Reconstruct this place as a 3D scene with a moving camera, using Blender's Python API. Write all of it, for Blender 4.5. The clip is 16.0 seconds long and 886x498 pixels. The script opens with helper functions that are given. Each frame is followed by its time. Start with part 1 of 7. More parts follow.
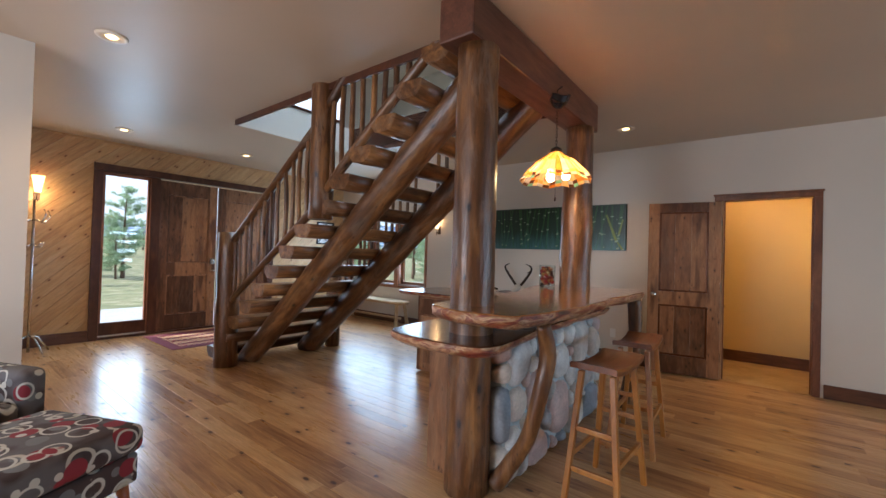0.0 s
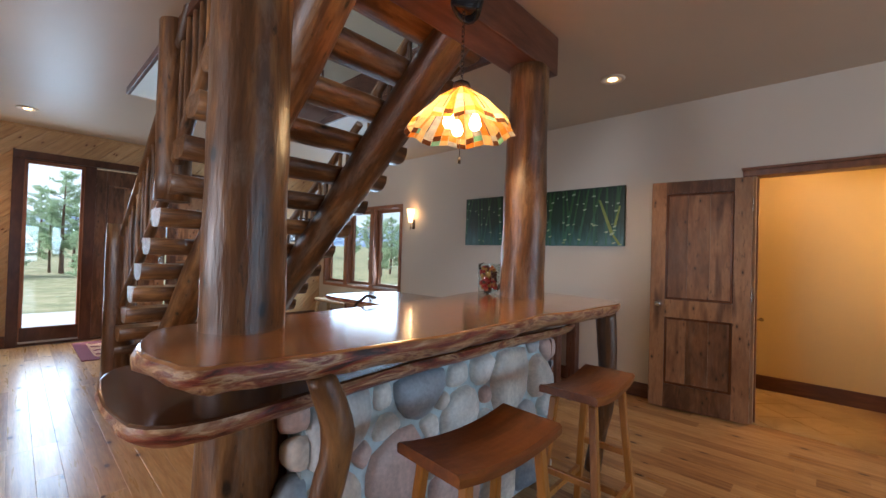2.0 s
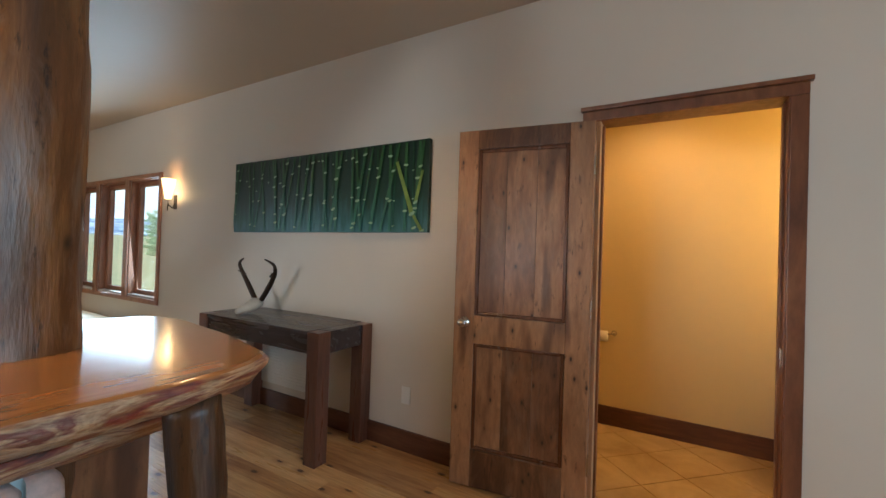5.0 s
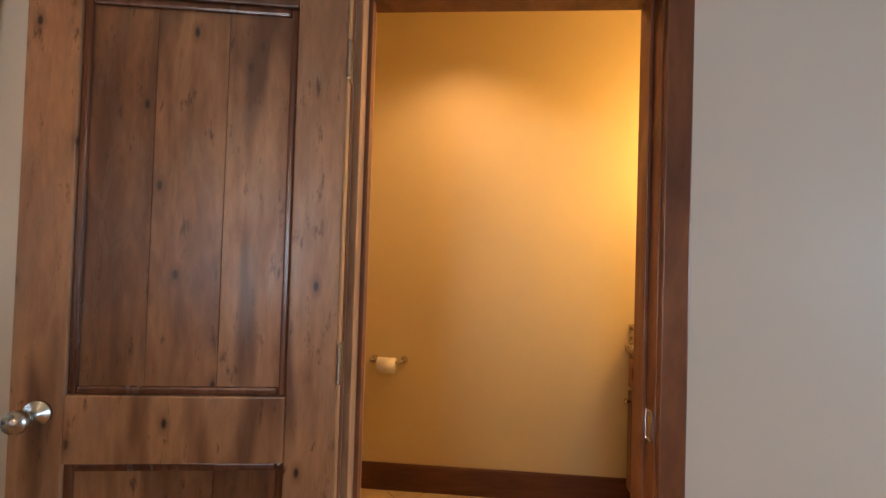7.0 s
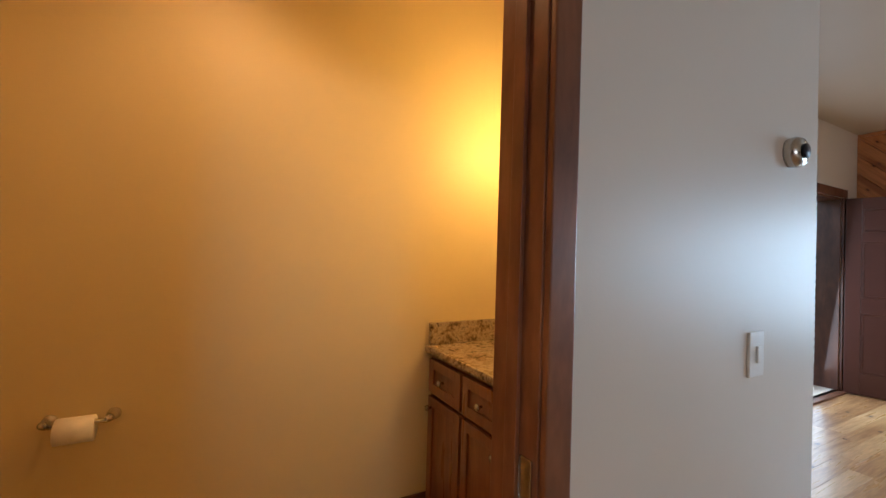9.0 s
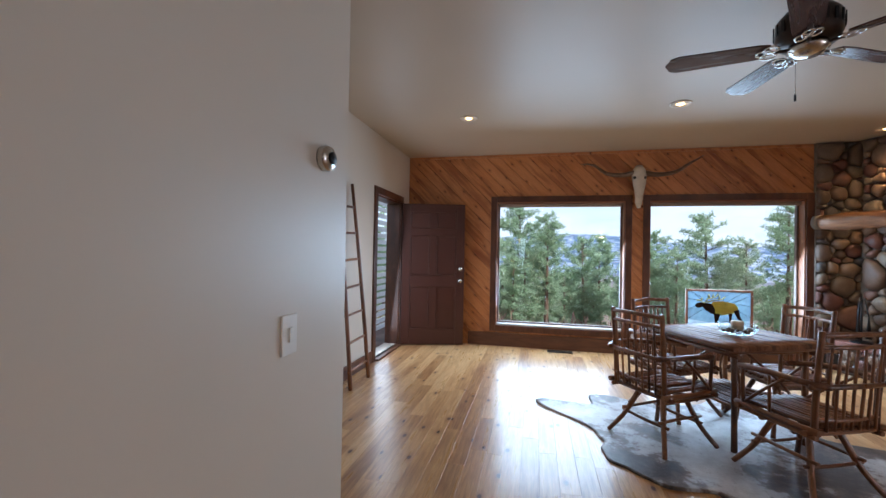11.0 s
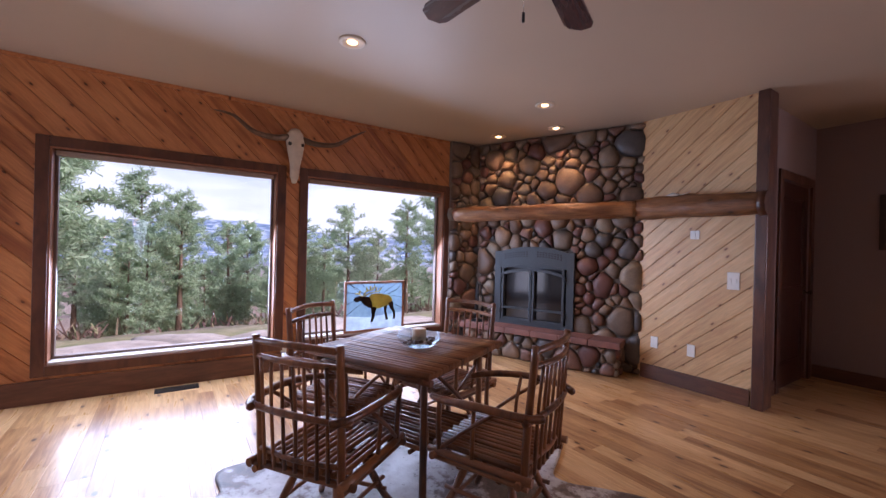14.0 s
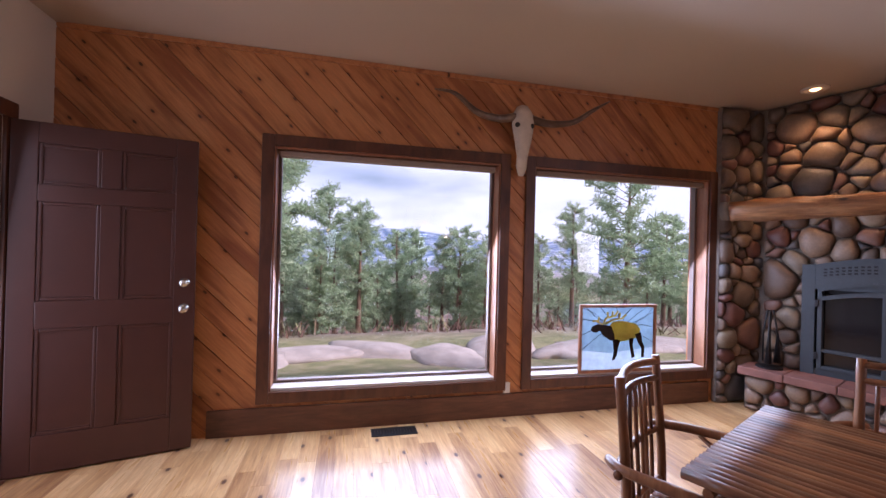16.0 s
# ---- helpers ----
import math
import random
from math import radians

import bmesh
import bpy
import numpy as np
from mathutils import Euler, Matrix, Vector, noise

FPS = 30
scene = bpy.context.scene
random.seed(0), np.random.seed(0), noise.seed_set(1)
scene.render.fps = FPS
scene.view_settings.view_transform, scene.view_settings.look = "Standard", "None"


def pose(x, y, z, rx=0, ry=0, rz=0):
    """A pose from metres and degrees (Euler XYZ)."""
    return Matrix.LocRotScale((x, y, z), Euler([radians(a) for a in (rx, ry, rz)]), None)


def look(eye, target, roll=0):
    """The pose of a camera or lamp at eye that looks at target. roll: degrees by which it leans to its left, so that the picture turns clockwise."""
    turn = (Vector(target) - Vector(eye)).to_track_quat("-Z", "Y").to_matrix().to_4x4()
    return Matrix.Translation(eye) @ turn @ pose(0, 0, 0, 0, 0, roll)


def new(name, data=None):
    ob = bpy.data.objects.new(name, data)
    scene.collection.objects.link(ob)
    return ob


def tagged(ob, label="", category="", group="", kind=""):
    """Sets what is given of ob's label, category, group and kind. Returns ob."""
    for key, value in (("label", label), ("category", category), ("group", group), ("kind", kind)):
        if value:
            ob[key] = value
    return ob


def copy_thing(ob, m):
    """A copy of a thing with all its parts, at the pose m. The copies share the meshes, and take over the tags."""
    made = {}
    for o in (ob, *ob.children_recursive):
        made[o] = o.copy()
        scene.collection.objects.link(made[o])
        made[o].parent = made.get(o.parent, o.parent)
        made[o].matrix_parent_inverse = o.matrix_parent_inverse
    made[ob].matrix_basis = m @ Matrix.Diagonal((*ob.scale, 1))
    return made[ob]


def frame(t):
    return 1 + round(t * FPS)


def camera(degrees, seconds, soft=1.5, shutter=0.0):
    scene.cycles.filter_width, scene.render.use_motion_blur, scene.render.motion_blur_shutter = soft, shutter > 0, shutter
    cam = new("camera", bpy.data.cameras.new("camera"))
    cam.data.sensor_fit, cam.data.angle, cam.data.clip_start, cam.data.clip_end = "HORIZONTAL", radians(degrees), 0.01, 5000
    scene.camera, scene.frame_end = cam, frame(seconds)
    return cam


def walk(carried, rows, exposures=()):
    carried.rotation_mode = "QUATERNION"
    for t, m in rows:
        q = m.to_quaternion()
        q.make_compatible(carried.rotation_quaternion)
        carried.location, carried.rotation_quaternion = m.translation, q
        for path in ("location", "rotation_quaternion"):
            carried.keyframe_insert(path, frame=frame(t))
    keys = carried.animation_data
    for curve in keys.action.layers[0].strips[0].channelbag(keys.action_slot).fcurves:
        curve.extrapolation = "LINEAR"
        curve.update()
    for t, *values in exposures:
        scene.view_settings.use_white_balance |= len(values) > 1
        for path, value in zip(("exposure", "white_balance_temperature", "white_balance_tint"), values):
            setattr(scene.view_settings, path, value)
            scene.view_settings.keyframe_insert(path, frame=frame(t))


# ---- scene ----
cam = camera(95.1, 16.0)
METRES, EYE, TILT, LEAN, TURN = 8.45, 1.34, 0.0, 0.0, 38.1
ROWS = [
    (0.0, 0.0, 0.0, 0.0, -0.02, 0.8, -1.72),
    (0.5, 0.028, 0.0335, -0.0007, 2.02, 0.75, -1.7),
    (1.0, 0.0605, 0.0634, -0.002, 3.51, 0.78, -1.72),
    (1.5, 0.0915, 0.0944, -0.0033, 4.66, 0.86, -1.74),
    (2.0, 0.112, 0.1276, -0.0022, 5.16, 0.81, -1.75),
    (2.5, 0.1349, 0.1592, -0.0016, 5.18, 0.78, -1.76),
    (3.0, 0.1521, 0.195, -0.0026, 4.69, 0.74, -1.85),
    (5.5, 0.2751, 0.3442, -0.0014, -13.67, 0.75, -1.83),
    (6.0, 0.2989, 0.3729, -0.0024, -20.07, 0.83, -1.82),
    (6.5, 0.3225, 0.4007, -0.0007, -26.87, 0.81, -1.84),
    (7.0, 0.3334, 0.4325, -0.0007, -34.17, 0.98, -1.76),
    (7.5, 0.3492, 0.4585, -0.0015, -41.6, 0.87, -1.57),
    (8.0, 0.362, 0.478, -0.0007, -49.54, 0.74, -1.66),
    (10.5, 0.3687, 0.4793, -0.001, -100.49, 0.75, -1.21),
    (11.0, 0.3704, 0.4523, 0.0004, -115.25, 0.55, -1.05),
    (11.5, 0.3741, 0.4307, -0.0008, -129.76, 0.35, -1.05),
    (12.0, 0.3913, 0.4163, -0.0006, -142.14, 0.13, -1.18),
    (12.5, 0.4103, 0.3967, -0.0011, -151.63, 0.04, -1.28),
    (13.0, 0.4291, 0.3679, 0.0003, -158.11, -0.03, -1.36),
    (13.5, 0.4558, 0.3449, 0.0016, -161.67, -0.11, -1.4),
    (14.0, 0.4847, 0.3207, 0.0003, -161.92, -0.06, -1.45),
    (14.5, 0.5167, 0.2991, 0.0044, -158.49, -0.03, -1.48),
    (15.0, 0.5615, 0.2919, 0.0057, -152.14, 0.07, -1.5),
    (15.5, 0.5997, 0.2723, 0.0053, -144.07, 0.13, -1.51),
    (16.0, 0.6355, 0.2497, 0.0036, -141.53, 0.16, -1.51),
]
TINT = [(0, 0.62, 5750, 9), (3, 0.74, 5750, 10), (5.5, 0.86, 5750, 0), (6.5, 0.90, 5850, 8), (8, 0.75, 5750, 6), (10.5, 0.25, 5750, 10), (12, 0.33, 5800, 12), (13.5, 0.24, 6000, 28), (14.5, 0.22, 6050, 39), (16, 0.15, 6100, 37)]
walk(cam, [(t, pose(0, 0, EYE, TILT, LEAN, TURN) @ pose(METRES * x, METRES * y, METRES * z, 90 + pitch, roll, yaw)) for t, x, y, z, yaw, pitch, roll in ROWS], TINT)

# ---- world and sun ----
world = bpy.data.worlds.new("world")
scene.world = world
world.use_nodes = True
wn, wl = world.node_tree.nodes, world.node_tree.links
sky = wn.new("ShaderNodeTexSky")
sky.sky_type = "NISHITA"
sky.sun_disc = False
sky.sun_elevation, sky.sun_rotation = radians(38), radians(220)
sky.air_density, sky.dust_density = 1.0, 2.5
wn["Background"].inputs["Strength"].default_value = 0.15
# thin bright cloud cover over the sky
wtc = wn.new("ShaderNodeTexCoord")
wcl = wn.new("ShaderNodeTexNoise")
wcl.inputs["Scale"].default_value, wcl.inputs["Detail"].default_value = 2.2, 6.0
wmp = wn.new("ShaderNodeMapping")
wmp.inputs["Scale"].default_value = (1, 1, 4)
wcr = wn.new("ShaderNodeValToRGB")
wcr.color_ramp.elements[0].position, wcr.color_ramp.elements[1].position = 0.3, 0.55
wmx = wn.new("ShaderNodeMixRGB")
wmx.inputs[2].default_value = (6.0, 6.9, 8.1, 1)
wl.new(wtc.outputs["Generated"], wmp.inputs[0])
wl.new(wmp.outputs[0], wcl.inputs["Vector"])
wl.new(wcl.outputs[0], wcr.inputs[0])
wl.new(wcr.outputs[0], wmx.inputs[0])
wl.new(sky.outputs[0], wmx.inputs[1])
wl.new(wmx.outputs[0], wn["Background"].inputs["Color"])

sun = new("sun", bpy.data.lights.new("sun", "SUN"))
sun.data.energy, sun.data.angle, sun.data.color = 5.0, radians(8), (1, 0.95, 0.88)
sun.matrix_basis = look((-6.5, -7.6, 10), (0, 0, 2))


def lamp(kind, at, power, colour, size=0.05, target=None, size_y=None, spot=None):
    ob = new("lamp", bpy.data.lights.new("lamp", kind))
    ob.data.energy, ob.data.color = power, colour
    if kind == "AREA":
        ob.data.shape, ob.data.size, ob.data.size_y = "RECTANGLE", size, size_y or size
    else:
        ob.data.shadow_soft_size = size
    if spot:
        ob.data.spot_size, ob.data.spot_blend = radians(spot), 0.8
    ob.matrix_basis = look(at, target) if target else pose(*at)
    return ob


DAY = (0.64, 0.83, 1.0)
WARM = (1.0, 0.62, 0.28)
lamp("AREA", (6.27, 4.62, 1.2), 70, DAY, 1.66, (2.6, 4.2, -1.6), 1.7)
lamp("AREA", (6.27, 2.53, 1.2), 74, DAY, 1.70, (2.6, 2.3, -1.6), 1.7)
lamp("AREA", (-5.95, 5.60, 1.35), 32, DAY, 2.0, (-5.0, 0, 0.7), 1.4)
lamp("AREA", (-7.15, 1.78, 1.3), 15, DAY, 0.5, (0, 1.78, 0.9), 1.8)
lamp("AREA", (5.24, 6.95, 1.1), 14, (0.80, 0.90, 1.0), 0.8, (4.1, 0, 0.3), 1.8)
# added fill at an assumed south window, out of view
lamp("AREA", (-2.5, -3.35, 1.4), 95, (0.95, 0.95, 1.0), 2.6, (-2.3, 3, 0.9), 1.4)
lamp("AREA", (-3.1, 2.95, 5.1), 80, DAY, 2.4, (-3.1, 2.95, 0), 1.4)
CANS = [(-3.6, 0.76), (-6.35, 1.5), (-6.35, 3.05), (-1.2, 4.75), (4.4, 5.66), (4.33, 3.62), (4.36, 1.6), (4.8, 0.92), (5.5, 1.2)]
for cx, cy in CANS:
    lamp("SPOT", (cx, cy, 2.77), 24, WARM, 0.05, (cx, cy, 0), spot=120)
lamp("POINT", (1.30, 6.45, 1.95), 18, (1.0, 0.55, 0.16), 0.08)
# bathroom fill spot, added without any fixture
lamp("SPOT", (-0.1, 6.36, 2.68), 26, (1.0, 0.5, 0.2), 0.06, (-0.1, 6.42, 0), spot=130)
lamp("POINT", (-4.53, 5.60, 1.86), 3.5, WARM, 0.05)
lamp("POINT", (-7.13, 0.85, 1.93), 3.5, WARM, 0.05)
for k in range(3):
    lamp("POINT", (-1.23 + 0.09 * math.cos(k * 2.1), 2.92 + 0.09 * math.sin(k * 2.1), 1.95), 3.4, (1.0, 0.60, 0.24), 0.035)


# ---- materials ----
def mat(name, rough=0.5, metal=0.0):
    m = bpy.data.materials.new(name)
    m.use_nodes = True
    nt = m.node_tree
    b = nt.nodes["Principled BSDF"]
    b.inputs["Roughness"].default_value, b.inputs["Metallic"].default_value = rough, metal
    return m, nt, b


def coords(nt, scale=(1, 1, 1), space="Object", rot=(0, 0, 0)):
    tc = nt.nodes.new("ShaderNodeTexCoord")
    mp = nt.nodes.new("ShaderNodeMapping")
    mp.inputs["Scale"].default_value = scale
    mp.inputs["Rotation"].default_value = rot
    nt.links.new(tc.outputs[space], mp.inputs[0])
    return mp.outputs[0]


def tex(nt, vec, scale, detail=4, rough=0.55, dist=0.0):
    n = nt.nodes.new("ShaderNodeTexNoise")
    n.inputs["Scale"].default_value, n.inputs["Detail"].default_value = scale, detail
    n.inputs["Roughness"].default_value, n.inputs["Distortion"].default_value = rough, dist
    nt.links.new(vec, n.inputs["Vector"])
    return n.outputs[0]


def ramp(nt, fac, stops):
    r = nt.nodes.new("ShaderNodeValToRGB")
    e = r.color_ramp.elements
    while len(e) < len(stops):
        e.new(0.5)
    for el, (p, c) in zip(e, stops):
        el.position, el.color = p, (c[0], c[1], c[2], 1) if hasattr(c, "__len__") else (c, c, c, 1)
    nt.links.new(fac, r.inputs[0])
    return r.outputs[0]


def mix(nt, fac, a, b, mode="MIX"):
    n = nt.nodes.new("ShaderNodeMixRGB")
    n.blend_type = mode
    for sock, v in ((n.inputs[0], fac), (n.inputs[1], a), (n.inputs[2], b)):
        if isinstance(v, (int, float)):
            sock.default_value = v
        elif isinstance(v, tuple):
            sock.default_value = (*v, 1)
        else:
            nt.links.new(v, sock)
    return n.outputs[0]


def calc(nt, op, a, b=0.0):
    n = nt.nodes.new("ShaderNodeMath")
    n.operation = op
    for sock, v in ((n.inputs[0], a), (n.inputs[1], b)):
        if isinstance(v, (int, float)):
            sock.default_value = v
        else:
            nt.links.new(v, sock)
    return n.outputs[0]


def bump(nt, b, height, strength=0.2, dist=0.01):
    n = nt.nodes.new("ShaderNodeBump")
    n.inputs["Strength"].default_value, n.inputs["Distance"].default_value = strength, dist
    nt.links.new(height, n.inputs["Height"])
    nt.links.new(n.outputs[0], b.inputs["Normal"])


def rand_of(nt, island):
    if island:
        return nt.nodes.new("ShaderNodeNewGeometry").outputs["Random Per Island"]
    return nt.nodes.new("ShaderNodeObjectInfo").outputs["Random"]


def shifted(nt, vec, rnd, amount=37.0):
    """Moves the grain of each piece by its own amount."""
    n = nt.nodes.new("ShaderNodeVectorMath")
    n.operation = "ADD"
    c = nt.nodes.new("ShaderNodeCombineXYZ")
    k = calc(nt, "MULTIPLY", rnd, amount)
    for i in range(3):
        nt.links.new(k, c.inputs[i])
    nt.links.new(vec, n.inputs[0])
    nt.links.new(c.outputs[0], n.inputs[1])
    return n.outputs[0]


def wood(name, dark, mid, light, along=(1, 12, 12), rough=0.35, knots=0.0, rnd=None, space="Object", rot=(0, 0, 0), coat=0.0, spread=0.5, relief=0.15, knot_colour=None, knot_scale=1.6, plane=None, streaks=0.0, grey=0.0):
    """Grain drawn out along one axis, with blotches, per-piece tone and dark knots."""
    m, nt, b = mat(name, rough)
    base = coords(nt, (1, 1, 1), space, rot)
    v = coords(nt, along, space, rot)
    if rnd is not None:
        r = rand_of(nt, rnd)
        v, base = shifted(nt, v, r), shifted(nt, base, r, 11.0)
    grain = tex(nt, v, 2.2, 6, 0.6, 0.6)
    fine = tex(nt, v, 9.0, 3, 0.6, 0.2)
    blot = tex(nt, base, 1.7, 3)
    f = calc(nt, "ADD", calc(nt, "MULTIPLY", grain, 0.65), calc(nt, "MULTIPLY", blot, 0.35))
    if rnd is not None:
        f = calc(nt, "ADD", f, calc(nt, "MULTIPLY", calc(nt, "SUBTRACT", r, 0.5), spread))
    col = ramp(nt, f, [(0.28, dark), (0.5, mid), (0.72, light)])
    col = mix(nt, 0.35, col, ramp(nt, fine, [(0.3, 0.35), (0.65, 1.0)]), "MULTIPLY")
    if knots:
        vo = nt.nodes.new("ShaderNodeTexVoronoi")
        kv = nt.nodes.new("ShaderNodeMapping")
        s = tuple(2.0 if a > 2 else 1.0 for a in along)
        kv.inputs["Scale"].default_value = s
        if plane:
            vo.voronoi_dimensions = "2D"
            kv.inputs["Rotation"].default_value = (radians(90), 0, 0) if plane == "xz" else (0, 0, 0)
            kv.inputs["Scale"].default_value = (s[0], s[1], s[2]) if plane == "xy" else (s[0], s[1], s[2])
        nt.links.new(base, kv.inputs[0])
        nt.links.new(kv.outputs[0], vo.inputs["Vector"])
        vo.inputs["Scale"].default_value = knot_scale
        kc = knot_colour or tuple(c * 0.3 for c in dark)
        spot = ramp(nt, vo.outputs["Distance"], [(knots * 0.5, 1.0), (knots, 0.0)])
        halo = ramp(nt, vo.outputs["Distance"], [(knots, 0.45), (knots * 2.6, 0.0)])
        col = mix(nt, halo, col, dark)
        col = mix(nt, spot, col, kc)
    if streaks:
        sv = nt.nodes.new("ShaderNodeMapping")
        sv.inputs["Scale"].default_value = tuple(5.0 if a > 2 else 0.7 for a in along)
        nt.links.new(base, sv.inputs[0])
        col = mix(nt, ramp(nt, tex(nt, sv.outputs[0], 1.6, 2), [(0.56, 0.0), (0.66, streaks)]), col, dark)
    if grey:
        gv = nt.nodes.new("ShaderNodeMapping")
        gv.inputs["Scale"].default_value = tuple(6.0 if a > 2 else 1.6 for a in along)
        nt.links.new(base, gv.inputs[0])
        col = mix(nt, ramp(nt, tex(nt, gv.outputs[0], 1.5, 5, 0.7, 0.8), [(0.52, 0.0), (0.66, grey)]), col, (0.22, 0.155, 0.11))
        col = mix(nt, ramp(nt, tex(nt, gv.outputs[0], 6.0, 4, 0.7), [(0.60, 0.0), (0.70, 0.8)]), col, tuple(c * 0.5 for c in dark))
    nt.links.new(col, b.inputs["Base Color"])
    rr = ramp(nt, grain, [(0.3, min(1, rough * 1.2)), (0.7, rough * 0.85)])
    nt.links.new(rr, b.inputs["Roughness"])
    bump(nt, b, fine, relief, 0.004)
    if coat:
        b.inputs["Coat Weight"].default_value, b.inputs["Coat Roughness"].default_value = coat, 0.12
    return m


def paint(name, colour, rough=0.6, relief=0.08):
    m, nt, b = mat(name, rough)
    v = coords(nt)
    n = tex(nt, v, 0.7, 3)
    f = tex(nt, v, 140.0, 3)
    c2 = tuple(c * 0.93 for c in colour)
    nt.links.new(ramp(nt, n, [(0.3, c2), (0.7, colour)]), b.inputs["Base Color"])
    bump(nt, b, f, relief, 0.002)
    return m


def plain(name, colour, rough=0.5, metal=0.0, var=0.12, scale=30.0, relief=0.05):
    m, nt, b = mat(name, rough, metal)
    n = tex(nt, coords(nt), scale, 4)
    c2 = tuple(c * (1 - var) for c in colour)
    nt.links.new(ramp(nt, n, [(0.3, c2), (0.7, colour)]), b.inputs["Base Color"])
    if relief:
        bump(nt, b, n, relief, 0.002)
    return m


def glow(name, colour, strength):
    m, nt, b = mat(name)
    b.inputs["Base Color"].default_value = (*colour, 1)
    b.inputs["Emission Color"].default_value = (*colour, 1)
    b.inputs["Emission Strength"].default_value = strength
    return m


def glass_mat(name, colour=(1, 1, 1), rough=0.0):
    m, nt, b = mat(name, rough)
    nt.nodes.remove(b)
    out = nt.nodes["Material Output"]
    tr, gl, fr, mx = (nt.nodes.new("ShaderNode" + k) for k in ("BsdfTransparent", "BsdfGlossy", "LayerWeight", "MixShader"))
    tr.inputs[0].default_value = (*colour, 1)
    gl.inputs["Roughness"].default_value = 0.02
    nt.links.new(calc(nt, "ADD", calc(nt, "MULTIPLY", calc(nt, "POWER", fr.outputs["Facing"], 4.0), 0.5), 0.04), mx.inputs[0])
    nt.links.new(tr.outputs[0], mx.inputs[1])
    nt.links.new(gl.outputs[0], mx.inputs[2])
    nt.links.new(mx.outputs[0], out.inputs[0])
    return m


def stone_mat(name, stops, rnd=False, rough=0.6):
    m, nt, b = mat(name, rough)
    r = rand_of(nt, rnd)
    tone = ramp(nt, r, stops)
    nt.nodes[-1].color_ramp.interpolation = "CONSTANT"
    v = shifted(nt, coords(nt), r)
    big, fine = tex(nt, v, 5.0, 4, 0.6, 0.8), tex(nt, v, 60.0, 4)
    col = mix(nt, 1.0, tone, ramp(nt, big, [(0.3, 0.68), (0.7, 1.15)]), "MULTIPLY")
    col = mix(nt, 0.5, col, ramp(nt, fine, [(0.3, 0.55), (0.7, 1.0)]), "MULTIPLY")
    nt.links.new(col, b.inputs["Base Color"])
    bump(nt, b, calc(nt, "ADD", big, fine), 0.25, 0.008)
    return m


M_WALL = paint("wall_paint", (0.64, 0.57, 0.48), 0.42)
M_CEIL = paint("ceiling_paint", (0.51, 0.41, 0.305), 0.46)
# wall paint darkened for the hall: its dimness is put into the colour
M_HALL_SHADE = paint("hall_shaded_paint", (0.25, 0.175, 0.165), 0.6)
M_BATH = paint("bath_paint", (0.64, 0.52, 0.27), 0.5)
FL = dict(along=(1, 14, 14), rough=0.30, knots=0.06, coat=0.18, spread=0.30, relief=0.05, knot_scale=1.8, knot_colour=(0.07, 0.025, 0.012), plane="xy")
M_FLOOR = wood("floor_planks", (0.27, 0.12, 0.045), (0.53, 0.30, 0.125), (0.70, 0.45, 0.22), rnd=False, **FL)
M_FLOOR_I = wood("floor_planks_joined", (0.27, 0.12, 0.045), (0.53, 0.30, 0.125), (0.70, 0.45, 0.22), rnd=True, **FL)
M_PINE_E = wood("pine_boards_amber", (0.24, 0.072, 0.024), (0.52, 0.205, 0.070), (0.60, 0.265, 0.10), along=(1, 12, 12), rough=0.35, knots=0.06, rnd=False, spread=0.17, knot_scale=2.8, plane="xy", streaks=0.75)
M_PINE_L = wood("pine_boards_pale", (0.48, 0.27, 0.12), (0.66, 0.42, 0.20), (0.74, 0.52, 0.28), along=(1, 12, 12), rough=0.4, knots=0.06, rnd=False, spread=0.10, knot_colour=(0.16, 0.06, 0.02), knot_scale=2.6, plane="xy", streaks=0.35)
M_TRIM = wood("dark_trim", (0.035, 0.010, 0.005), (0.09, 0.030, 0.014), (0.16, 0.06, 0.028), along=(4, 4, 1.2), rough=0.35, relief=0.08)
M_BASE = wood("dark_baseboard", (0.045, 0.015, 0.007), (0.115, 0.042, 0.020), (0.19, 0.08, 0.038), along=(1.2, 1.2, 8), rough=0.4, relief=0.08)
M_DOOR = wood("alder_door", (0.075, 0.028, 0.012), (0.23, 0.105, 0.048), (0.40, 0.205, 0.10), along=(7, 7, 1.5), rough=0.36, knots=0.045, relief=0.08, rnd=False, spread=0.42, knot_scale=3.0, plane="xz", streaks=0.8, grey=0.30)
M_LOG = wood("varnished_log", (0.024, 0.009, 0.004), (0.13, 0.052, 0.017), (0.40, 0.19, 0.065), along=(7, 7, 1), rough=0.34, knots=0.10, relief=0.7, rnd=False, spread=0.15, coat=0.0, knot_scale=3.2, grey=0.45)
M_LOGX = wood("varnished_log_x", (0.045, 0.015, 0.006), (0.14, 0.052, 0.02), (0.24, 0.10, 0.042), along=(1, 7, 7), rough=0.3, knots=0.06, relief=0.3, rnd=False, spread=0.15, coat=0.4, knot_scale=2.5)
M_GLASS = glass_mat("clear_glass")
M_DARK = plain("dark_void", (0.03, 0.025, 0.02), 0.7)


# ---- mesh helpers ----
def attach(ob, parent):
    """Makes ob a part; all parts keep world places as their own matrix."""
    if parent:
        ob.parent = parent
        ob.matrix_parent_inverse = parent.matrix_basis.inverted()
    return ob


def part(name, bm, material, parent=None, label="", smooth=False):
    me = bpy.data.meshes.new(name)
    if smooth:
        for f in bm.faces:
            f.smooth = True
    bm.to_mesh(me)
    bm.free()
    for m in material if isinstance(material, (list, tuple)) else [material]:
        me.materials.append(m)
    ob = attach(new(name, me), parent)
    return tagged(ob, label)


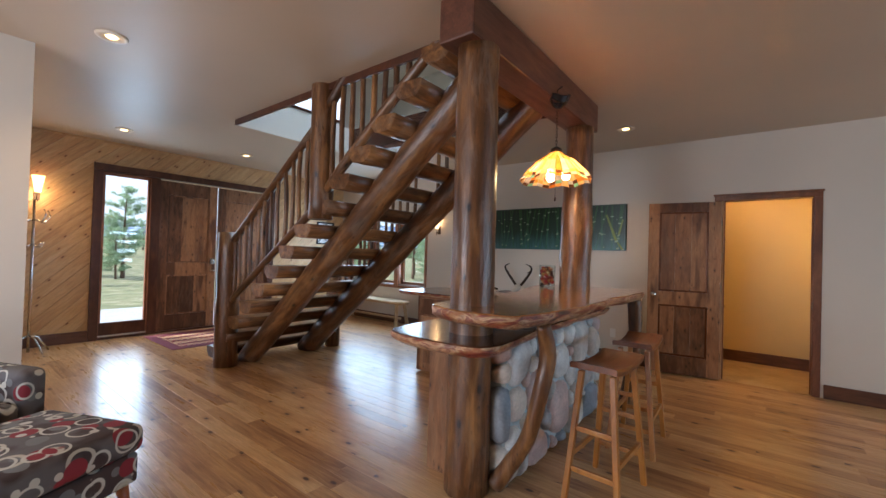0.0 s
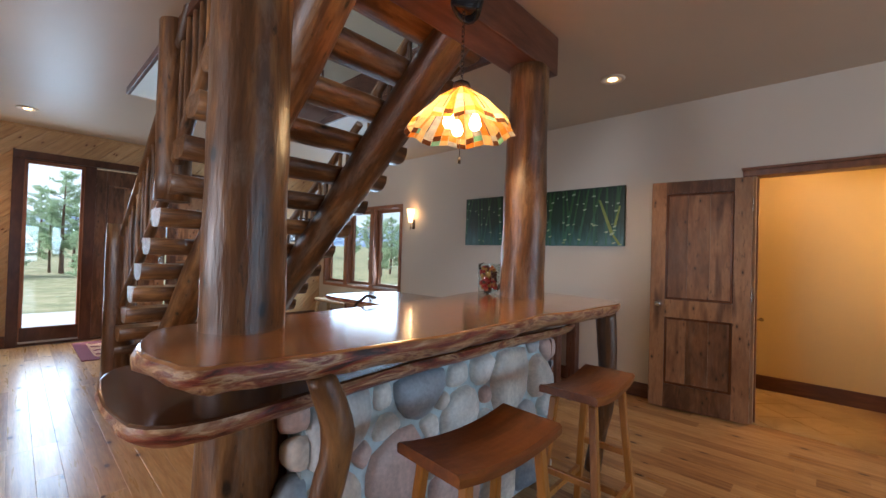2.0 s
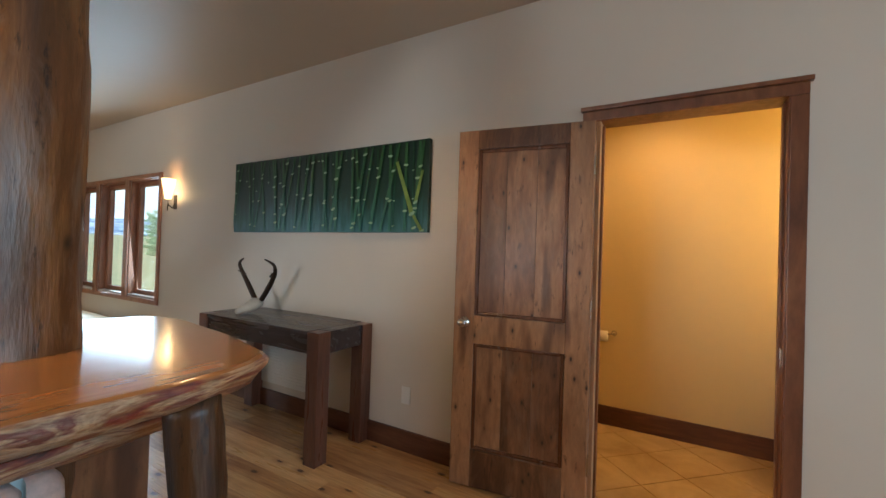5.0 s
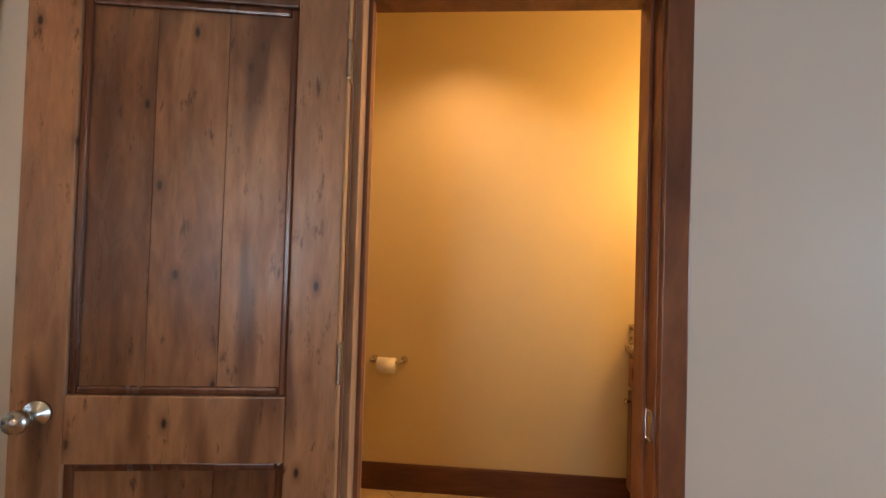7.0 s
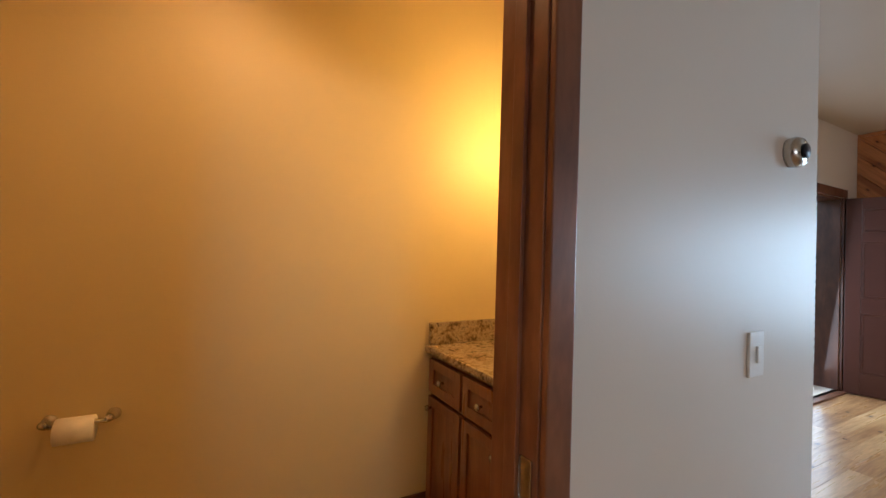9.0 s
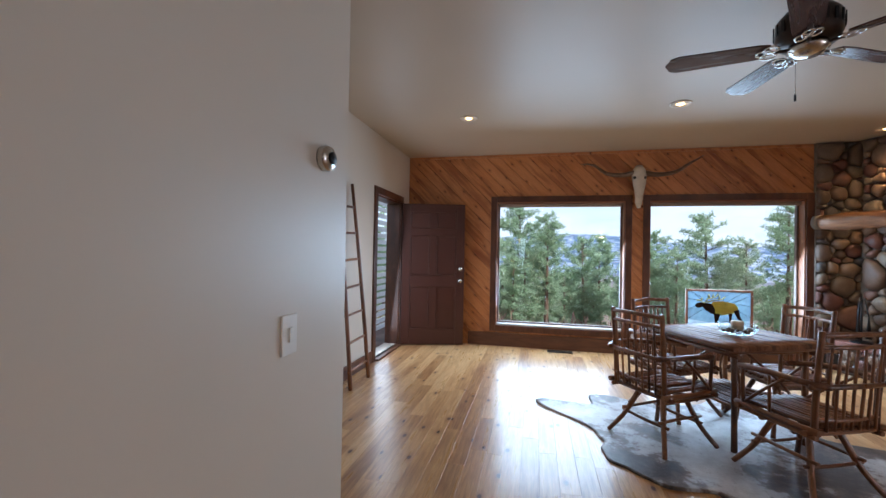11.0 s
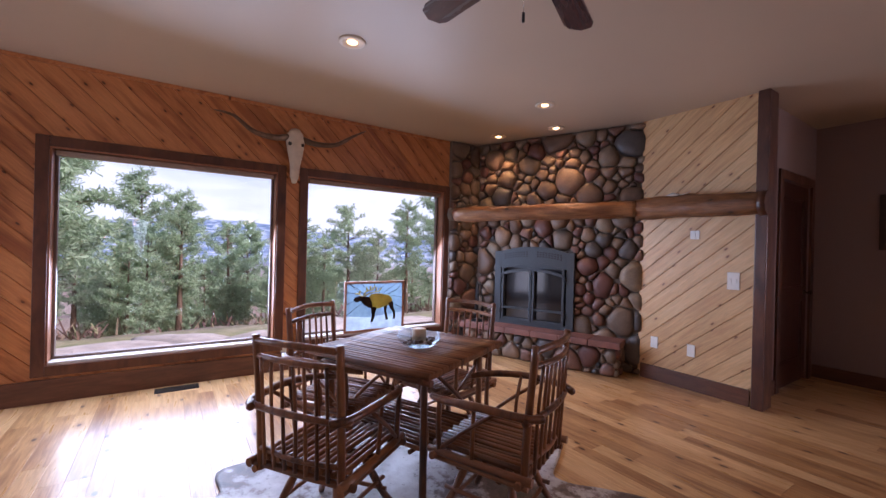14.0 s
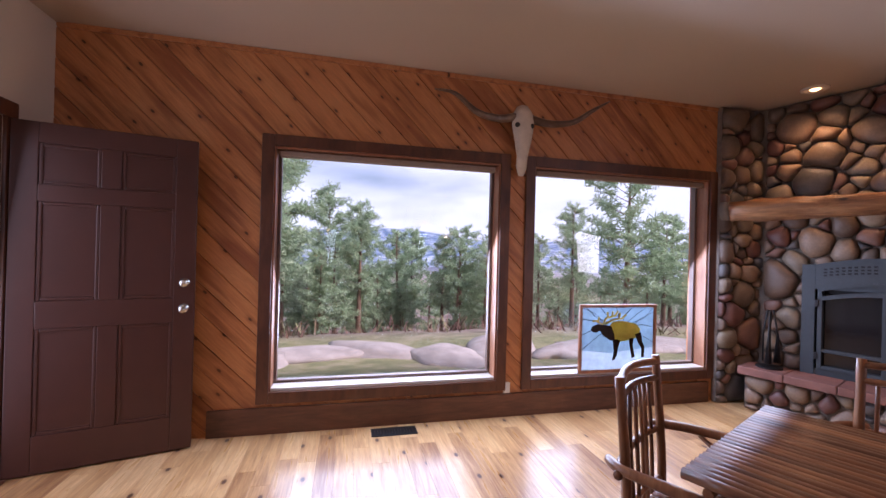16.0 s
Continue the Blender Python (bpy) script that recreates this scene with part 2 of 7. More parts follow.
def geo(name, verts, faces, material, parent=None, label="", smooth=False):
    me = bpy.data.meshes.new(name)
    me.from_pydata(verts, [], faces)
    me.materials.append(material)
    if smooth:
        me.polygons.foreach_set("use_smooth", [True] * len(me.polygons))
    ob = attach(new(name, me), parent)
    return tagged(ob, label)


def box(bm, x0, x1, y0, y1, z0, z1, bevel=0.0, turn=None):
    m = Matrix.Translation(((x0 + x1) / 2, (y0 + y1) / 2, (z0 + z1) / 2)) @ Matrix.Diagonal((abs(x1 - x0), abs(y1 - y0), abs(z1 - z0), 1))
    got = bmesh.ops.create_cube(bm, size=1, matrix=(turn @ m) if turn else m)["verts"]
    if bevel:
        edges = list({e for v in got for e in v.link_edges})
        bmesh.ops.bevel(bm, geom=edges, offset=bevel, segments=2, profile=0.6, affect="EDGES")
    return bm


def block(name, b, material, parent=None, label="", bevel=0.004):
    bm = bmesh.new()
    box(bm, *b, bevel=bevel)
    return part(name, bm, material, parent, label)


def tube(bm, pts, radii, seg=10, wobble=0.0, seed=0, flat=0.0, caps=True):
    """A round stick through points; radii one or one a point; wobble: uneven girth."""
    rnd = random.Random(seed)
    pts = [Vector(p) for p in pts]
    if not hasattr(radii, "__len__"):
        radii = [radii] * len(pts)
    up = Vector((0, 0, 1))
    if abs((pts[-1] - pts[0]).normalized().z) > 0.9:
        up = Vector((0, 1, 0))
    rings = []
    for i, p in enumerate(pts):
        d = (pts[min(i + 1, len(pts) - 1)] - pts[max(i - 1, 0)]).normalized()
        s = d.cross(up).normalized()
        u = s.cross(d)
        ring = []
        for k in range(seg):
            a = 2 * math.pi * k / seg
            r = radii[i] * (1 + wobble * rnd.uniform(-1, 1))
            ring.append(bm.verts.new(p + s * math.cos(a) * r + u * math.sin(a) * r))
        rings.append(ring)
    for a, b in zip(rings, rings[1:]):
        for k in range(seg):
            bm.faces.new((a[k], a[(k + 1) % seg], b[(k + 1) % seg], b[k]))
    if caps:
        bm.faces.new(rings[0][::-1])
        bm.faces.new(rings[-1])
    return bm


def lathe(bm, profile, seg=24, at=(0, 0, 0)):
    rings = []
    for r, z in profile:
        rings.append([bm.verts.new((at[0] + r * math.cos(2 * math.pi * k / seg), at[1] + r * math.sin(2 * math.pi * k / seg), at[2] + z)) for k in range(seg)])
    for a, b in zip(rings, rings[1:]):
        for k in range(seg):
            bm.faces.new((a[k], a[(k + 1) % seg], b[(k + 1) % seg], b[k]))
    bm.faces.new(rings[0][::-1])
    bm.faces.new(rings[-1])
    bmesh.ops.recalc_face_normals(bm, faces=bm.faces)
    return bm


def stick(name, pts, radii, material, parent=None, label="", seg=10, wobble=0.0, seed=0, smooth=True):
    bm = bmesh.new()
    tube(bm, pts, radii, seg, wobble, seed)
    return part(name, bm, material, parent, label, smooth)


def holder(name, at=(0, 0, 0), rz=0.0):
    ob = new(name)
    ob.empty_display_size = 0.1
    ob.matrix_basis = pose(*at, 0, 0, rz)
    return ob


def wall(name, axis, at, thick, a0, a1, z0, z1, holes, material, parent=None):
    """A wall slab along an axis ('x' or 'y') whose face lies at 'at' and whose body goes to at+thick, with real openings."""
    cuts = sorted({a0, a1, *[h[0] for h in holes], *[h[1] for h in holes]})
    zs = sorted({z0, z1, *[h[2] for h in holes], *[h[3] for h in holes]})
    verts, index, faces = [], {}, []

    def vid(a, z, d):
        k = (round(a, 4), round(z, 4), d)
        if k not in index:
            index[k] = len(verts)
            w = at + (thick if d else 0)
            verts.append((a, w, z) if axis == "x" else (w, a, z))
        return index[k]

    solid = {}
    for i in range(len(cuts) - 1):
        for j in range(len(zs) - 1):
            am, zm = (cuts[i] + cuts[i + 1]) / 2, (zs[j] + zs[j + 1]) / 2
            solid[i, j] = not any(h[0] < am < h[1] and h[2] < zm < h[3] for h in holes)
    for (i, j), on in solid.items():
        if not on:
            continue
        p, q, r, s = cuts[i], cuts[i + 1], zs[j], zs[j + 1]
        faces.append([vid(p, r, 0), vid(q, r, 0), vid(q, s, 0), vid(p, s, 0)])
        faces.append([vid(p, s, 1), vid(q, s, 1), vid(q, r, 1), vid(p, r, 1)])
        for di, dj, e in ((-1, 0, ((p, r), (p, s))), (1, 0, ((q, s), (q, r))), (0, -1, ((q, r), (p, r))), (0, 1, ((p, s), (q, s)))):
            if not solid.get((i + di, j + dj), False):
                (ea, ez), (fa, fz) = e
                faces.append([vid(ea, ez, 0), vid(fa, fz, 0), vid(fa, fz, 1), vid(ea, ez, 1)])
    ob = geo(name, verts, faces, material, parent)
    bm = bmesh.new()
    bm.from_mesh(ob.data)
    bmesh.ops.recalc_face_normals(bm, faces=bm.faces)
    bm.to_mesh(ob.data)
    bm.free()
    return tagged(ob, kind="structure")


# ---- structure ----
H = 2.8
bm = bmesh.new()
box(bm, -7.5, 6.3, -3.7, 7.1, -0.2, -0.02)
floor = tagged(part("floor", bm, plain("subfloor", (0.12, 0.06, 0.03), 0.7)), kind="structure")

HOLE = (-4.7, -1.42, 2.15, 3.78)
ceil_panels = [(-7.5, 6.3, -3.7, HOLE[2]), (-7.5, 6.3, HOLE[3], 7.1), (-7.5, HOLE[0], HOLE[2], HOLE[3]), (HOLE[1], 6.3, HOLE[2], HOLE[3])]
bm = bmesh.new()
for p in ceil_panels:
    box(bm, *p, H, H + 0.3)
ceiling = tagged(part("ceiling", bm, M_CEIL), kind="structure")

E_X, N_Y, N2_Y, W_X, S_Y = 6.10, 5.66, 6.86, -7.27, -3.5
W1 = (3.74, 5.50, 0.30, 2.10)
W2 = (1.62, 3.43, 0.30, 2.10)
CASE = [(-7.05, -6.40), (-6.30, -5.62), (-5.52, -4.85)]
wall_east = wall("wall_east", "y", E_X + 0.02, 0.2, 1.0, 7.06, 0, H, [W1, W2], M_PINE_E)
wall_n = wall("wall_north", "x", N_Y, 0.14, -7.45, 1.56, 0, H, [(-0.36, 0.435, 0, 2.07)] + [(a, b, 0.72, 2.06) for a, b in CASE], M_WALL)
wall_n2 = wall("wall_north_deck", "x", N2_Y, 0.2, 1.56, E_X + 0.2, 0, H, [(4.80, 5.70, 0.02, 2.06)], M_WALL)
wall_step = wall("wall_step", "y", 1.56, -0.12, N_Y + 0.14, 7.06, 0, H, [], M_WALL)
wall_w = wall("wall_west", "y", W_X - 0.02, -0.16, S_Y, N_Y + 0.14, 0, H, [(1.50, 3.95, 0.0, 2.38)], M_PINE_L)
# unseen wall; its opening is assumed, to go with the south fill lamp
wall_s = wall("wall_south", "x", S_Y, -0.2, -7.45, 1.2, 0, H, [(-3.8, -1.2, 0.7, 2.1)], M_WALL)
# hall walls facing the room carry the shade-darkened paint
wall_h = wall("wall_hall", "x", -1.4, -0.12, 1.2, 3.2, 0, H, [], M_HALL_SHADE)
wall_h2 = wall("wall_hall_side", "y", 1.2, 0.12, S_Y - 0.2, -1.52, 0, H, [], M_WALL)
wall_h3 = wall("wall_hall_door", "y", 3.03, 0.12, -1.4, 0.33, 0, H, [(-1.22, -0.35, 0, 2.12)], M_HALL_SHADE)
wall_foyer = wall("wall_foyer", "y", -4.2, -0.14, S_Y, 0.45, 0, H, [], M_WALL)
wall_pine = wall("wall_pine", "x", 0.33, -0.14, 2.99, 4.06, 0, H, [], M_PINE_L)
bath_wall = wall("wall_bath", "x", 6.92, 0.14, -1.7, 1.44, 0, H, [], M_BATH)
bath_w2 = wall("wall_bath_side", "y", -1.1, -0.1, N_Y + 0.14, 6.92, 0, H, [], M_BATH)
bath_w3 = wall("wall_bath_vanity", "y", 1.42, 0.018, N_Y + 0.14, 6.92, 0, H, [], M_BATH)
# closing slab behind the stone fireplace
ANG = math.atan2(1.08 - 0.30, 5.98 - 4.04)
FP0 = Vector((4.04, 0.30, 0))
FPM = Matrix.Translation(FP0) @ Matrix.Rotation(ANG, 4, "Z")
FPL = math.hypot(5.98 - 4.04, 1.08 - 0.30)
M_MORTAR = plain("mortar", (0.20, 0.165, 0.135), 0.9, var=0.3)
M_MORTAR_BAR = plain("mortar_pale", (0.58, 0.68, 0.70), 0.9, var=0.2)




# ---- shape makers ----
def clip(poly, nx, ny, c):
    """The part of a convex polygon where nx*x + ny*y <= c."""
    out = []
    for i, p in enumerate(poly):
        q = poly[(i + 1) % len(poly)]
        a, b = nx * p[0] + ny * p[1] - c, nx * q[0] + ny * q[1] - c
        if a <= 0:
            out.append(p)
        if (a < 0 < b) or (b < 0 < a):
            t = a / (a - b)
            out.append((p[0] + t * (q[0] - p[0]), p[1] + t * (q[1] - p[1])))
    return out


def boards(parent, frame_m, cells, angle, material, width=0.14, depth=0.018, name="board"):
    """V-grooved boards laid at an angle over rectangles (a0, a1, z0, z1) of a wall whose plane is frame_m's xy."""
    ca, sa = math.cos(angle), math.sin(angle)
    corners = [(x, y) for c in cells for x in c[:2] for y in c[2:]]
    vs = [-sa * x + ca * y for x, y in corners]
    turn = frame_m @ Matrix.Rotation(angle, 4, "Z")
    v = min(vs)
    ch = 0.005
    while v < max(vs):
        verts, faces = [], []
        for lo, hi in ((v, v + ch), (v + ch, v + width - ch), (v + width - ch, v + width)):
            for x0, x1, y0, y1 in cells:
                poly = clip(clip([(x0, y0), (x1, y0), (x1, y1), (x0, y1)], sa, -ca, -lo), -sa, ca, hi)
                if len(poly) < 3:
                    continue
                base = len(verts)
                for x, y in poly:
                    u, w = ca * x + sa * y, -sa * x + ca * y
                    verts.append((u, w, depth * min(1, max(0.5, min(w - v, v + width - w) / ch))))
                faces.append(list(range(base, base + len(poly))))
        if faces:
            ob = geo(name, verts, faces, material, parent)
            ob.matrix_basis = turn
        v += width


def log(name, p0, p1, r0, r1, material, parent=None, label="", seg=14, rings=9, amp=0.05, bend=0.0, seed=0, shape=None):
    """A peeled log or stick from p0 to p1, with taper, knots and a slight bend; its grain runs along local z."""
    rnd = random.Random(seed)
    p0, p1 = Vector(p0), Vector(p1)
    L = (p1 - p0).length
    q = (p1 - p0).to_track_quat("Z", "Y")
    verts, faces = [], []
    bx, by = rnd.uniform(-1, 1) * bend, rnd.uniform(-1, 1) * bend
    off = Vector((rnd.uniform(0, 50), rnd.uniform(0, 50), 0))
    for i in range(rings + 1):
        t = i / rings
        r = r0 + (r1 - r0) * t
        for k in range(seg):
            a = 2 * math.pi * k / seg
            c, s = math.cos(a), math.sin(a)
            n = noise.noise(off + Vector((c * 1.2, s * 1.2, t * L * 2.2))) * amp + noise.noise(off + Vector((c * 3, s * 3, t * L * 7))) * amp * 0.5
            rr = r * (1 + n)
            x, y = c * rr, s * rr
            if shape:
                x, y = shape(x, y, r)
            verts.append((x + bx * math.sin(math.pi * t), y + by * math.sin(math.pi * t), t * L))
    for i in range(rings):
        for k in range(seg):
            a, b = i * seg + k, i * seg + (k + 1) % seg
            faces.append((a, b, b + seg, a + seg))
    faces.append(tuple(range(seg - 1, -1, -1)))
    faces.append(tuple(rings * seg + k for k in range(seg)))
    ob = geo(name, verts, faces, material, parent, label)
    for f in ob.data.polygons[:-2]:
        f.use_smooth = True
    ob.matrix_basis = Matrix.LocRotScale(p0, q, None)
    return ob


def crooked(name, pts, radii, material, parent=None, label="", seed=0, seg=12, amp=0.08):
    """A bent natural branch through points, smoothed."""
    pts = [Vector(p) for p in pts]
    fine, rad = [], []
    for i in range(len(pts) - 1):
        a, b = pts[max(i - 1, 0)], pts[min(i + 2, len(pts) - 1)]
        for k in range(5):
            t = k / 5
            p, q = pts[i], pts[i + 1]
            fine.append(0.5 * ((2 * p) + (q - a) * t + (2 * a - 5 * p + 4 * q - b) * t * t + (3 * p - a - 3 * q + b) * t ** 3))
            rad.append(radii[i] + (radii[i + 1] - radii[i]) * t)
    fine.append(pts[-1])
    rad.append(radii[-1])
    rad = [r * (1 + amp * noise.noise(Vector((seed * 3.1, i * 0.5, 0)))) for i, r in enumerate(rad)]
    return stick(name, fine, rad, material, parent, label, seg=seg, wobble=amp * 0.3, seed=seed)


def slab(name, outline, z0, z1, top_mat, edge_mat, parent=None, label="", live=0.015, seed=0, rounds=2):
    """A live-edge slab: smooth top, wavy and undercut edge."""
    pts = outline
    for _ in range(rounds):
        nxt = []
        for i, p in enumerate(pts):
            q = pts[(i + 1) % len(pts)]
            d = math.hypot(q[0] - p[0], q[1] - p[1])
            f = min(0.25, 0.09 / max(d, 1e-6))
            nxt += [(p[0] + (q[0] - p[0]) * f, p[1] + (q[1] - p[1]) * f), (q[0] - (q[0] - p[0]) * f, q[1] - (q[1] - p[1]) * f)]
        pts = nxt
    fine = []
    for i, p in enumerate(pts):
        q = pts[(i + 1) % len(pts)]
        n = max(1, int(math.hypot(q[0] - p[0], q[1] - p[1]) / 0.045))
        fine += [(p[0] + (q[0] - p[0]) * k / n, p[1] + (q[1] - p[1]) * k / n) for k in range(n)]
    n = len(fine)
    h = z1 - z0
    rings = []
    for dz, inset, rough in ((0, 0.008, 0.25), (-0.006, 0.0, 0.4), (-0.3 * h, -0.006, 1.0), (-0.65 * h, 0.004, 1.4), (-h, 0.03, 1.0)):
        ring = []
        for i, p in enumerate(fine):
            a, b = fine[i - 1], fine[(i + 1) % n]
            tx, ty = b[0] - a[0], b[1] - a[1]
            l = math.hypot(tx, ty) or 1
            nx, ny = ty / l, -tx / l
            w = noise.noise(Vector((p[0] * 3, p[1] * 3, seed))) * live * 1.6 + noise.noise(Vector((p[0] * 14, p[1] * 14, seed + dz * 30))) * live * 0.7 * rough
            ring.append((p[0] + nx * (w - inset), p[1] + ny * (w - inset), z1 + dz))
        rings.append(ring)
    verts = [v for r in rings for v in r]
    faces = [tuple(range(n)), tuple(len(verts) - n + k for k in range(n - 1, -1, -1))]
    for j in range(len(rings) - 1):
        for i in range(n):
            a, b = j * n + i, j * n + (i + 1) % n
            faces.append((a + n, b + n, b, a))
    ob = geo(name, verts, faces, top_mat, parent, label)
    ob.data.materials.append(edge_mat)
    for f in ob.data.polygons[2:]:
        f.material_index = 1 if f.index >= 2 + n else 0
        f.use_smooth = True
    return ob


def cobbles(parent, m, x0, x1, z0, z1, size, material, seed, depth=0.05, gap=0.008, stretch=1.0, voids=(), ghosts=True, spread=0.5):
    """River stones set in mortar over a rectangle of the plane m (its y points out of the wall): rounded irregular domes."""
    rnd = random.Random(seed)
    sites = []

    def inside(x, z):
        return any(a - 0.01 < x < b + 0.01 and c - 0.01 < z < d + 0.01 for a, b, c, d in voids)

    for v in voids:
        a, b, c, d = v
        k = size * 0.8
        for i in range(int((b - a) / k) + 1):
            for j in range(int((d - c) / k) + 1):
                sites.append((a + 0.5 * k + i * k if a + 0.5 * k + i * k < b else b - 0.04, min(c + (j + 0.5) * k, d - 0.04), size * 0.4, True))
    tries = 0
    while tries < 4200:
        tries += 1
        s = size * (1 + spread * rnd.uniform(-1, 1)) * (1.25 if tries < 300 else 0.8)
        x, z = rnd.uniform(x0 + 0.02, x1 - 0.02), rnd.uniform(z0 + 0.02, z1 - 0.02)
        if inside(x, z):
            continue
        if all(math.hypot((x - a) / stretch, (z - b) * stretch) > (s + r) * 0.5 for a, b, r, g in sites):
            sites.append((x, z, s, False))
    for i, (x, z, s, ghost) in enumerate(sites):
        if ghost:
            continue
        poly = [(x0, z0), (x1, z0), (x1, z1), (x0, z1)]
        for j, (a, b, r, g) in enumerate(sites):
            dx, dz = a - x, b - z
            d2 = dx * dx + dz * dz
            if i == j or d2 > (size * 4) ** 2:
                continue
            f = 0.5 + 0.25 * (s * s - r * r) / d2
            f = min(0.8, max(0.2, f))
            poly = clip(poly, dx, dz, dx * (x + f * dx) + dz * (z + f * dz))
            if len(poly) < 3:
                break
        if len(poly) < 3:
            continue
        cx, cz = sum(p[0] for p in poly) / len(poly), sum(p[1] for p in poly) / len(poly)
        for _ in range(2):
            nxt = []
            for k, p in enumerate(poly):
                q = poly[(k + 1) % len(poly)]
                nxt += [(p[0] * 0.83 + q[0] * 0.17, p[1] * 0.83 + q[1] * 0.17), (p[0] * 0.17 + q[0] * 0.83, p[1] * 0.17 + q[1] * 0.83)]
            poly = nxt
        # even outline of 14 corners
        N = 14
        cum, tot = [0.0], 0.0
        for k, p in enumerate(poly):
            q = poly[(k + 1) % len(poly)]
            tot += math.hypot(q[0] - p[0], q[1] - p[1])
            cum.append(tot)
        if tot < 0.12:
            continue
        ring = []
        k = 0
        for c in range(N):
            g = tot * c / N
            while cum[k + 1] < g:
                k += 1
            p, q = poly[k], poly[(k + 1) % len(poly)]
            f = (g - cum[k]) / max(cum[k + 1] - cum[k], 1e-6)
            ring.append((p[0] + (q[0] - p[0]) * f, p[1] + (q[1] - p[1]) * f))
        rad = math.sqrt(sum((p[0] - cx) ** 2 + (p[1] - cz) ** 2 for p in ring) / N)
        k0 = max(0.5, 1 - gap / rad)
        hgt = depth * (0.75 + 0.5 * rnd.random()) * min(1.25, 0.55 + rad / size)
        ox, oz = rnd.uniform(-0.12, 0.12) * rad, rnd.uniform(-0.12, 0.12) * rad
        verts, faces = [], []
        for f, h in ((1.0, -0.01), (1.0, 0.28 * hgt), (0.88, 0.68 * hgt), (0.62, 0.93 * hgt), (0.28, 1.0 * hgt)):
            for p in ring:
                n = 1 + 0.05 * noise.noise(Vector((p[0] * 9, p[1] * 9, h * 20 + i)))
                verts.append(((p[0] - cx) * f * k0 * n + ox * (1 - f), h * n, (p[1] - cz) * f * k0 * n + oz * (1 - f)))
        for r in range(4):
            for c in range(N):
                a, b = r * N + c, r * N + (c + 1) % N
                faces.append((a, b, b + N, a + N))
        faces.append(tuple(4 * N + c for c in range(N)))
        ob = geo("stone", verts, faces, material, parent, smooth=True)
        ob.matrix_basis = m @ Matrix.Translation((cx, 0, cz))


def frame_bars(parent, m, w, h, bar, d0, d1, material, name="window_frame", bottom=True):
    """Four bars round an opening w by h (origin at its lower corner): m's x runs along, y into the wall, z up."""
    for b in ((0, bar, d0, d1, 0, h), (w - bar, w, d0, d1, 0, h), (bar, w - bar, d0, d1, h - bar, h)) + (((bar, w - bar, d0, d1, 0, bar),) if bottom else ()):
        ob = block(name, b, material, parent, bevel=0.003)
        ob.matrix_basis = m


def window(name, m, w, h, wide=0.085, depth=0.2, sash=0.022, label="", pane_at=0.14, timber=None):
    """A cased window: casing on the wall, deep jambs, a sash and one pane. m: x along, y into the wall."""
    top = tagged(new(name), kind="structure")
    top.matrix_basis = m
    for b in ((-wide, 0, -0.022, 0.0, -wide, h + wide), (w, w + wide, -0.022, 0.0, -wide, h + wide), (0, w, -0.022, 0.0, h, h + wide), (0, w, -0.022, 0.0, -wide, 0)):
        ob = block("casing", b, timber or M_TRIM, top, "reddish brown casing board" if timber else "dark stained casing board", 0.005)
        ob.matrix_basis = m
    for b in ((0.0, 0.012, 0, depth, 0, h), (w - 0.012, w, 0, depth, 0, h), (0.012, w - 0.012, 0, depth, h - 0.012, h)):
        block("jamb", b, M_JAMB, top, "reddish stained jamb", 0.002).matrix_basis = m
    block("window_sill", (0.012, w - 0.012, -0.0, depth, 0, 0.025), M_SILL, top, "pale sill board").matrix_basis = m
    frame_bars(top, m @ Matrix.Translation((0.012, 0, 0.025)), w - 0.024, h - 0.037, sash, pane_at - 0.02, pane_at + 0.03, M_SASH if w > 1 else M_JAMB)
    p = block("pane", (0.02, w - 0.02, pane_at, pane_at + 0.006, 0.03, h - 0.02), M_GLASS, top, "clear glass pane", 0)
    p.matrix_basis = m
    p.visible_shadow = False
    return top


M_JAMB = wood("stained_jamb", (0.14, 0.05, 0.022), (0.34, 0.14, 0.07), (0.46, 0.22, 0.12), along=(6, 6, 1), rough=0.4, relief=0.05)
M_SILL = plain("pale_sill", (0.55, 0.50, 0.45), 0.3)
M_SASH = plain("dark_sash", (0.16, 0.10, 0.08), 0.4)
M_CASE = wood("stained_casing", (0.09, 0.028, 0.012), (0.20, 0.075, 0.033), (0.30, 0.13, 0.06), along=(4, 4, 1.2), rough=0.35, relief=0.08)
M_PDARK = wood("door_moulding", (0.045, 0.017, 0.008), (0.12, 0.045, 0.022), (0.20, 0.085, 0.045), along=(9, 9, 1), rough=0.24)
# lighter wood with the light painted in, for the bright door edge and jamb
M_LIT_EDGE = wood("lit_door_edge", (0.34, 0.18, 0.09), (0.50, 0.30, 0.16), (0.60, 0.38, 0.21), along=(9, 9, 1), rough=0.4)
M_SLAB = wood("slab_top", (0.16, 0.05, 0.018), (0.44, 0.19, 0.065), (0.62, 0.33, 0.13), along=(5, 1, 5), rough=0.15, knots=0.05, relief=0.03, coat=0.8)
M_SLABD = wood("slab_top_dark", (0.05, 0.018, 0.009), (0.10, 0.038, 0.018), (0.16, 0.065, 0.03), along=(7, 1, 7), rough=0.2, relief=0.03, coat=0.5)
m, nt, b = mat("live_edge", 0.28)
v = coords(nt, (1.0, 0.6, 3.6))
e1, e2 = tex(nt, v, 5.5, 5, 0.6, 1.2), tex(nt, v, 26, 4, 0.7, 0.5)
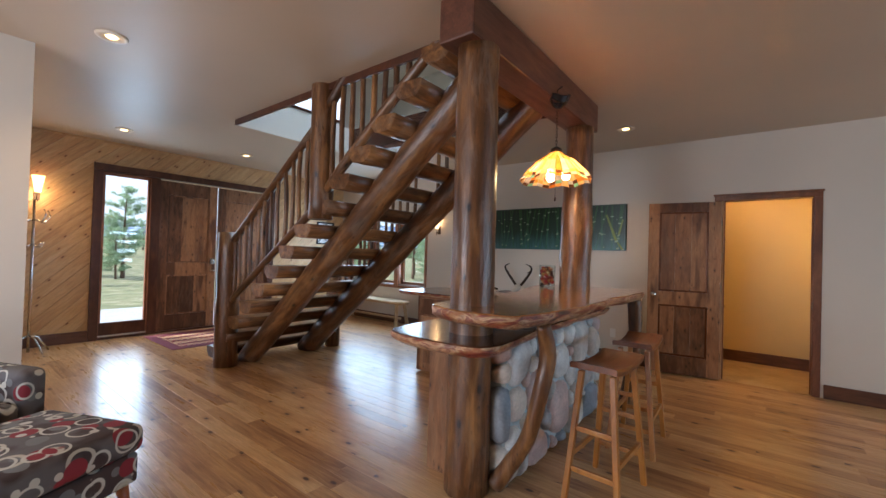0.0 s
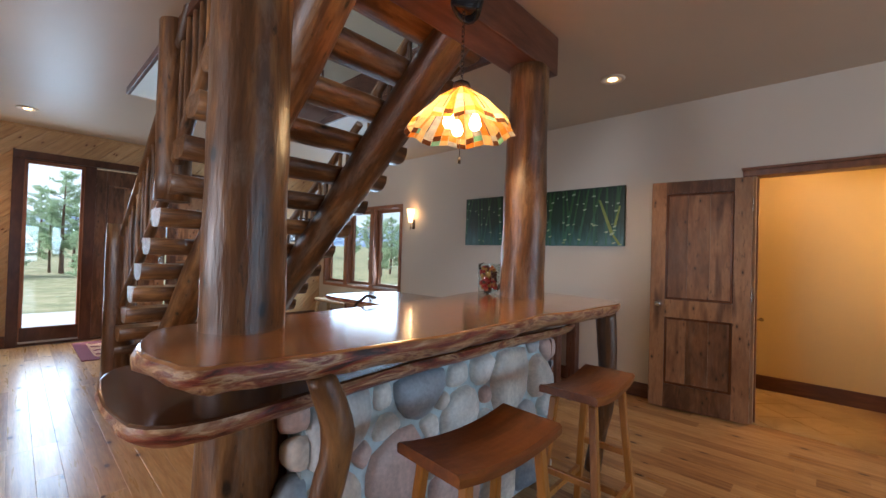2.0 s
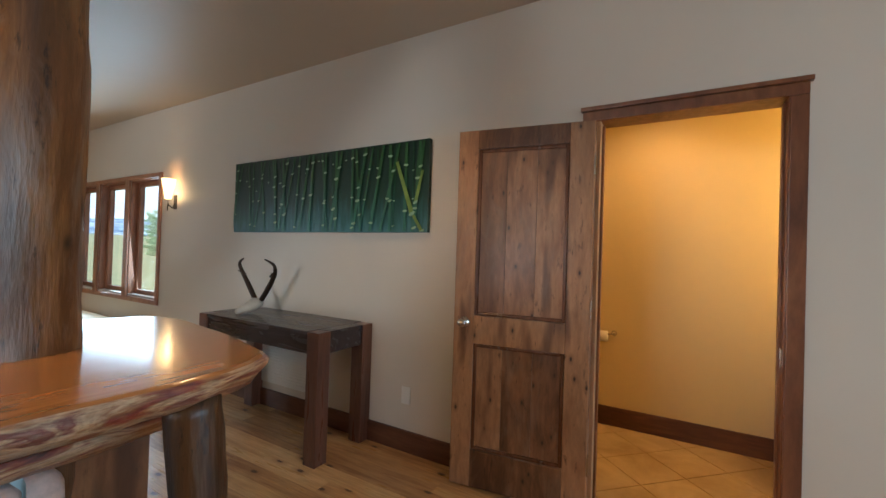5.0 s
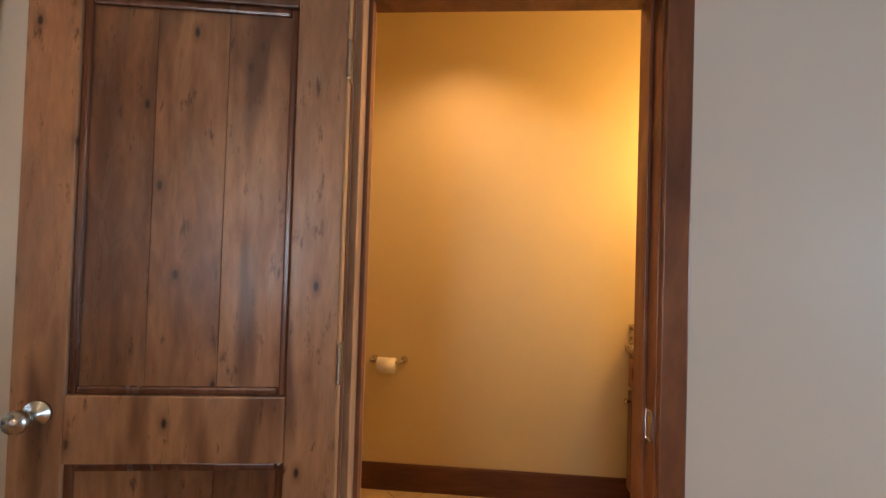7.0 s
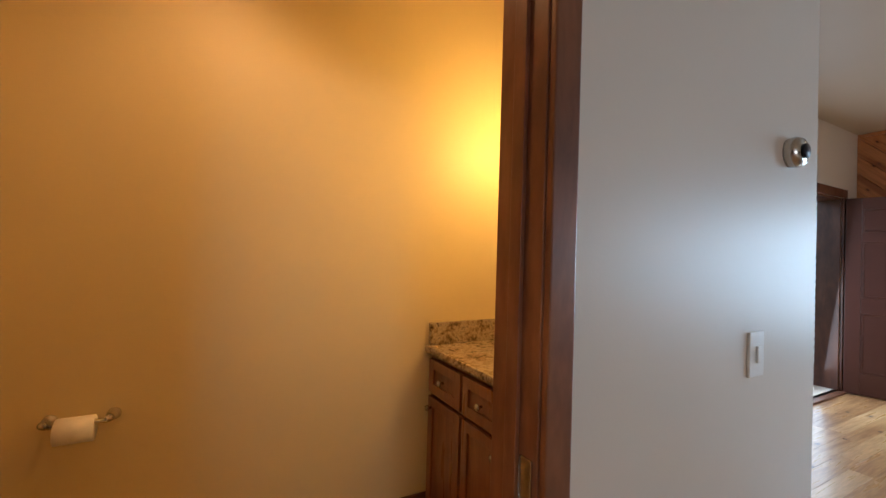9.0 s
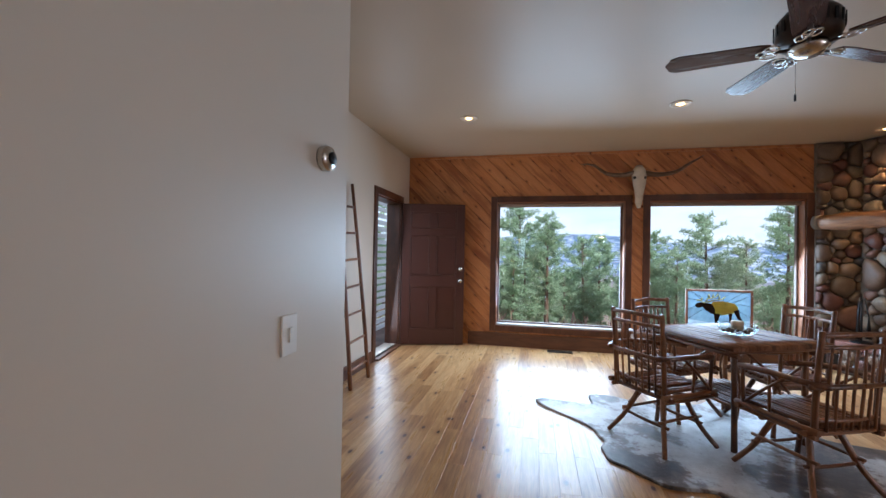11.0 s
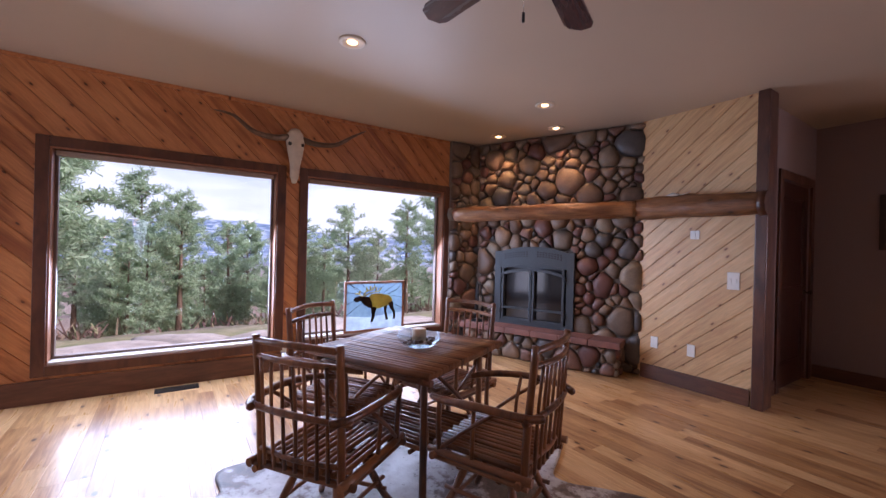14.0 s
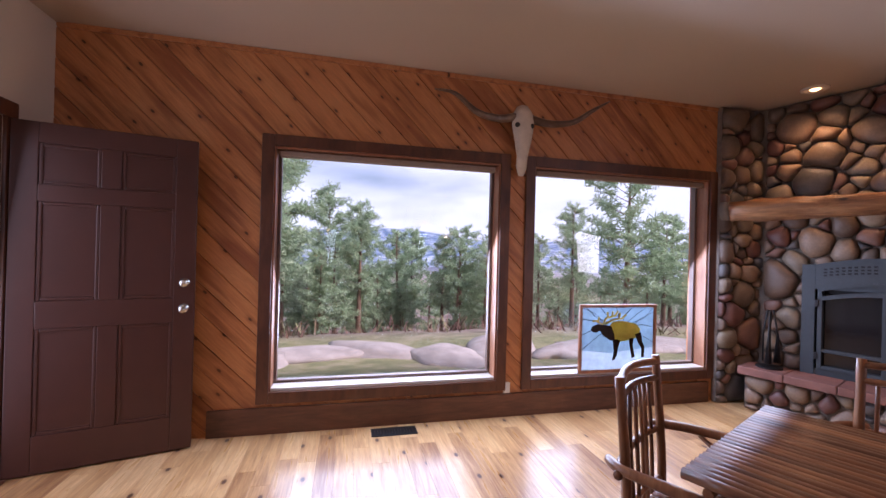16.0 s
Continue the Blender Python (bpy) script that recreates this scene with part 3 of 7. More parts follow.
ec = ramp(nt, e1, [(0.34, (0.05, 0.016, 0.010)), (0.43, (0.24, 0.045, 0.028)), (0.50, (0.34, 0.15, 0.06)), (0.56, (0.58, 0.37, 0.21)), (0.62, (0.20, 0.05, 0.032)), (0.72, (0.30, 0.18, 0.12))])
nt.links.new(mix(nt, 0.55, ec, ramp(nt, e2, [(0.32, 0.35), (0.6, 1.15)]), "MULTIPLY"), b.inputs["Base Color"])
bump(nt, b, e2, 0.7, 0.008)
M_EDGE = m
M_RIVER = stone_mat("river_stone", [(0.0, (0.143, 0.088, 0.059)), (0.15, (0.235, 0.147, 0.092)), (0.3, (0.092, 0.080, 0.076)), (0.42, (0.252, 0.160, 0.105)), (0.55, (0.143, 0.059, 0.046)), (0.68, (0.176, 0.122, 0.084)), (0.8, (0.202, 0.101, 0.071)), (0.9, (0.252, 0.189, 0.130))], rough=0.5)
M_PALE = stone_mat("pale_cobble", [(0.0, (0.84, 0.80, 0.72)), (0.22, (0.60, 0.60, 0.60)), (0.35, (0.72, 0.54, 0.48)), (0.5, (0.90, 0.90, 0.85)), (0.68, (0.38, 0.44, 0.50)), (0.8, (0.82, 0.74, 0.64)), (0.92, (0.76, 0.76, 0.74))], rough=0.42)
M_STEEL = plain("brushed_steel", (0.62, 0.60, 0.56), 0.25, 1.0, 0.05)
M_BRONZE = plain("dark_bronze", (0.06, 0.04, 0.03), 0.4, 0.8)
M_BLACK = plain("black_iron", (0.02, 0.02, 0.022), 0.45, 0.6)
M_WHITE = plain("white_plastic", (0.75, 0.73, 0.68), 0.4, var=0.04)

# ---- windows, doors and trim ----
EAST = Matrix(((0, 1, 0, E_X), (-1, 0, 0, 0), (0, 0, 1, 0), (0, 0, 0, 1)))  # x along -y, y outwards
for i, wd in enumerate((W1, W2), 1):
    window("window_%d" % i, EAST @ Matrix.Translation((-wd[1], 0, wd[2])), wd[1] - wd[0], wd[3] - wd[2])
    bm = bmesh.new()
    box(bm, E_X + 0.03, E_X + 0.09, wd[0] + 0.03, wd[1] - 0.03, wd[3] - 0.065, wd[3] - 0.022, 0.008)
    tagged(part("rolled_blind", bm, plain("blind_%d" % i, (0.30, 0.22, 0.17), 0.7), None, "brown rolled-up blind at the head of the picture window"), category="blind")
NORTH = Matrix.Translation((0, N_Y, 0))
for i, (a, b) in enumerate(CASE, 3):
    window("window_%d" % i, NORTH @ Matrix.Translation((a, 0, 0.72)), b - a, 1.34, wide=0.05, depth=0.14, sash=0.05, pane_at=0.09, timber=M_JAMB)

cells = [(-7.06 + 0, -W1[1], 0, H), (-W1[1], -W1[0], 0, W1[2]), (-W1[1], -W1[0], W1[3], H), (-W1[0], -W2[1], 0, H), (-W2[1], -W2[0], 0, W2[2]), (-W2[1], -W2[0], W2[3], H), (-W2[0], -1.5, 0, H)]
cells[0] = (-N2_Y, -W1[1], 0, H)
PLANE_E = Matrix(((0, 0, -1, E_X + 0.018), (-1, 0, 0, 0), (0, 1, 0, 0), (0, 0, 0, 1)))
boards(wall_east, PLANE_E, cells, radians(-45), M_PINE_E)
PLANE_W = Matrix(((0, 0, 1, W_X - 0.018), (1, 0, 0, 0), (0, 1, 0, 0), (0, 0, 0, 1)))
boards(wall_w, PLANE_W, [(0.0, 1.50, 0, H), (1.50, 3.95, 2.38, H), (3.95, N_Y, 0, H)], radians(45), M_PINE_L)
PLANE_S = Matrix(((-1, 0, 0, 0), (0, 0, 1, 0.33 + 0.001), (0, 1, 0, 0), (0, 0, 0, 1)))
boards(wall_pine, PLANE_S, [(-4.06, -2.99, 0, H)], radians(40), M_PINE_L)


def base_run(name, x0, x1, y0, y1, z1=0.14, material=None):
    return tagged(block(name, (x0, x1, y0, y1, 0.001, z1), material or M_BASE, None, bevel=0.004), kind="structure")


base_run("baseboard", E_X - 0.03, E_X - 0.001, 1.6, 5.9, 0.19)
base_run("baseboard", -4.2, -0.46, N_Y - 0.02, N_Y - 0.001)
base_run("baseboard", -7.2, -4.2, N_Y - 0.02, N_Y - 0.001)
base_run("baseboard", 0.52, 1.54, N_Y - 0.02, N_Y - 0.001)
base_run("baseboard", 1.585, 4.70, N2_Y - 0.02, N2_Y - 0.001)
base_run("baseboard", 1.562, 1.58, 5.68, N2_Y - 0.02)
base_run("baseboard", 3.01, 4.02, 0.352, 0.37, 0.15)
base_run("baseboard", 1.2, 3.02, -1.398, -1.38)
base_run("baseboard", 3.01, 3.028, -0.24, 0.3)
base_run("baseboard", W_X + 0.001, W_X + 0.02, 0.0, 1.4, 0.15)
base_run("baseboard", W_X + 0.001, W_X + 0.02, 4.05, 5.7, 0.15)
base_run("baseboard", -1.09, 1.40, 6.90, 6.919, 0.15)
for b in ((E_X - 0.018, E_X - 0.001, 1.55, 6.8, 2.765, 2.799), (W_X + 0.001, W_X + 0.018, 0, 5.7, 2.77, 2.799)):
    tagged(block("trim", b, M_PINE_E if b[0] > 0 else M_PINE_L, None, bevel=0.003), kind="structure")
tagged(block("trim", (2.90, 2.99, 0.2, 0.40, 0, H - 0.001), M_TRIM, None, bevel=0.008), kind="structure")
tagged(block("threshold", (4.80, 5.70, 6.80, 6.90, 0.001, 0.02), M_BASE, None, bevel=0.004), kind="structure")

# ring trim round the stair opening
for b in ((HOLE[0] - 0.02, HOLE[1], HOLE[2] - 0.03, HOLE[2], 2.74, 3.12), (HOLE[0] - 0.02, HOLE[1], HOLE[3], HOLE[3] + 0.03, 2.74, 3.12)):
    tagged(block("trim", b, M_TRIM, None, bevel=0.006), kind="structure")
tagged(block("trim", (HOLE[0] - 0.02, HOLE[0] + 0.01, HOLE[2], HOLE[3], 2.74, 3.12), M_WALL, None, bevel=0.004), kind="structure")


def panel_door(name, m, w, h, panels, material, t=0.042, label="", category="door", panel_mat=None, mould=None):
    """A stile-and-rail door of raised panels. m: hinge corner at the origin, x along the leaf, y through it. panels: rows of (z0, z1, columns)."""
    top = tagged(new(name), label, category)
    top.matrix_basis = m
    st = 0.12
    def bl(n, b, mm=material, bev=0.004, lab=""):
        o = block(n, b, mm, top, lab, bev)
        o.matrix_basis = m
    bl("stile", (0, st, 0, t, 0, h))
    bl("stile", (w - st, w, 0, t, 0, h))
    z = 0.0
    for z0, z1, cols in panels:
        bl("rail", (st, w - st, 0, t, z, z0))
        z = z1
        step = (w - 2 * st + 0.1) / cols
        for c in range(cols):
            a = st + c * step
            b = a + step - 0.1
            if c < cols - 1:
                bl("mullion", (b, b + 0.1, 0, t, z0, z1))
            boardw = (b - a) / (3 if cols == 1 else 1)
            for k in range(3 if cols == 1 else 1):
                bl("panel", (a + k * boardw + 0.0005, a + (k + 1) * boardw - 0.0005, 0.014, t - 0.014, z0, z1), panel_mat or material, 0.001)
            for q in ((a, b, z0, z0 + 0.02), (a, b, z1 - 0.02, z1)):
                bl("moulding", (q[0] + 0.02, q[1] - 0.02, 0.006, t - 0.006, q[2], q[3]), mould or material, 0.006)
            for q in ((a, a + 0.02), (b - 0.02, b)):
                bl("moulding", (q[0], q[1], 0.006, t - 0.006, z0, z1), mould or material, 0.006)
    bl("rail", (st, w - st, 0, t, z, h))
    return top


def knob(parent, at, direction, material=None, lever=False):
    bm = bmesh.new()
    prof = [(0.001, 0), (0.03, 0.0), (0.03, 0.008), (0.011, 0.012), (0.011, 0.035), (0.022, 0.042), (0.027, 0.055), (0.022, 0.066), (0.001, 0.07)]
    lathe(bm, prof, 18)
    ob = part("door_handle", bm, material or M_STEEL, parent, "polished nickel knob", True)
    ob.matrix_basis = Matrix.LocRotScale(Vector(at), Vector(direction).to_track_quat("Z", "Y"), None)
    return ob


# bathroom door leaf swung back near the wall, with casing round the opening
ang = radians(180 + 7.9)
leaf_m = Matrix.Translation((-0.362, N_Y - 0.032, 0.012)) @ Matrix.Rotation(ang, 4, "Z")
bd = panel_door("bathroom_door", leaf_m, 0.742, 2.03, [(0.21, 0.81, 1), (0.97, 1.92, 1)], M_DOOR, mould=M_PDARK, label="brown knotty alder two-panel door standing wide open against the wall")
knob(bd, leaf_m @ Vector((0.675, 0.042, 0.93)), leaf_m.to_3x3() @ Vector((0, 1, 0)))
knob(bd, leaf_m @ Vector((0.675, 0.0, 0.93)), leaf_m.to_3x3() @ Vector((0, -1, 0)))
for z in (0.25, 1.05, 1.80):
    hg = block("hinge", (-0.010, -0.001, 0.006, 0.046, z - 0.05, z + 0.05), M_STEEL, bd, "worn steel hinge", 0.003)
    hg.matrix_basis = leaf_m
# pale strip paints the lit hinge edge of the leaf
block("hinge_edge", (-0.004, -0.0005, 0.003, 0.039, 0.0, 2.03), M_LIT_EDGE, bd, "pale strip coloured as the lit edge", 0.001).matrix_basis = leaf_m
door1 = tagged(new("door_1"), kind="structure")
for b in ((-0.43, -0.36, N_Y - 0.018, N_Y, 0, 2.055), (0.432, 0.496, N_Y - 0.018, N_Y, 0, 2.055), (-0.43, 0.496, N_Y - 0.020, N_Y, 2.055, 2.108)):
    block("casing", b, M_CASE, door1, "", 0.004)
block("casing_cap", (-0.44, 0.508, N_Y - 0.034, N_Y, 2.109, 2.130), M_CASE, door1)
# left jamb takes the painted-lit wood, the other two the plain casing wood
for b in ((-0.36, -0.34, N_Y, N_Y + 0.14, 0, 2.06), (0.428, 0.435, N_Y, N_Y + 0.14, 0, 2.07), (-0.34, 0.428, N_Y, N_Y + 0.14, 2.056, 2.07)):
    block("jamb", b, M_LIT_EDGE if b[1] < 0 else M_CASE, door1, "", 0.002)
for b in ((-0.34, -0.328, N_Y + 0.05, N_Y + 0.085, 0, 2.045), (0.418, 0.428, N_Y + 0.05, N_Y + 0.085, 0, 2.045)):
    block("door_stop", b, M_CASE, door1, "", 0.002)
block("strike_plate", (0.425, 0.4278, N_Y + 0.01, N_Y + 0.045, 0.88, 0.96), M_STEEL, door1)

# front double door with its sidelight in the west wall
WEST = Matrix(((0, -1, 0, W_X), (1, 0, 0, 0), (0, 0, 1, 0), (0, 0, 0, 1)))  # x along y, y outwards
door2 = tagged(new("door_2"), kind="structure")
for b in ((1.40, 1.50, -0.03, 0.1, 0.0, 2.38), (3.95, 4.05, -0.03, 0.1, 0, 2.38), (1.40, 4.05, -0.035, 0.1, 2.38, 2.475), (2.09, 2.20, -0.012, 0.1, 0.02, 2.38), (3.90, 3.95, -0.01, 0.1, 0, 2.38)):
    o = block("casing", b, M_TRIM, door2, "", 0.005)
    o.matrix_basis = WEST
o = block("threshold", (1.5, 3.95, -0.005, 0.12, 0.001, 0.03), M_TRIM, door2)
o.matrix_basis = WEST
sl = window("window_6", WEST @ Matrix.Translation((1.50, 0, 0.03)), 0.59, 2.34, wide=0.0001, depth=0.1, sash=0.03, pane_at=0.05)
for b in ((0.02, 0.57, 0.02, 0.07, 0.0, 0.20),):
    o = block("bottom_rail", b, M_TRIM, sl, "", 0.004)
    o.matrix_basis = WEST @ Matrix.Translation((1.50, 0, 0.03))
for y0, side in ((2.20, 1), (3.06, 0)):
    mm = WEST @ Matrix.Translation((y0, 0.02, 0.03))
    d = panel_door("front_door", mm, 0.84, 2.33, [(0.24, 0.86, 1), (1.06, 2.12, 1)], M_DOOR, label="dark knotty alder front door with two raised panels, closed", category="door")
    kx = 0.78 if side else 0.06
    knob(d, mm @ Vector((kx, 0, 0.93)), mm.to_3x3() @ Vector((0, -1, 0)))
    if side:
        block("deadbolt", (kx - 0.035, kx + 0.035, -0.02, 0, 1.03, 1.13), M_STEEL, d, "square nickel deadbolt plate").matrix_basis = mm

# deck door leaf folded back to the east wall
ang = math.atan2(5.95 - 6.83, 5.94 - 5.71)
lm = Matrix.Translation((5.71, 6.83, 0.012)) @ Matrix.Rotation(ang, 4, "Z")
M_DECK = plain("brown_painted_door", (0.065, 0.020, 0.013), 0.38, var=0.12, scale=8)
dd = panel_door("deck_door", lm, 0.91, 2.04, [(0.22, 0.84, 2), (1.0, 1.58, 2), (1.68, 1.92, 2)], M_DECK, label="dark brown six-panel deck door standing open beside the picture window")
for z in (0.93, 1.10):
    knob(dd, lm @ Vector((0.85, 0, z)), lm.to_3x3() @ Vector((0, -1, 0)))
door3 = tagged(new("door_3"), kind="structure")
for b in ((4.71, 4.80, N2_Y - 0.022, N2_Y, 0, 2.06), (5.70, 5.78, N2_Y - 0.022, N2_Y, 0, 2.06), (4.71, 5.78, N2_Y - 0.024, N2_Y, 2.06, 2.15)):
    block("casing", b, M_TRIM, door3)
for b in ((4.80, 4.82, N2_Y, N2_Y + 0.2, 0.02, 2.06), (5.68, 5.70, N2_Y, N2_Y + 0.2, 0.02, 2.06), (4.82, 5.68, N2_Y, N2_Y + 0.2, 2.04, 2.06)):
    block("jamb", b, M_TRIM, door3)

# hall door
hm = Matrix(((0, 1, 0, 3.045), (-1, 0, 0, -0.35), (0, 0, 1, 0.01), (0, 0, 0, 1)))
hd = panel_door("hall_door", hm, 0.87, 2.10, [(0.24, 0.86, 1), (1.02, 1.95, 1)], plain("dark_red_door", (0.05, 0.014, 0.009), 0.35, var=0.2, scale=6), label="dark reddish brown closed hall door beside the pine wall")
knob(hd, hm @ Vector((0.80, 0, 0.95)), hm.to_3x3() @ Vector((0, -1, 0)), M_BRONZE)
door4 = tagged(new("door_4"), kind="structure")
for b in ((3.008, 3.03, -0.35, -0.26, 0, 2.12), (3.008, 3.03, -1.31, -1.22, 0, 2.12), (3.008, 3.03, -1.31, -0.26, 2.12, 2.21)):
    block("casing", b, M_TRIM, door4)

# ---- recessed lights ----
M_BULB = glow("bulb_glow", (1.0, 0.62, 0.26), 5)
M_CANRIM = plain("can_rim", (0.70, 0.60, 0.48), 0.35)
M_CANIN = plain("can_inside", (0.75, 0.55, 0.32), 0.25, 0.3)


def can_light(x, y):
    top = tagged(holder("recessed_light", (x, y, H)), "round recessed ceiling light with a pale rim, switched on", "ceiling light", "recessed lights in the ceiling")
    bm = bmesh.new()
    lathe(bm, [(0.062, -0.001), (0.095, -0.001), (0.095, -0.006), (0.088, -0.012), (0.066, -0.012), (0.062, -0.006)], 28)
    at_ = Matrix.Translation((x, y, H))
    part("rim", bm, M_CANRIM, top, "", True).matrix_basis = at_
    bm = bmesh.new()
    lathe(bm, [(0.001, -0.004), (0.063, -0.004), (0.063, -0.002), (0.001, -0.002)], 24)
    part("baffle", bm, M_CANIN, top, "", False).matrix_basis = at_
    bm = bmesh.new()
    lathe(bm, [(0.001, -0.019), (0.02, -0.016), (0.036, -0.008), (0.038, -0.0045), (0.001, -0.0045)], 18)
    part("bulb", bm, M_BULB, top, "glowing warm bulb", True).matrix_basis = at_


for c in CANS:
    can_light(*c)

# ---- stair ----
stair = tagged(holder("log_staircase", (-4.9, 2.8, 0)), "dark varnished log staircase with split-log treads and branch balusters", "staircase")


def half(x, y, r):
    """Flattens one side of a log into the walking surface."""
    return (x, min(y, r * 0.12))


for y, r in ((2.46, 0.125), (3.26, 0.13)):
    log("stringer", (-4.88, y, 0.02), (-1.32, y, 2.91), r, r, M_LOG, stair, "long slanting varnished log", seg=18, rings=26, amp=0.10, bend=0.02, seed=int(y * 10))
for k in range(1, 15):
    x, z = -5.13 + 0.253 * (k - 1) + 0.08, 0.2 * k - 0.02
    ln = log("tread", (x, 2.10, z - 0.01), (x, 3.60, z - 0.01), 0.135, 0.13, M_LOG, stair, seg=14, rings=6, amp=0.05, seed=40 + k)
    # cut the round top flat
    mw = ln.matrix_basis.copy()
    inv = mw.inverted()
    for v in ln.data.vertices:
        w = mw @ v.co
        w.z = min(w.z, z)
        w.z = max(w.z, z - 0.125 + 0.01 * noise.noise(Vector((w.y * 3, k, 0))))
        v.co = inv @ w


def at_slope(x, z0):
    return z0 + (x + 4.6) * 0.72


log("newel_post", (-4.80, 2.15, 0), (-4.80, 2.15, 1.52), 0.125, 0.12, M_LOG, stair, "thick upright log post at the foot", seg=18, seed=3)
log("hanging_post", (-3.08, 2.15, 1.62), (-3.08, 2.15, 3.0), 0.105, 0.11, M_LOG, stair, "thick log post hanging from the ceiling edge", seg=18, seed=4)
log("newel_post", (-4.80, 3.62, 0), (-4.80, 3.62, 1.50), 0.10, 0.10, M_LOG, stair, seg=16, seed=5)
for y, sd in ((2.15, 0), (3.62, 50)):
    log("handrail", (-4.76, y, 1.38), (-3.10, y, 2.52), 0.04, 0.038, M_LOG, stair, "slim round handrail pole", seg=10, rings=14, amp=0.12, bend=0.02, seed=11 + sd)
    log("bottom_rail", (-4.76, y, 0.72), (-3.10, y, 1.76), 0.038, 0.036, M_LOG, stair, "slim round lower rail pole", seg=10, rings=14, amp=0.12, bend=0.02, seed=12 + sd)
    log("handrail", (-3.02, y, 2.60), (-1.9, y, 3.55), 0.042, 0.04, M_LOG, stair, "slim round handrail pole", seg=10, rings=14, amp=0.12, bend=0.02, seed=13 + sd)
    log("bottom_rail", (-3.02, y, 1.86), (-1.62, y, 2.92), 0.042, 0.04, M_LOG, stair, "slim round lower rail pole", seg=10, rings=14, amp=0.12, bend=0.02, seed=14 + sd)
    rnd = random.Random(7 + sd)
    for k in range(12):
        x = -4.66 + k * 0.125
        zb, zt = 0.72 + (x + 4.76) * 0.6265, 1.38 + (x + 4.76) * 0.687
        log("baluster", (x, y, zb), (x + rnd.uniform(-0.012, 0.012), y, zt), 0.022, 0.019, M_LOG, stair, seg=8, rings=7, amp=0.2, bend=0.014, seed=100 + k + sd)
    for k in range(9):
        x = -2.93 + k * 0.125
        zb, zt = 1.86 + (x + 3.02) * 0.757, 2.60 + (x + 3.02) * 0.848
        log("baluster", (x, y, zb), (x + rnd.uniform(-0.012, 0.012), y, zt), 0.024, 0.021, M_LOG, stair, seg=8, rings=7, amp=0.2, bend=0.014, seed=130 + k + sd)

# ---- posts, beam ----
M_BEAM = wood("beam_timber", (0.05, 0.016, 0.009), (0.12, 0.042, 0.022), (0.19, 0.075, 0.04), along=(7, 1, 7), rough=0.35, relief=0.15, knots=0.05)
beam = tagged(block("ceiling_beam", (-1.47, -1.235, 1.78, 3.90, 2.54, 2.799), M_BEAM, None, bevel=0.012), "squared dark timber beam resting on two log posts", "beam")
tagged(log("log_post", (-1.315, 1.96, 0), (-1.315, 1.96, 2.54), 0.128, 0.122, M_LOG, None, seg=24, rings=30, amp=0.07, bend=0.01, seed=21), "thick varnished log post with weathered grey streaks at the bar end", "post")
tagged(log("log_post", (-1.33, 3.70, 0), (-1.33, 3.70, 2.54), 0.155, 0.125, M_LOG, None, seg=24, rings=30, amp=0.14, bend=0.02, seed=22), "thick reddish log post with a swollen knotty middle behind the bar", "post")

# ---- bar ----
bar = tagged(holder("bar_counter", (-1.2, 3, 0)), "bar of pale river stones with live-edge wooden tops on two levels", "bar")
bm = bmesh.new()
box(bm, -1.255, -1.155, 2.10, 3.72, 0, 0.84)
core = part("core", bm, M_MORTAR_BAR, bar, "pale blue-grey mortar")
cobbles(core, Matrix(((0, 1, 0, -1.155), (1, 0, 0, 0), (0, 0, 1, 0), (0, 0, 0, 1))), 2.10, 3.72, 0.0, 0.84, 0.21, M_PALE, 5, depth=0.05, gap=0.012)
cobbles(core, Matrix(((1, 0, 0, 0), (0, -1, 0, 2.10), (0, 0, 1, 0), (0, 0, 0, 1))), -1.255, -1.12, 0.0, 0.84, 0.17, M_PALE, 6, depth=0.05, gap=0.006)
cobbles(core, Matrix(((-1, 0, 0, 0), (0, 1, 0, 3.72), (0, 0, 1, 0), (0, 0, 0, 1))), 1.12, 1.255, 0.0, 0.84, 0.17, M_PALE, 7, depth=0.05, gap=0.006)
slab("upper_top", [(-1.48, 1.70), (-0.86, 1.65), (-0.82, 2.3), (-0.84, 3.1), (-0.79, 3.7), (-0.84, 4.06), (-1.0, 4.13), (-1.68, 4.20), (-1.80, 3.7), (-1.62, 3.25), (-1.50, 2.5)], 0.992, 1.062, M_SLAB, M_EDGE, bar, "glossy reddish brown live-edge slab with a bark-coloured rim", live=0.026, seed=1)
slab("lower_top", [(-1.73, 1.65), (-1.25, 1.60), (-1.01, 1.64), (-1.03, 2.05), (-1.09, 2.5), (-1.10, 3.2), (-1.09, 4.05), (-1.74, 4.05)], 0.838, 0.900, M_SLABD, M_EDGE, bar, "dark glossy lower slab", live=0.012, seed=2)
bm = bmesh.new()
box(bm, -1.66, -1.265, 2.12, 4.0, 0.08, 0.84, 0.004)
part("base_cabinet", bm, M_DOOR, bar, "brown knotty wood cabinet body")
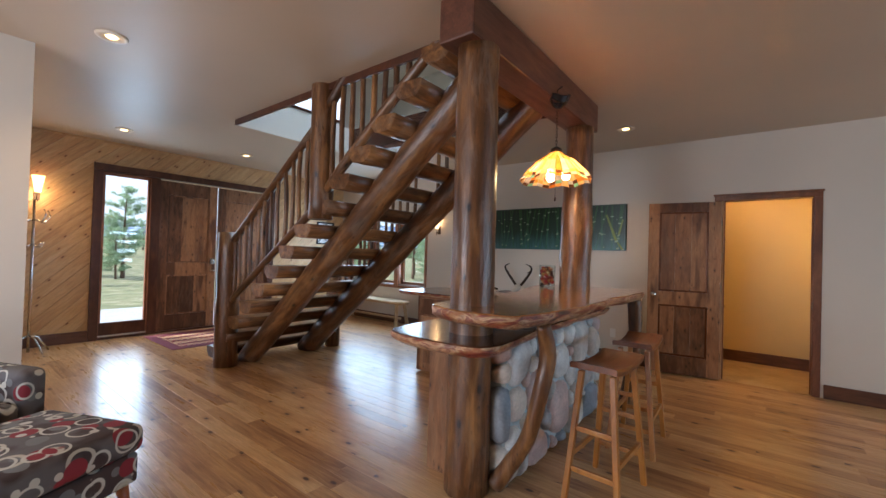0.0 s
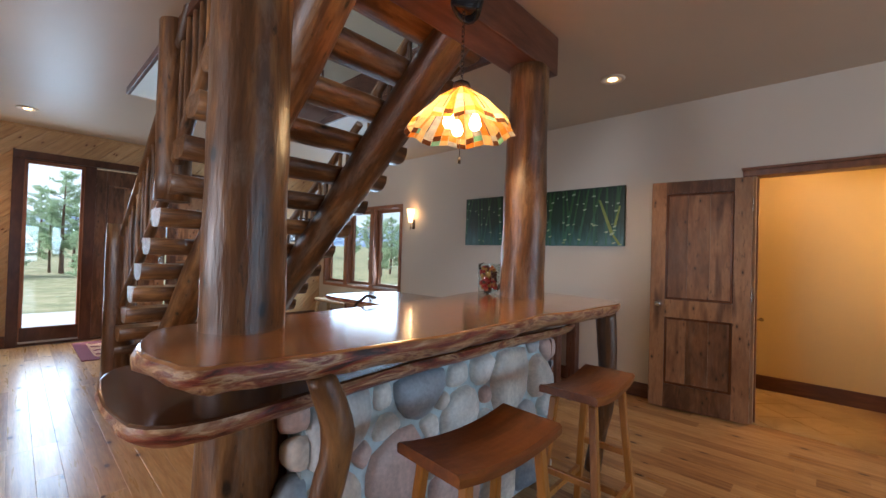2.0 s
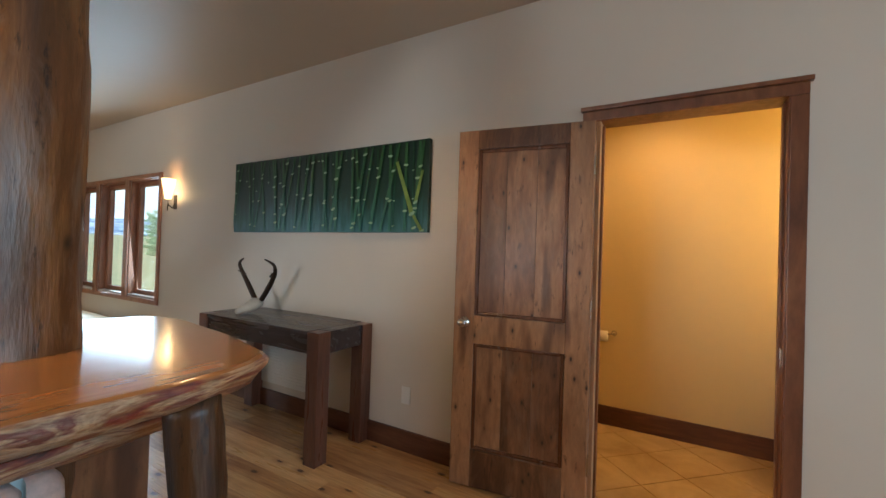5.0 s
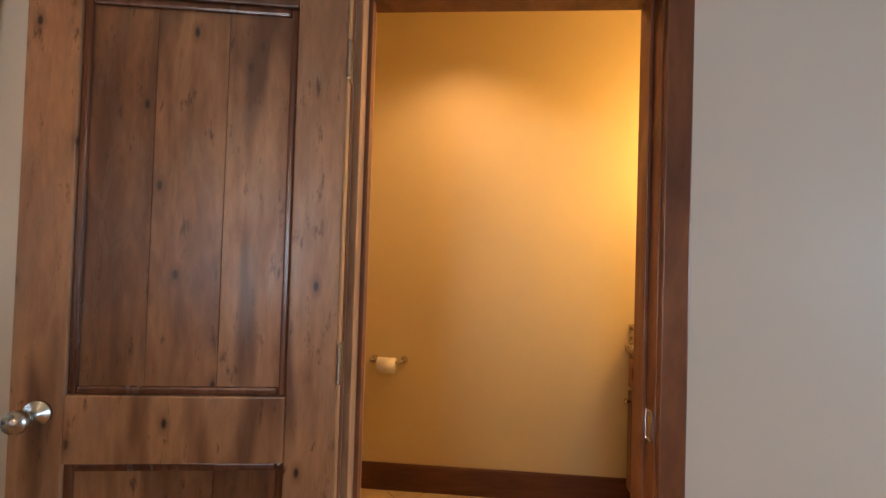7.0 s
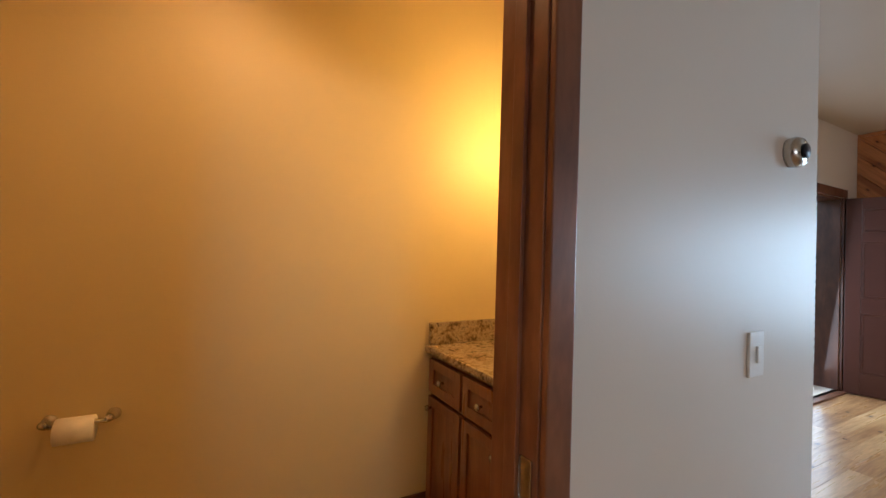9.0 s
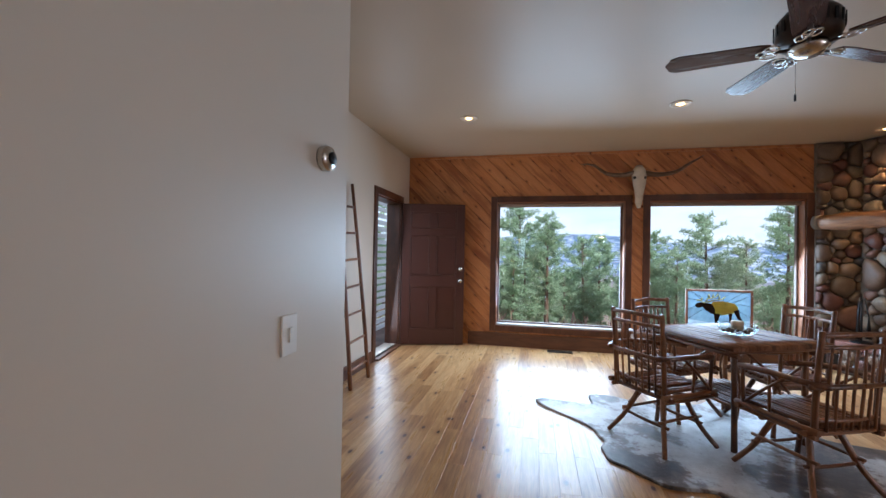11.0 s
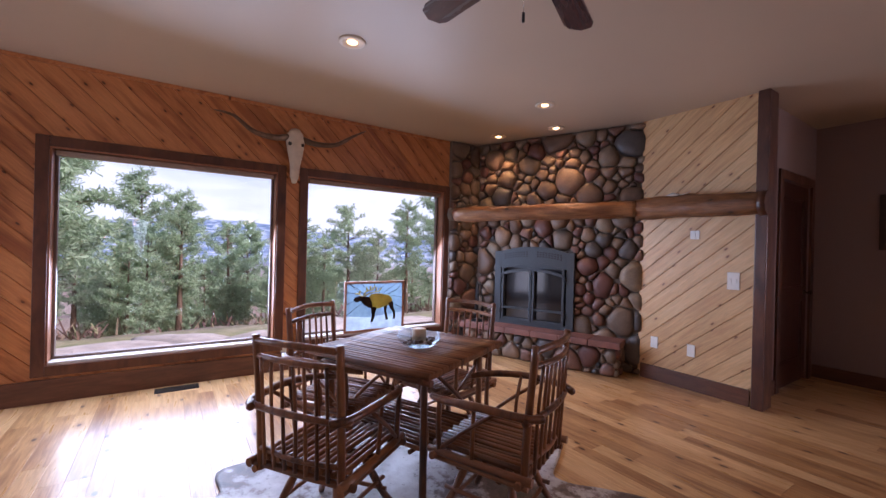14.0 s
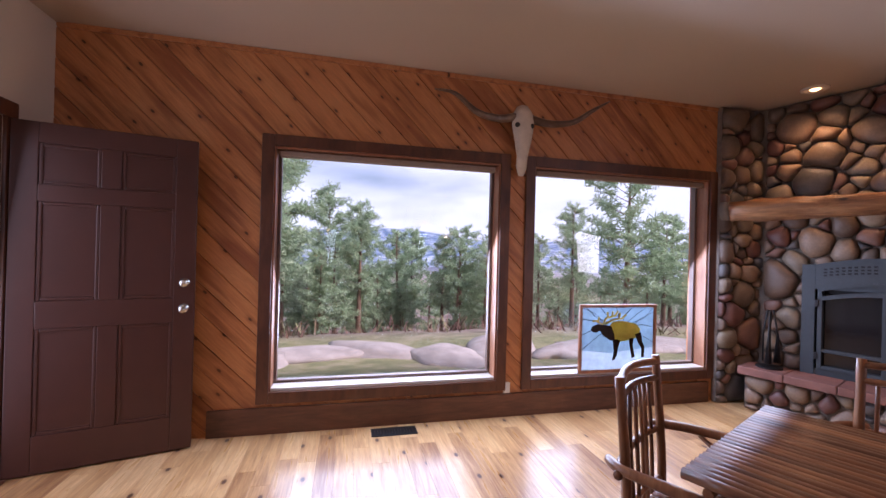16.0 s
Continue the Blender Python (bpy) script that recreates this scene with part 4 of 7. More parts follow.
for k in range(4):
    bm = bmesh.new()
    box(bm, -1.682, -1.662, 2.13 + k * 0.465, 2.575 + k * 0.465, 0.12, 0.80, 0.006)
    cdoor = part("cabinet_door", bm, M_DOOR, bar)
    bm = bmesh.new()
    box(bm, -1.692, -1.683, 2.20 + k * 0.465, 2.505 + k * 0.465, 0.19, 0.73, 0.004)
    part("panel", bm, M_DOOR, cdoor)
    bm = bmesh.new()
    lathe(bm, [(0.001, 0), (0.008, 0), (0.008, 0.012), (0.014, 0.018), (0.001, 0.026)], 12)
    part("knob", bm, M_BRONZE, cdoor).matrix_basis = Matrix.LocRotScale(Vector((-1.684, 2.17 + k * 0.465, 0.7)), Vector((-1, 0, 0)).to_track_quat("Z", "Y"), None)
bm = bmesh.new()
box(bm, -1.64, -1.46, 1.99, 2.118, 0.0, 0.84, 0.004)
part("end_panel", bm, M_DOOR, bar)
crooked("branch_bracket", [(-1.17, 2.04, 0.05), (-1.09, 2.045, 0.17), (-0.98, 2.04, 0.36), (-0.91, 2.035, 0.62), (-0.885, 2.06, 0.82), (-0.89, 2.0, 0.995)], [0.055, 0.046, 0.042, 0.044, 0.046, 0.036], M_LOG, bar, "crooked varnished branch propping the top", seed=3, seg=16)
crooked("branch_leg", [(-0.97, 3.98, 0.0), (-0.93, 3.97, 0.25), (-0.88, 3.94, 0.45), (-0.87, 3.92, 0.75), (-0.88, 3.90, 1.0)], [0.05, 0.045, 0.05, 0.055, 0.06], M_LOG, bar, "crooked grey-streaked branch leg", seed=4, seg=14)
bm = bmesh.new()
tube(bm, [(-1.66, 2.62, 0.898), (-1.66, 2.62, 0.99), (-1.65, 2.64, 1.06), (-1.62, 2.68, 1.10), (-1.59, 2.72, 1.09)], 0.008, 10)
tube(bm, [(-1.66, 2.55, 0.898), (-1.66, 2.55, 0.96), (-1.68, 2.51, 1.04)], 0.007, 8)
tagged(part("faucet", bm, M_BRONZE, None, "dark bronze bar faucet with a curved spout on the lower counter", True), category="faucet")

# second cabinet run beside the stair
cab = tagged(holder("serving_cabinet", (-2.6, 3.85, 0)), "brown knotty wood cabinet with a dark glossy top near the stair", "cabinet")
block("body", (-3.10, -1.9, 3.52, 4.22, 0.02, 0.86), M_DOOR, cab)
slab("cabinet_top", [(-3.45, 3.47), (-1.92, 3.47), (-1.92, 4.30), (-3.4, 4.32)], 0.862, 0.905, M_SLABD, M_EDGE, cab, "dark glossy live-edge top", live=0.01, seed=5)
for k in range(3):
    block("drawer", (-3.04 + k * 0.38, -2.70 + k * 0.38, 3.5, 3.518, 0.66, 0.84), M_DOOR, cab, bevel=0.005)
    d = block("cabinet_door", (-3.04 + k * 0.38, -2.70 + k * 0.38, 3.5, 3.518, 0.06, 0.64), M_DOOR, cab, bevel=0.005)
    block("panel", (-2.98 + k * 0.38, -2.76 + k * 0.38, 3.493, 3.499, 0.12, 0.58), M_DOOR, d, bevel=0.003)



# ---- fireplace ----
fire = tagged(holder("fireplace", (5, 0.8, 0)), "corner fireplace of rounded river stones with a steel arched insert", "fireplace")
bm = bmesh.new()
box(bm, -0.02, FPL + 0.10, -0.25, 0, 0, H - 0.002, turn=FPM)
box(bm, 6.05, 6.12, 0.95, 1.54, 0, H - 0.002)
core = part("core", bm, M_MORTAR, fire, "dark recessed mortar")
MAN0, MAN1 = 1.74, 1.91
cobbles(core, FPM, 0.0, FPL, 0.0, 1.80, 0.165, M_RIVER, 11, depth=0.065, gap=0.003, stretch=0.86, voids=[(0.75, 1.78, 0.36, 1.34)], spread=0.55)
cobbles(core, FPM, 0.0, FPL, 1.80, H - 0.01, 0.165, M_RIVER, 12, depth=0.065, gap=0.003, stretch=1.18, spread=0.55)
RET = Matrix(((0, -1, 0, 6.05), (1, 0, 0, 0), (0, 0, 1, 0), (0, 0, 0, 1)))
cobbles(core, RET, 1.06, 1.54, 0.0, H - 0.01, 0.16, M_RIVER, 13, depth=0.055, gap=0.003, stretch=1.1, spread=0.55)
M_RED = plain("red_sandstone", (0.24, 0.10, 0.075), 0.6, var=0.35, scale=7, relief=0.3)
bm = bmesh.new()
box(bm, 0.22, 2.13, 0.03, 0.30, 0, 0.31, turn=FPM)
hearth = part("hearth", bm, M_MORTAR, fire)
cobbles(hearth, FPM @ Matrix.Translation((0, 0.30, 0)), 0.20, 2.13, 0.0, 0.315, 0.15, M_RIVER, 14, depth=0.05, gap=0.006, stretch=1.0)
cobbles(hearth, FPM @ Matrix(((0, -1, 0, 0.22), (1, 0, 0, 0), (0, 0, 1, 0), (0, 0, 0, 1))), 0.03, 0.34, 0.0, 0.315, 0.15, M_RIVER, 15, depth=0.05, gap=0.006)
for k in range(6):
    bm = bmesh.new()
    box(bm, 0.16 + k * 0.335, 0.49 + k * 0.335, 0.07, 0.385, 0.316, 0.385, 0.008, turn=FPM)
    part("hearth_slab", bm, M_RED, hearth, "dull red sandstone slab")

M_INS = plain("blue_grey_steel", (0.040, 0.050, 0.058), 0.6, 0.1, 0.15)
M_FGLASS = plain("dark_glass", (0.012, 0.012, 0.014), 0.08, 0.0, 0.3, relief=0)
insert = attach(new("fireplace_insert"), fire)
insert.matrix_basis = FPM


def fp_block(name, b, material, parent, label="", bevel=0.004):
    o = block(name, b, material, parent, label, bevel)
    o.matrix_basis = FPM
    return o


def arch(name, x0, x1, z0, z1, rise, y0, y1, thick, material, parent, label=""):
    """A flat arch band: from x0 to x1, lower edge at z0 with a straight top of z1 and a rise in the middle."""
    bm = bmesh.new()
    n = 16
    grid = []
    for i in range(n + 1):
        t = i / n
        x = x0 + (x1 - x0) * t
        top = z1 + rise * (1 - (2 * t - 1) ** 2)
        grid.append([bm.verts.new(FPM @ Vector((x, y, z))) for y in (y0, y1) for z in ((top - thick) if thick else z0, top)])
    for a, b in zip(grid, grid[1:]):
        for i, j in ((0, 1), (1, 3), (3, 2), (2, 0)):
            bm.faces.new((a[i], a[j], b[j], b[i]))
    bm.faces.new((grid[0][0], grid[0][2], grid[0][3], grid[0][1]))
    bm.faces.new((grid[-1][0], grid[-1][1], grid[-1][3], grid[-1][2]))
    bmesh.ops.recalc_face_normals(bm, faces=bm.faces)
    return part(name, bm, material, parent, label)


fp_block("surround_side", (0.74, 0.83, 0.02, 0.10, 0.385, 1.33), M_INS, insert)
fp_block("surround_side", (1.70, 1.79, 0.02, 0.10, 0.385, 1.33), M_INS, insert)
arch("surround_top", 0.83, 1.70, 1.12, 1.33, 0.065, 0.02, 0.10, 0, M_INS, insert)
fp_block("bottom_louvre", (0.83, 1.70, 0.02, 0.09, 0.385, 0.44), M_INS, insert)
fp_block("firebox", (0.83, 1.70, 0.005, 0.03, 0.44, 1.2), M_BLACK, insert, "black firebox")
for x0, x1 in ((0.85, 1.26), (1.27, 1.68)):
    leafd = fp_block("glass_door", (x0 + 0.03, x1 - 0.03, 0.05, 0.06, 0.47, 1.08), M_FGLASS, insert, "dark glass")
    for b in ((x0, x0 + 0.03, 0.045, 0.115, 0.45, 1.10), (x1 - 0.03, x1, 0.045, 0.115, 0.45, 1.10), (x0, x1, 0.045, 0.11, 0.44, 0.47), (x0, x1, 0.045, 0.11, 0.585, 0.61)):
        fp_block("door_bar", b, M_INS, leafd)
    for z in (0.55, 1.0):
        hx = 0.845 if x0 < 1 else 1.685
        fp_block("hinge", (hx - 0.012, hx + 0.012, 0.10, 0.125, z - 0.03, z + 0.03), M_BLACK, leafd)
arch("arch_band", 0.85, 1.68, 1.0, 1.05, 0.07, 0.045, 0.115, 0.035, M_INS, insert)
arch("arch_band", 0.85, 1.68, 1.0, 1.12, 0.075, 0.045, 0.115, 0.025, M_INS, insert)
for i in range(2):
    for r in range(3):
        for c in range(9):
            cx, cz = 0.90 + i * 0.44 + c * 0.037, 1.225 + r * 0.026 + 0.05 * (1 - abs((0.90 + i * 0.44 + c * 0.037 - 1.265) / 0.44) ** 2)
            fp_block("vent_hole", (cx - 0.011, cx + 0.011, 0.1005, 0.102, cz - 0.007, cz + 0.007), M_BLACK, insert, bevel=0)

M_MANTEL = wood("mantel_log", (0.07, 0.022, 0.008), (0.22, 0.09, 0.032), (0.40, 0.19, 0.075), along=(10, 10, 1.5), rough=0.42, knots=0.10, relief=1.6, coat=0.0, knot_scale=3.0, streaks=0.5)
mantel = tagged(holder("log_mantel", (4.5, 0.8, 1.8)), "long golden brown peeled-log mantel with dark ends above the fireplace", "mantel")
log("log", (5.93, 1.55, 1.80), (4.02, 0.52, 1.82), 0.085, 0.10, M_MANTEL, mantel, seg=26, rings=44, amp=0.30, seed=61)
log("log", (4.02, 0.50, 1.82), (2.92, 0.47, 1.80), 0.10, 0.105, M_MANTEL, mantel, seg=26, rings=30, amp=0.32, seed=62)
log("end_cut", (2.925, 0.47, 1.80), (2.87, 0.47, 1.80), 0.112, 0.10, M_TRIM, mantel, "dark stained log end", seg=20, rings=1, amp=0.05, seed=63)
# east end paler than the west one: window light put into its colour
log("end_cut", (5.93, 1.55, 1.80), (5.99, 1.58, 1.80), 0.088, 0.085, plain("lit_sawn_end", (0.20, 0.17, 0.15), 0.6), mantel, "greyish sawn log end, paled as lit by the window", seg=20, rings=1, amp=0.05, seed=64)
for x in (3.2, 3.8):
    block("bracket", (x - 0.02, x + 0.02, 0.351, 0.42, 1.76, 1.84), M_BLACK, mantel)
# small skull trinket on the mantel
bm = bmesh.new()
tube(bm, [(3.72, 0.48, 1.925), (3.66, 0.48, 1.94), (3.60, 0.48, 1.935)], [0.018, 0.024, 0.012], 8)
tube(bm, [(3.60, 0.48, 1.93), (3.54, 0.47, 1.94), (3.50, 0.47, 1.965)], [0.008, 0.006, 0.003], 6)
tube(bm, [(3.72, 0.48, 1.93), (3.78, 0.47, 1.935), (3.83, 0.47, 1.925)], [0.008, 0.006, 0.003], 6)
tagged(part("antler_trinket", bm, plain("bone", (0.62, 0.58, 0.50), 0.5, relief=0.2), None, "small pale bone trinket lying on the mantel log", True), category="ornament")
# fire tools
tools = tagged(holder("fire_tools", (5.55, 1.25, 0.385)), "black iron fireplace tool set standing on the hearth corner", "fire tools")
tb = FPM @ Vector((1.98, 0.20, 0.386))
bm = bmesh.new()
lathe(bm, [(0.001, 0), (0.10, 0), (0.10, 0.015), (0.02, 0.03), (0.001, 0.03)], 16, tb)
part("base", bm, M_BLACK, tools)
stick("pole", [tb, tb + Vector((0, 0, 0.5))], 0.009, M_BLACK, tools)
for k in range(3):
    o = Vector((0.06 * math.cos(k * 2.1), 0.06 * math.sin(k * 2.1), 0))
    stick(("poker", "shovel", "brush")[k], [tb + o + Vector((0, 0, 0.05)), tb + o + Vector((0, 0, 0.30)), tb + o * 0.4 + Vector((0, 0, 0.52))], [0.03 if k else 0.008, 0.007, 0.009], M_BLACK, tools)

# ---- twig furniture ----
M_TWIG = wood("twig_wood", (0.055, 0.018, 0.008), (0.20, 0.075, 0.030), (0.34, 0.155, 0.07), along=(10, 10, 1.5), rough=0.32, relief=0.25, rnd=False, spread=0.25, coat=0.2)
TWIG_SEED = [500]


def twig(name, p0, p1, r, parent, amp=0.14, bend=0.006, seg=7, rings=5):
    TWIG_SEED[0] += 1
    return log(name, p0, p1, r, r * 0.92, M_TWIG, parent, "", seg, rings, amp, bend, TWIG_SEED[0])


def bent(name, pts, r, parent, seg=7):
    TWIG_SEED[0] += 1
    radii = r if hasattr(r, "__len__") else [r] * len(pts)
    return crooked(name, pts, radii, M_TWIG, parent, seed=TWIG_SEED[0], seg=seg, amp=0.12)


def twig_chair():
    top = tagged(holder("twig_armchair"), "rustic reddish brown twig armchair with a slatted seat at the table", "chair", "twig armchairs round the table")
    for sx in (-1, 1):
        bent("back_post", [(sx * 0.21, -0.215, 0.36), (sx * 0.212, -0.225, 0.60), (sx * 0.215, -0.255, 0.95)], 0.017, top)
        bent("arm", [(sx * 0.20, -0.29, 0.655), (sx * 0.255, -0.22, 0.66), (sx * 0.275, -0.02, 0.665), (sx * 0.25, 0.17, 0.645), (sx * 0.19, 0.27, 0.625)], [0.017, 0.018, 0.019, 0.019, 0.015], top)
        twig("arm_post", (sx * 0.235, 0.19, 0.40), (sx * 0.245, 0.19, 0.64), 0.013, top)
        twig("arm_post", (sx * 0.235, 0.02, 0.41), (sx * 0.26, 0.0, 0.66), 0.010, top)
        twig("arm_brace", (sx * 0.235, 0.18, 0.42), (sx * 0.265, -0.10, 0.65), 0.010, top)
        twig("side_rail", (sx * 0.235, -0.26, 0.40), (sx * 0.235, 0.25, 0.40), 0.019, top)
        twig("side_rail", (sx * 0.225, -0.24, 0.365), (sx * 0.225, 0.23, 0.365), 0.016, top)
        for sy in (-1, 1):
            bent("leg", [(sx * 0.10, sy * 0.10, 0.35), (sx * 0.13, sy * 0.13, 0.26), (sx * 0.18, sy * 0.18, 0.13), (sx * 0.25, sy * 0.25, 0.006)], [0.018, 0.019, 0.017, 0.016], top)
        twig("stretcher", (sx * 0.16, -0.20, 0.20), (sx * 0.16, 0.20, 0.20), 0.011, top)
        twig("stretcher", (-0.20, sx * 0.16, 0.17), (0.20, sx * 0.16, 0.17), 0.011, top)
        twig("cross_rail", (-0.27, sx * 0.21, 0.385), (0.27, sx * 0.21, 0.385), 0.018, top)
        twig("seat_bearer", (-0.21, sx * 0.10, 0.345), (0.21, sx * 0.10, 0.345), 0.016, top)
    for k in range(14):
        x = -0.205 + k * 0.0315
        twig("seat_slat", (x, -0.225, 0.422), (x, 0.24 + 0.01 * math.sin(k * 2.4), 0.418), 0.013, top, amp=0.16)
    bent("top_rail", [(-0.225, -0.25, 0.925), (-0.07, -0.285, 0.935), (0.07, -0.285, 0.935), (0.225, -0.25, 0.925)], 0.015, top)
    bent("back_rail", [(-0.22, -0.245, 0.86), (-0.07, -0.28, 0.865), (0.07, -0.28, 0.865), (0.22, -0.245, 0.86)], 0.013, top)
    bent("back_rail", [(-0.22, -0.22, 0.46), (0, -0.25, 0.46), (0.22, -0.22, 0.46)], 0.012, top)
    bent("back_rail", [(-0.27, -0.235, 0.645), (-0.1, -0.268, 0.65), (0.1, -0.268, 0.65), (0.27, -0.235, 0.645)], 0.015, top)
    for k in range(7):
        x = -0.165 + k * 0.055
        twig("spindle", (x, -0.242, 0.40), (x * 1.02, -0.272, 0.865), 0.0085, top)
    return top


proto = twig_chair()
SEATS = [(3.39, 4.02, -146), (4.03, 3.74, 124.4), (3.91, 3.02, 15.2), (3.02, 3.32, -67.4)]
for i, (x, y, a) in enumerate(SEATS):
    m = pose(x, y, 0.006, 0, 0, a)
    if i:
        copy_thing(proto, m)
proto_first = SEATS[0]
proto.matrix_basis = pose(proto_first[0], proto_first[1], 0.006, 0, 0, proto_first[2])

table = tagged(holder("twig_table"), "square twig dining table topped with split sticks on the cowhide", "table")
for k in range(27):
    y = -0.45 + k * 0.0346
    TWIG_SEED[0] += 1
    s_ = log("top_stick", (-0.47, y, 0.735), (0.47, y, 0.735), 0.0185, 0.0175, M_TWIG, table, "", 8, 6, 0.07, 0.002, TWIG_SEED[0])
for sx in (-1, 1):
    twig("top_rail", (sx * 0.40, -0.44, 0.70), (sx * 0.40, 0.44, 0.70), 0.018, table)
    twig("side_rail", (-0.42, sx * 0.36, 0.672), (0.42, sx * 0.36, 0.672), 0.018, table)
    twig("shelf_rail", (sx * 0.24, -0.30, 0.27), (sx * 0.24, 0.30, 0.27), 0.014, table)
    for sy in (-1, 1):
        twig("leg", (sx * 0.36, sy * 0.33, 0.008), (sx * 0.36, sy * 0.34, 0.70), 0.023, table)
        bent("brace", [(sx * 0.36, sy * 0.33, 0.16), (sx * 0.30, sy * 0.22, 0.40), (sx * 0.12, sy * 0.08, 0.60), (0.0, sy * 0.02, 0.69)], 0.012, table)
for k in range(13):
    twig("shelf_stick", (-0.33, -0.27 + k * 0.045, 0.29), (0.33, -0.27 + k * 0.045, 0.29), 0.012, table)
table.matrix_basis = pose(3.70, 3.45, 0.006, 0, 0, 25) @ Matrix.Diagonal((0.9, 0.92, 1, 1))

# bowl with candle and stones
M_CLEAR = glass_mat("bowl_glass", (0.93, 0.97, 0.98))
bowl = tagged(holder("glass_bowl", (3.60, 3.44, 0.76)), "clear glass bowl holding a candle and dark pebbles", "bowl")
bm = bmesh.new()
lathe(bm, [(0.03, 0.0), (0.07, 0.004), (0.115, 0.03), (0.13, 0.06), (0.122, 0.085), (0.118, 0.085), (0.125, 0.06), (0.11, 0.034), (0.066, 0.01), (0.001, 0.008)], 28, (3.60, 3.44, 0.762))
part("glass", bm, M_CLEAR, bowl, "", True)
bm = bmesh.new()
lathe(bm, [(0.001, 0.0), (0.04, 0), (0.042, 0.065), (0.036, 0.07), (0.001, 0.066)], 20, (3.60, 3.44, 0.80))
part("candle", bm, plain("wax", (0.62, 0.50, 0.36), 0.5), bowl, "cream pillar candle", True)
M_PEB = plain("pebbles", (0.16, 0.10, 0.08), 0.4, var=0.5, scale=20)
rnd = random.Random(5)
for k in range(16):
    a = k * 2.4
    r = 0.055 + 0.035 * rnd.random()
    bm = bmesh.new()
    bmesh.ops.create_icosphere(bm, subdivisions=1, radius=0.017, matrix=Matrix.Translation((3.60 + r * math.cos(a), 3.44 + r * math.sin(a), 0.79 + 0.02 * rnd.random())) @ Matrix.Diagonal((1.2, 0.9, 0.7, 1)))
    part("pebble", bm, M_PEB, bowl, "", True)

# cowhide
def hide(cx, cy):
    lobes = [(62, 0.62, 9), (38, 0.33, 12), (-80, 0.42, 10), (-112, 0.10, 9), (237, 0.46, 12), (203, 0.20, 12), (150, -0.20, 14), (-22, 0.34, 14), (8, -0.02, 10)]
    n = 150
    ring = []
    for i in range(n):
        a = 360 * i / n
        r = 0.86
        for c, amp, w in lobes:
            d = (a - c + 180) % 360 - 180
            r += amp * math.exp(-(d / w) ** 2)
        r += 0.03 * math.sin(a * 0.19) + 0.022 * noise.noise(Vector((a * 0.11, 3, 0))) * 2
        ring.append((cx + r * math.cos(radians(a)), cy + r * math.sin(radians(a))))
    verts = [(cx, cy, 0.0065)]
    faces = []
    for j, f in enumerate((0.5, 0.85, 0.97, 1.0)):
        for i, (x, y) in enumerate(ring):
            z = 0.0065 + (0.006 + 0.014 * max(0, noise.noise(Vector((x * 4, y * 4, 1)))) if f > 0.9 else 0)
            verts.append((cx + (x - cx) * f, cy + (y - cy) * f, z))
    verts += [(x, y, 0.001) for x, y in ring]
    for i in range(n):
        k = (i + 1) % n
        faces.append((0, 1 + i, 1 + k))
        for j in range(4):
            a, b = 1 + j * n + i, 1 + j * n + k
            faces.append((a, a + n, b + n, b))
    m, nt, b = mat("cowhide_fur", 0.42)
    v = coords(nt)
    big = tex(nt, v, 1.5, 3, 0.5, 0.4)
    mid = tex(nt, v, 11.0, 4, 0.7)
    fine = tex(nt, v, 90.0, 2)
    f = calc(nt, "ADD", calc(nt, "MULTIPLY", big, 0.72), calc(nt, "MULTIPLY", mid, 0.28))
    col = ramp(nt, f, [(0.42, (0.035, 0.022, 0.018)), (0.475, (0.13, 0.085, 0.07)), (0.505, (0.38, 0.36, 0.36)), (0.64, (0.62, 0.62, 0.62))])
    sp_ = tex(nt, v, 26.0, 4, 0.75)
    col = mix(nt, ramp(nt, calc(nt, "ADD", calc(nt, "MULTIPLY", sp_, 0.7), calc(nt, "MULTIPLY", big, 0.3)), [(0.38, 0.85), (0.46, 0.0)]), col, (0.07, 0.05, 0.045))
    nt.links.new(col, b.inputs["Base Color"])
    bump(nt, b, fine, 0.4, 0.004)
    return tagged(geo("cowhide_rug", verts, faces, m, None, "grey and brown speckled cowhide rug spread under the dining table", True), category="rug")


hide(3.28, 3.62)

# ---- ceiling fan ----
M_FAN = plain("fan_bronze", (0.055, 0.04, 0.035), 0.4, 0.7, 0.2)
M_BLADE = wood("fan_blade", (0.03, 0.012, 0.01), (0.07, 0.028, 0.022), (0.10, 0.045, 0.035), along=(1, 9, 9), rough=0.25, relief=0.03)
fan = tagged(holder("ceiling_fan", (2.61, 3.55, 2.8)), "dark bronze ceiling fan with five dark wooden blades", "ceiling fan")
FC = (2.61, 3.55, 0)
for nm, prof, lb in (("canopy", [(0.001, 2.798), (0.075, 2.798), (0.08, 2.77), (0.06, 2.72), (0.02, 2.70), (0.02, 2.66), (0.001, 2.66)], ""),
                     ("motor", [(0.001, 2.665), (0.10, 2.66), (0.135, 2.62), (0.14, 2.52), (0.125, 2.485), (0.001, 2.48)], ""),
                     ("hub", [(0.001, 2.48), (0.085, 2.48), (0.09, 2.45), (0.05, 2.42), (0.001, 2.415)], "pale metal hub cap")):
    bm = bmesh.new()
    lathe(bm, prof[::-1], 32, FC)
    part(nm, bm, M_FAN if nm != "hub" else M_STEEL, fan, lb, True)
for k in range(20):
    a = k * math.pi / 10
    bm = bmesh.new()
    box(bm, 0.142, 0.147, -0.008, 0.008, 2.54, 2.60, turn=Matrix.Translation((FC[0], FC[1], 0)) @ Matrix.Rotation(a, 4, "Z"))
    part("vent_slot", bm, M_BLACK, fan)
